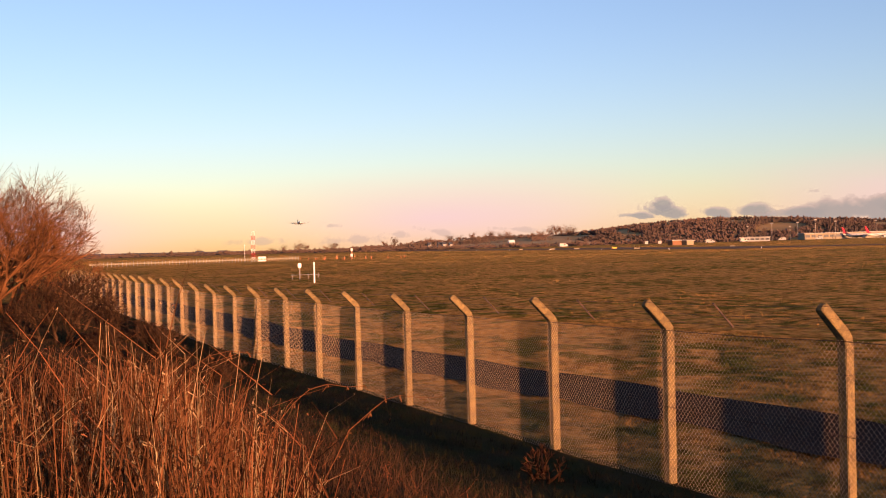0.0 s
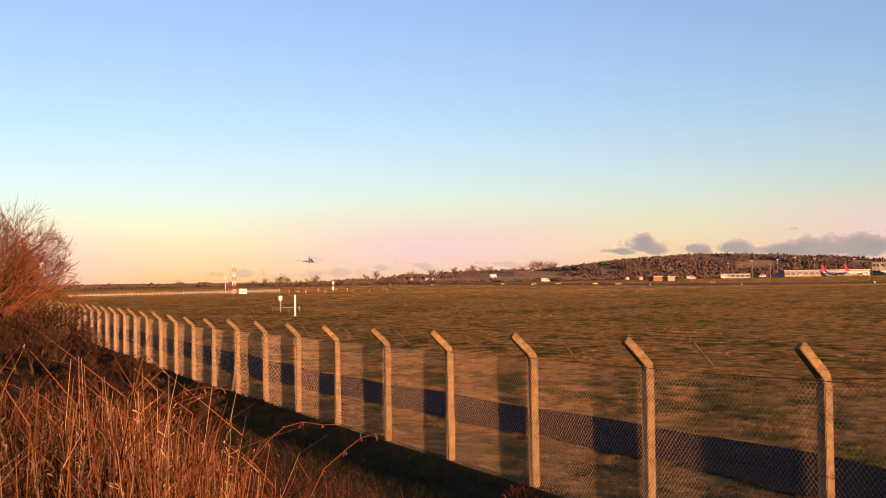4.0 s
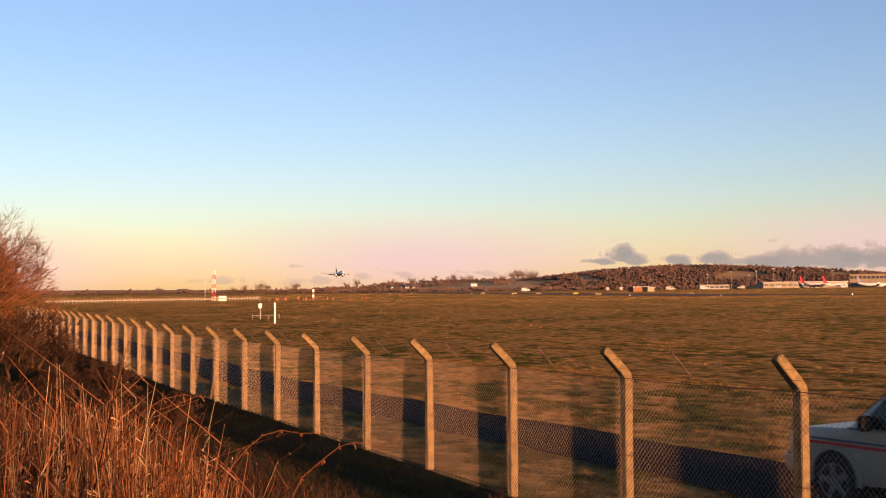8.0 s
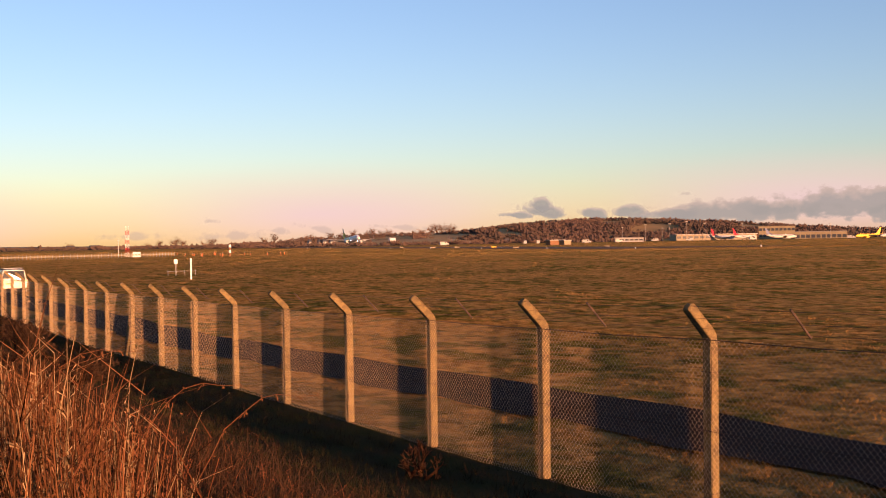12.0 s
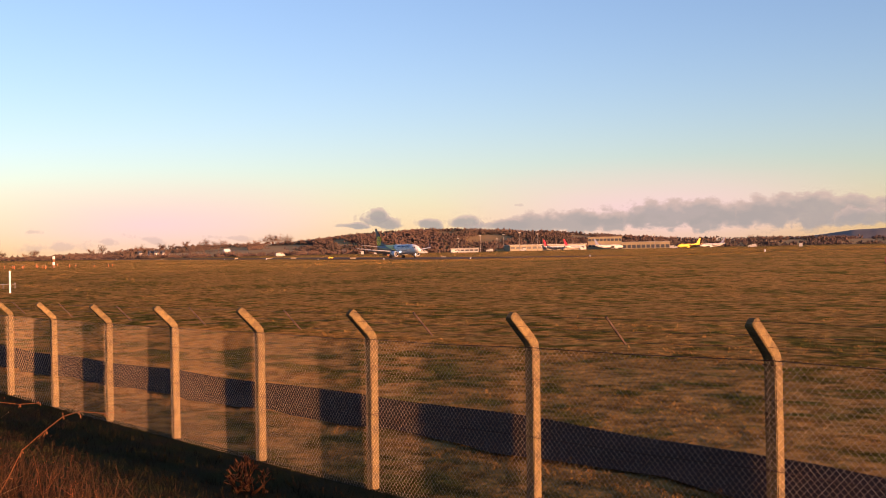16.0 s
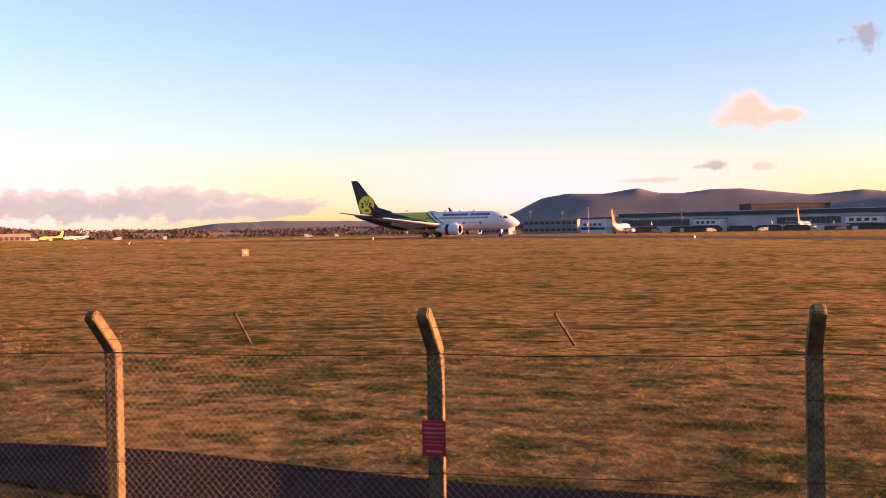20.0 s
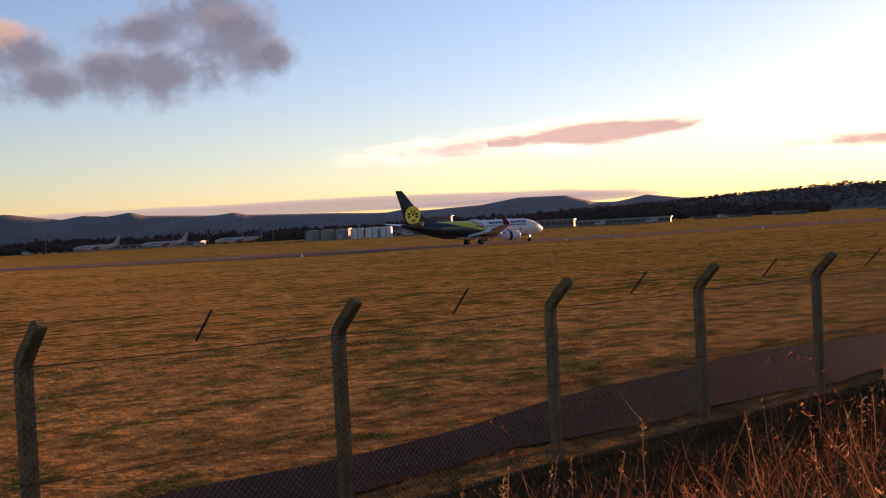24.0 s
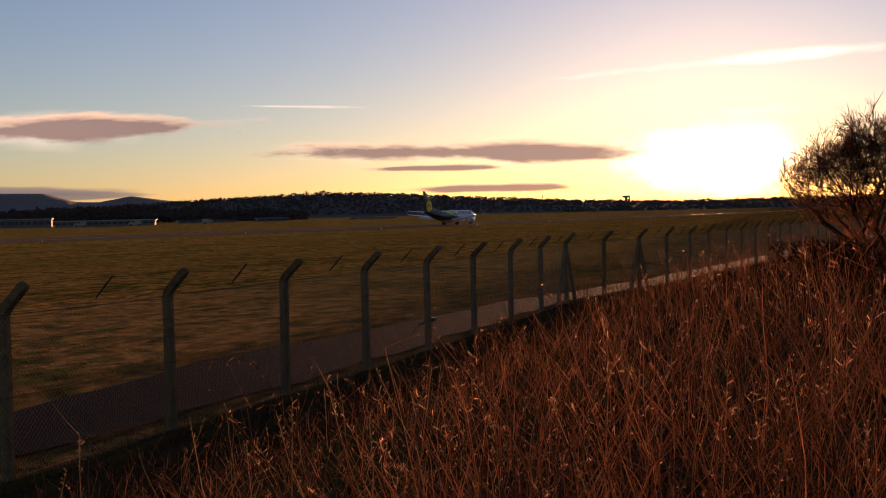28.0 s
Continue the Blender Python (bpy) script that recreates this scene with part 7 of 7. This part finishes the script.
# ---- what moves ----
def motions():
    # the airliner: seconds and metres along the runway line; height of its wheels over the runway; nose up in degrees
    fly = [(0.0, -1646, 42.0, 2.5), (1.0, -1566, 37.5, 2.5), (2.0, -1485, 33.5, 2.5), (3.0, -1402, 29.6, 2.5), (4.0, -1325, 26.5, 2.5), (5.0, -1247, 23.5, 2.5), (6.0, -1168, 20.5, 2.5), (7.0, -1090, 17.6, 2.6),
           (8.0, -1010, 14.8, 2.8), (9.0, -928, 11.2, 3.0), (10.0, -845, 7.4, 3.4), (11.0, -762, 4.2, 4.0), (12.0, -684, 1.9, 4.4), (13.0, -606, 0.5, 3.8), (14.0, -531, 0.0, 2.6), (15.0, -456, 0.0, 1.2), (16.0, -380, 0.0, 0.3), (17.0, -305, 0.0, 0.0)]
    roll = [(18.0, -233.2), (19.0, -165.3), (20.0, -101.0), (21.0, -39.2), (22.0, 20.3), (22.5, 49.5), (23.5, 106.5), (24.5, 162.2), (25.0, 189.6), (26.0, 243.4), (27.0, 295.3), (28.0, 347.1)]
    head = math.degrees(math.atan2(RU.y, RU.x))
    rows = []
    for t, s, h, up in fly + [(t, s, 0.0, 0.0) for t, s in roll]:
        p = RU * s + RN * ROFF
        z = float(ground_z(p.x, p.y)) + 0.06 + h
        slope = 0.0
        if h == 0:
            a, b = (RU * (s + k) + RN * ROFF for k in (0, 15.6))
            slope = math.degrees(math.atan2(float(ground_z(b.x, b.y)) - float(ground_z(a.x, a.y)), 15.6))
        rows.append((t, pose(p.x, p.y, z, 0, -up - slope, head)))
    walk(airliner, rows)
    # the patrol car follows the road
    def car_pose(t):
        al = -15.2 - 17.8 * (t - 8.5)
        a, b = spot(al - 0.98, 4.1), spot(al - 3.86, 4.1)
        d = b - a
        yaw = math.degrees(math.atan2(d.y, d.x))
        tilt = -math.degrees(math.atan2(d.z, math.hypot(d.x, d.y)))
        back = a - d.normalized() * 0.98
        return pose(back.x, back.y, back.z + 0.05, 0, tilt, yaw)
    times = [0.0, 3.0, 5.0, 6.0, 7.0, 7.5, 8.0, 8.5, 9.0, 9.5, 10.0, 10.5, 11.0, 11.5, 12.0, 13.0, 14.0, 16.0]
    walk(patrol_car, [(t, car_pose(t)) for t in times] + [(28.0, car_pose(16.0))])
    for w, x, y in car_wheels:
        turns = [(0.0, pose(x, y, 0.355))]
        for k in range(0, 181):
            t = 7.0 + k / 30
            turns.append((t, pose(x, y, 0.355, 0, math.degrees(17.8 / 30 * k / 0.355), 0)))
        turns.append((28.0, turns[-1][1]))
        walk(w, turns)


motions()
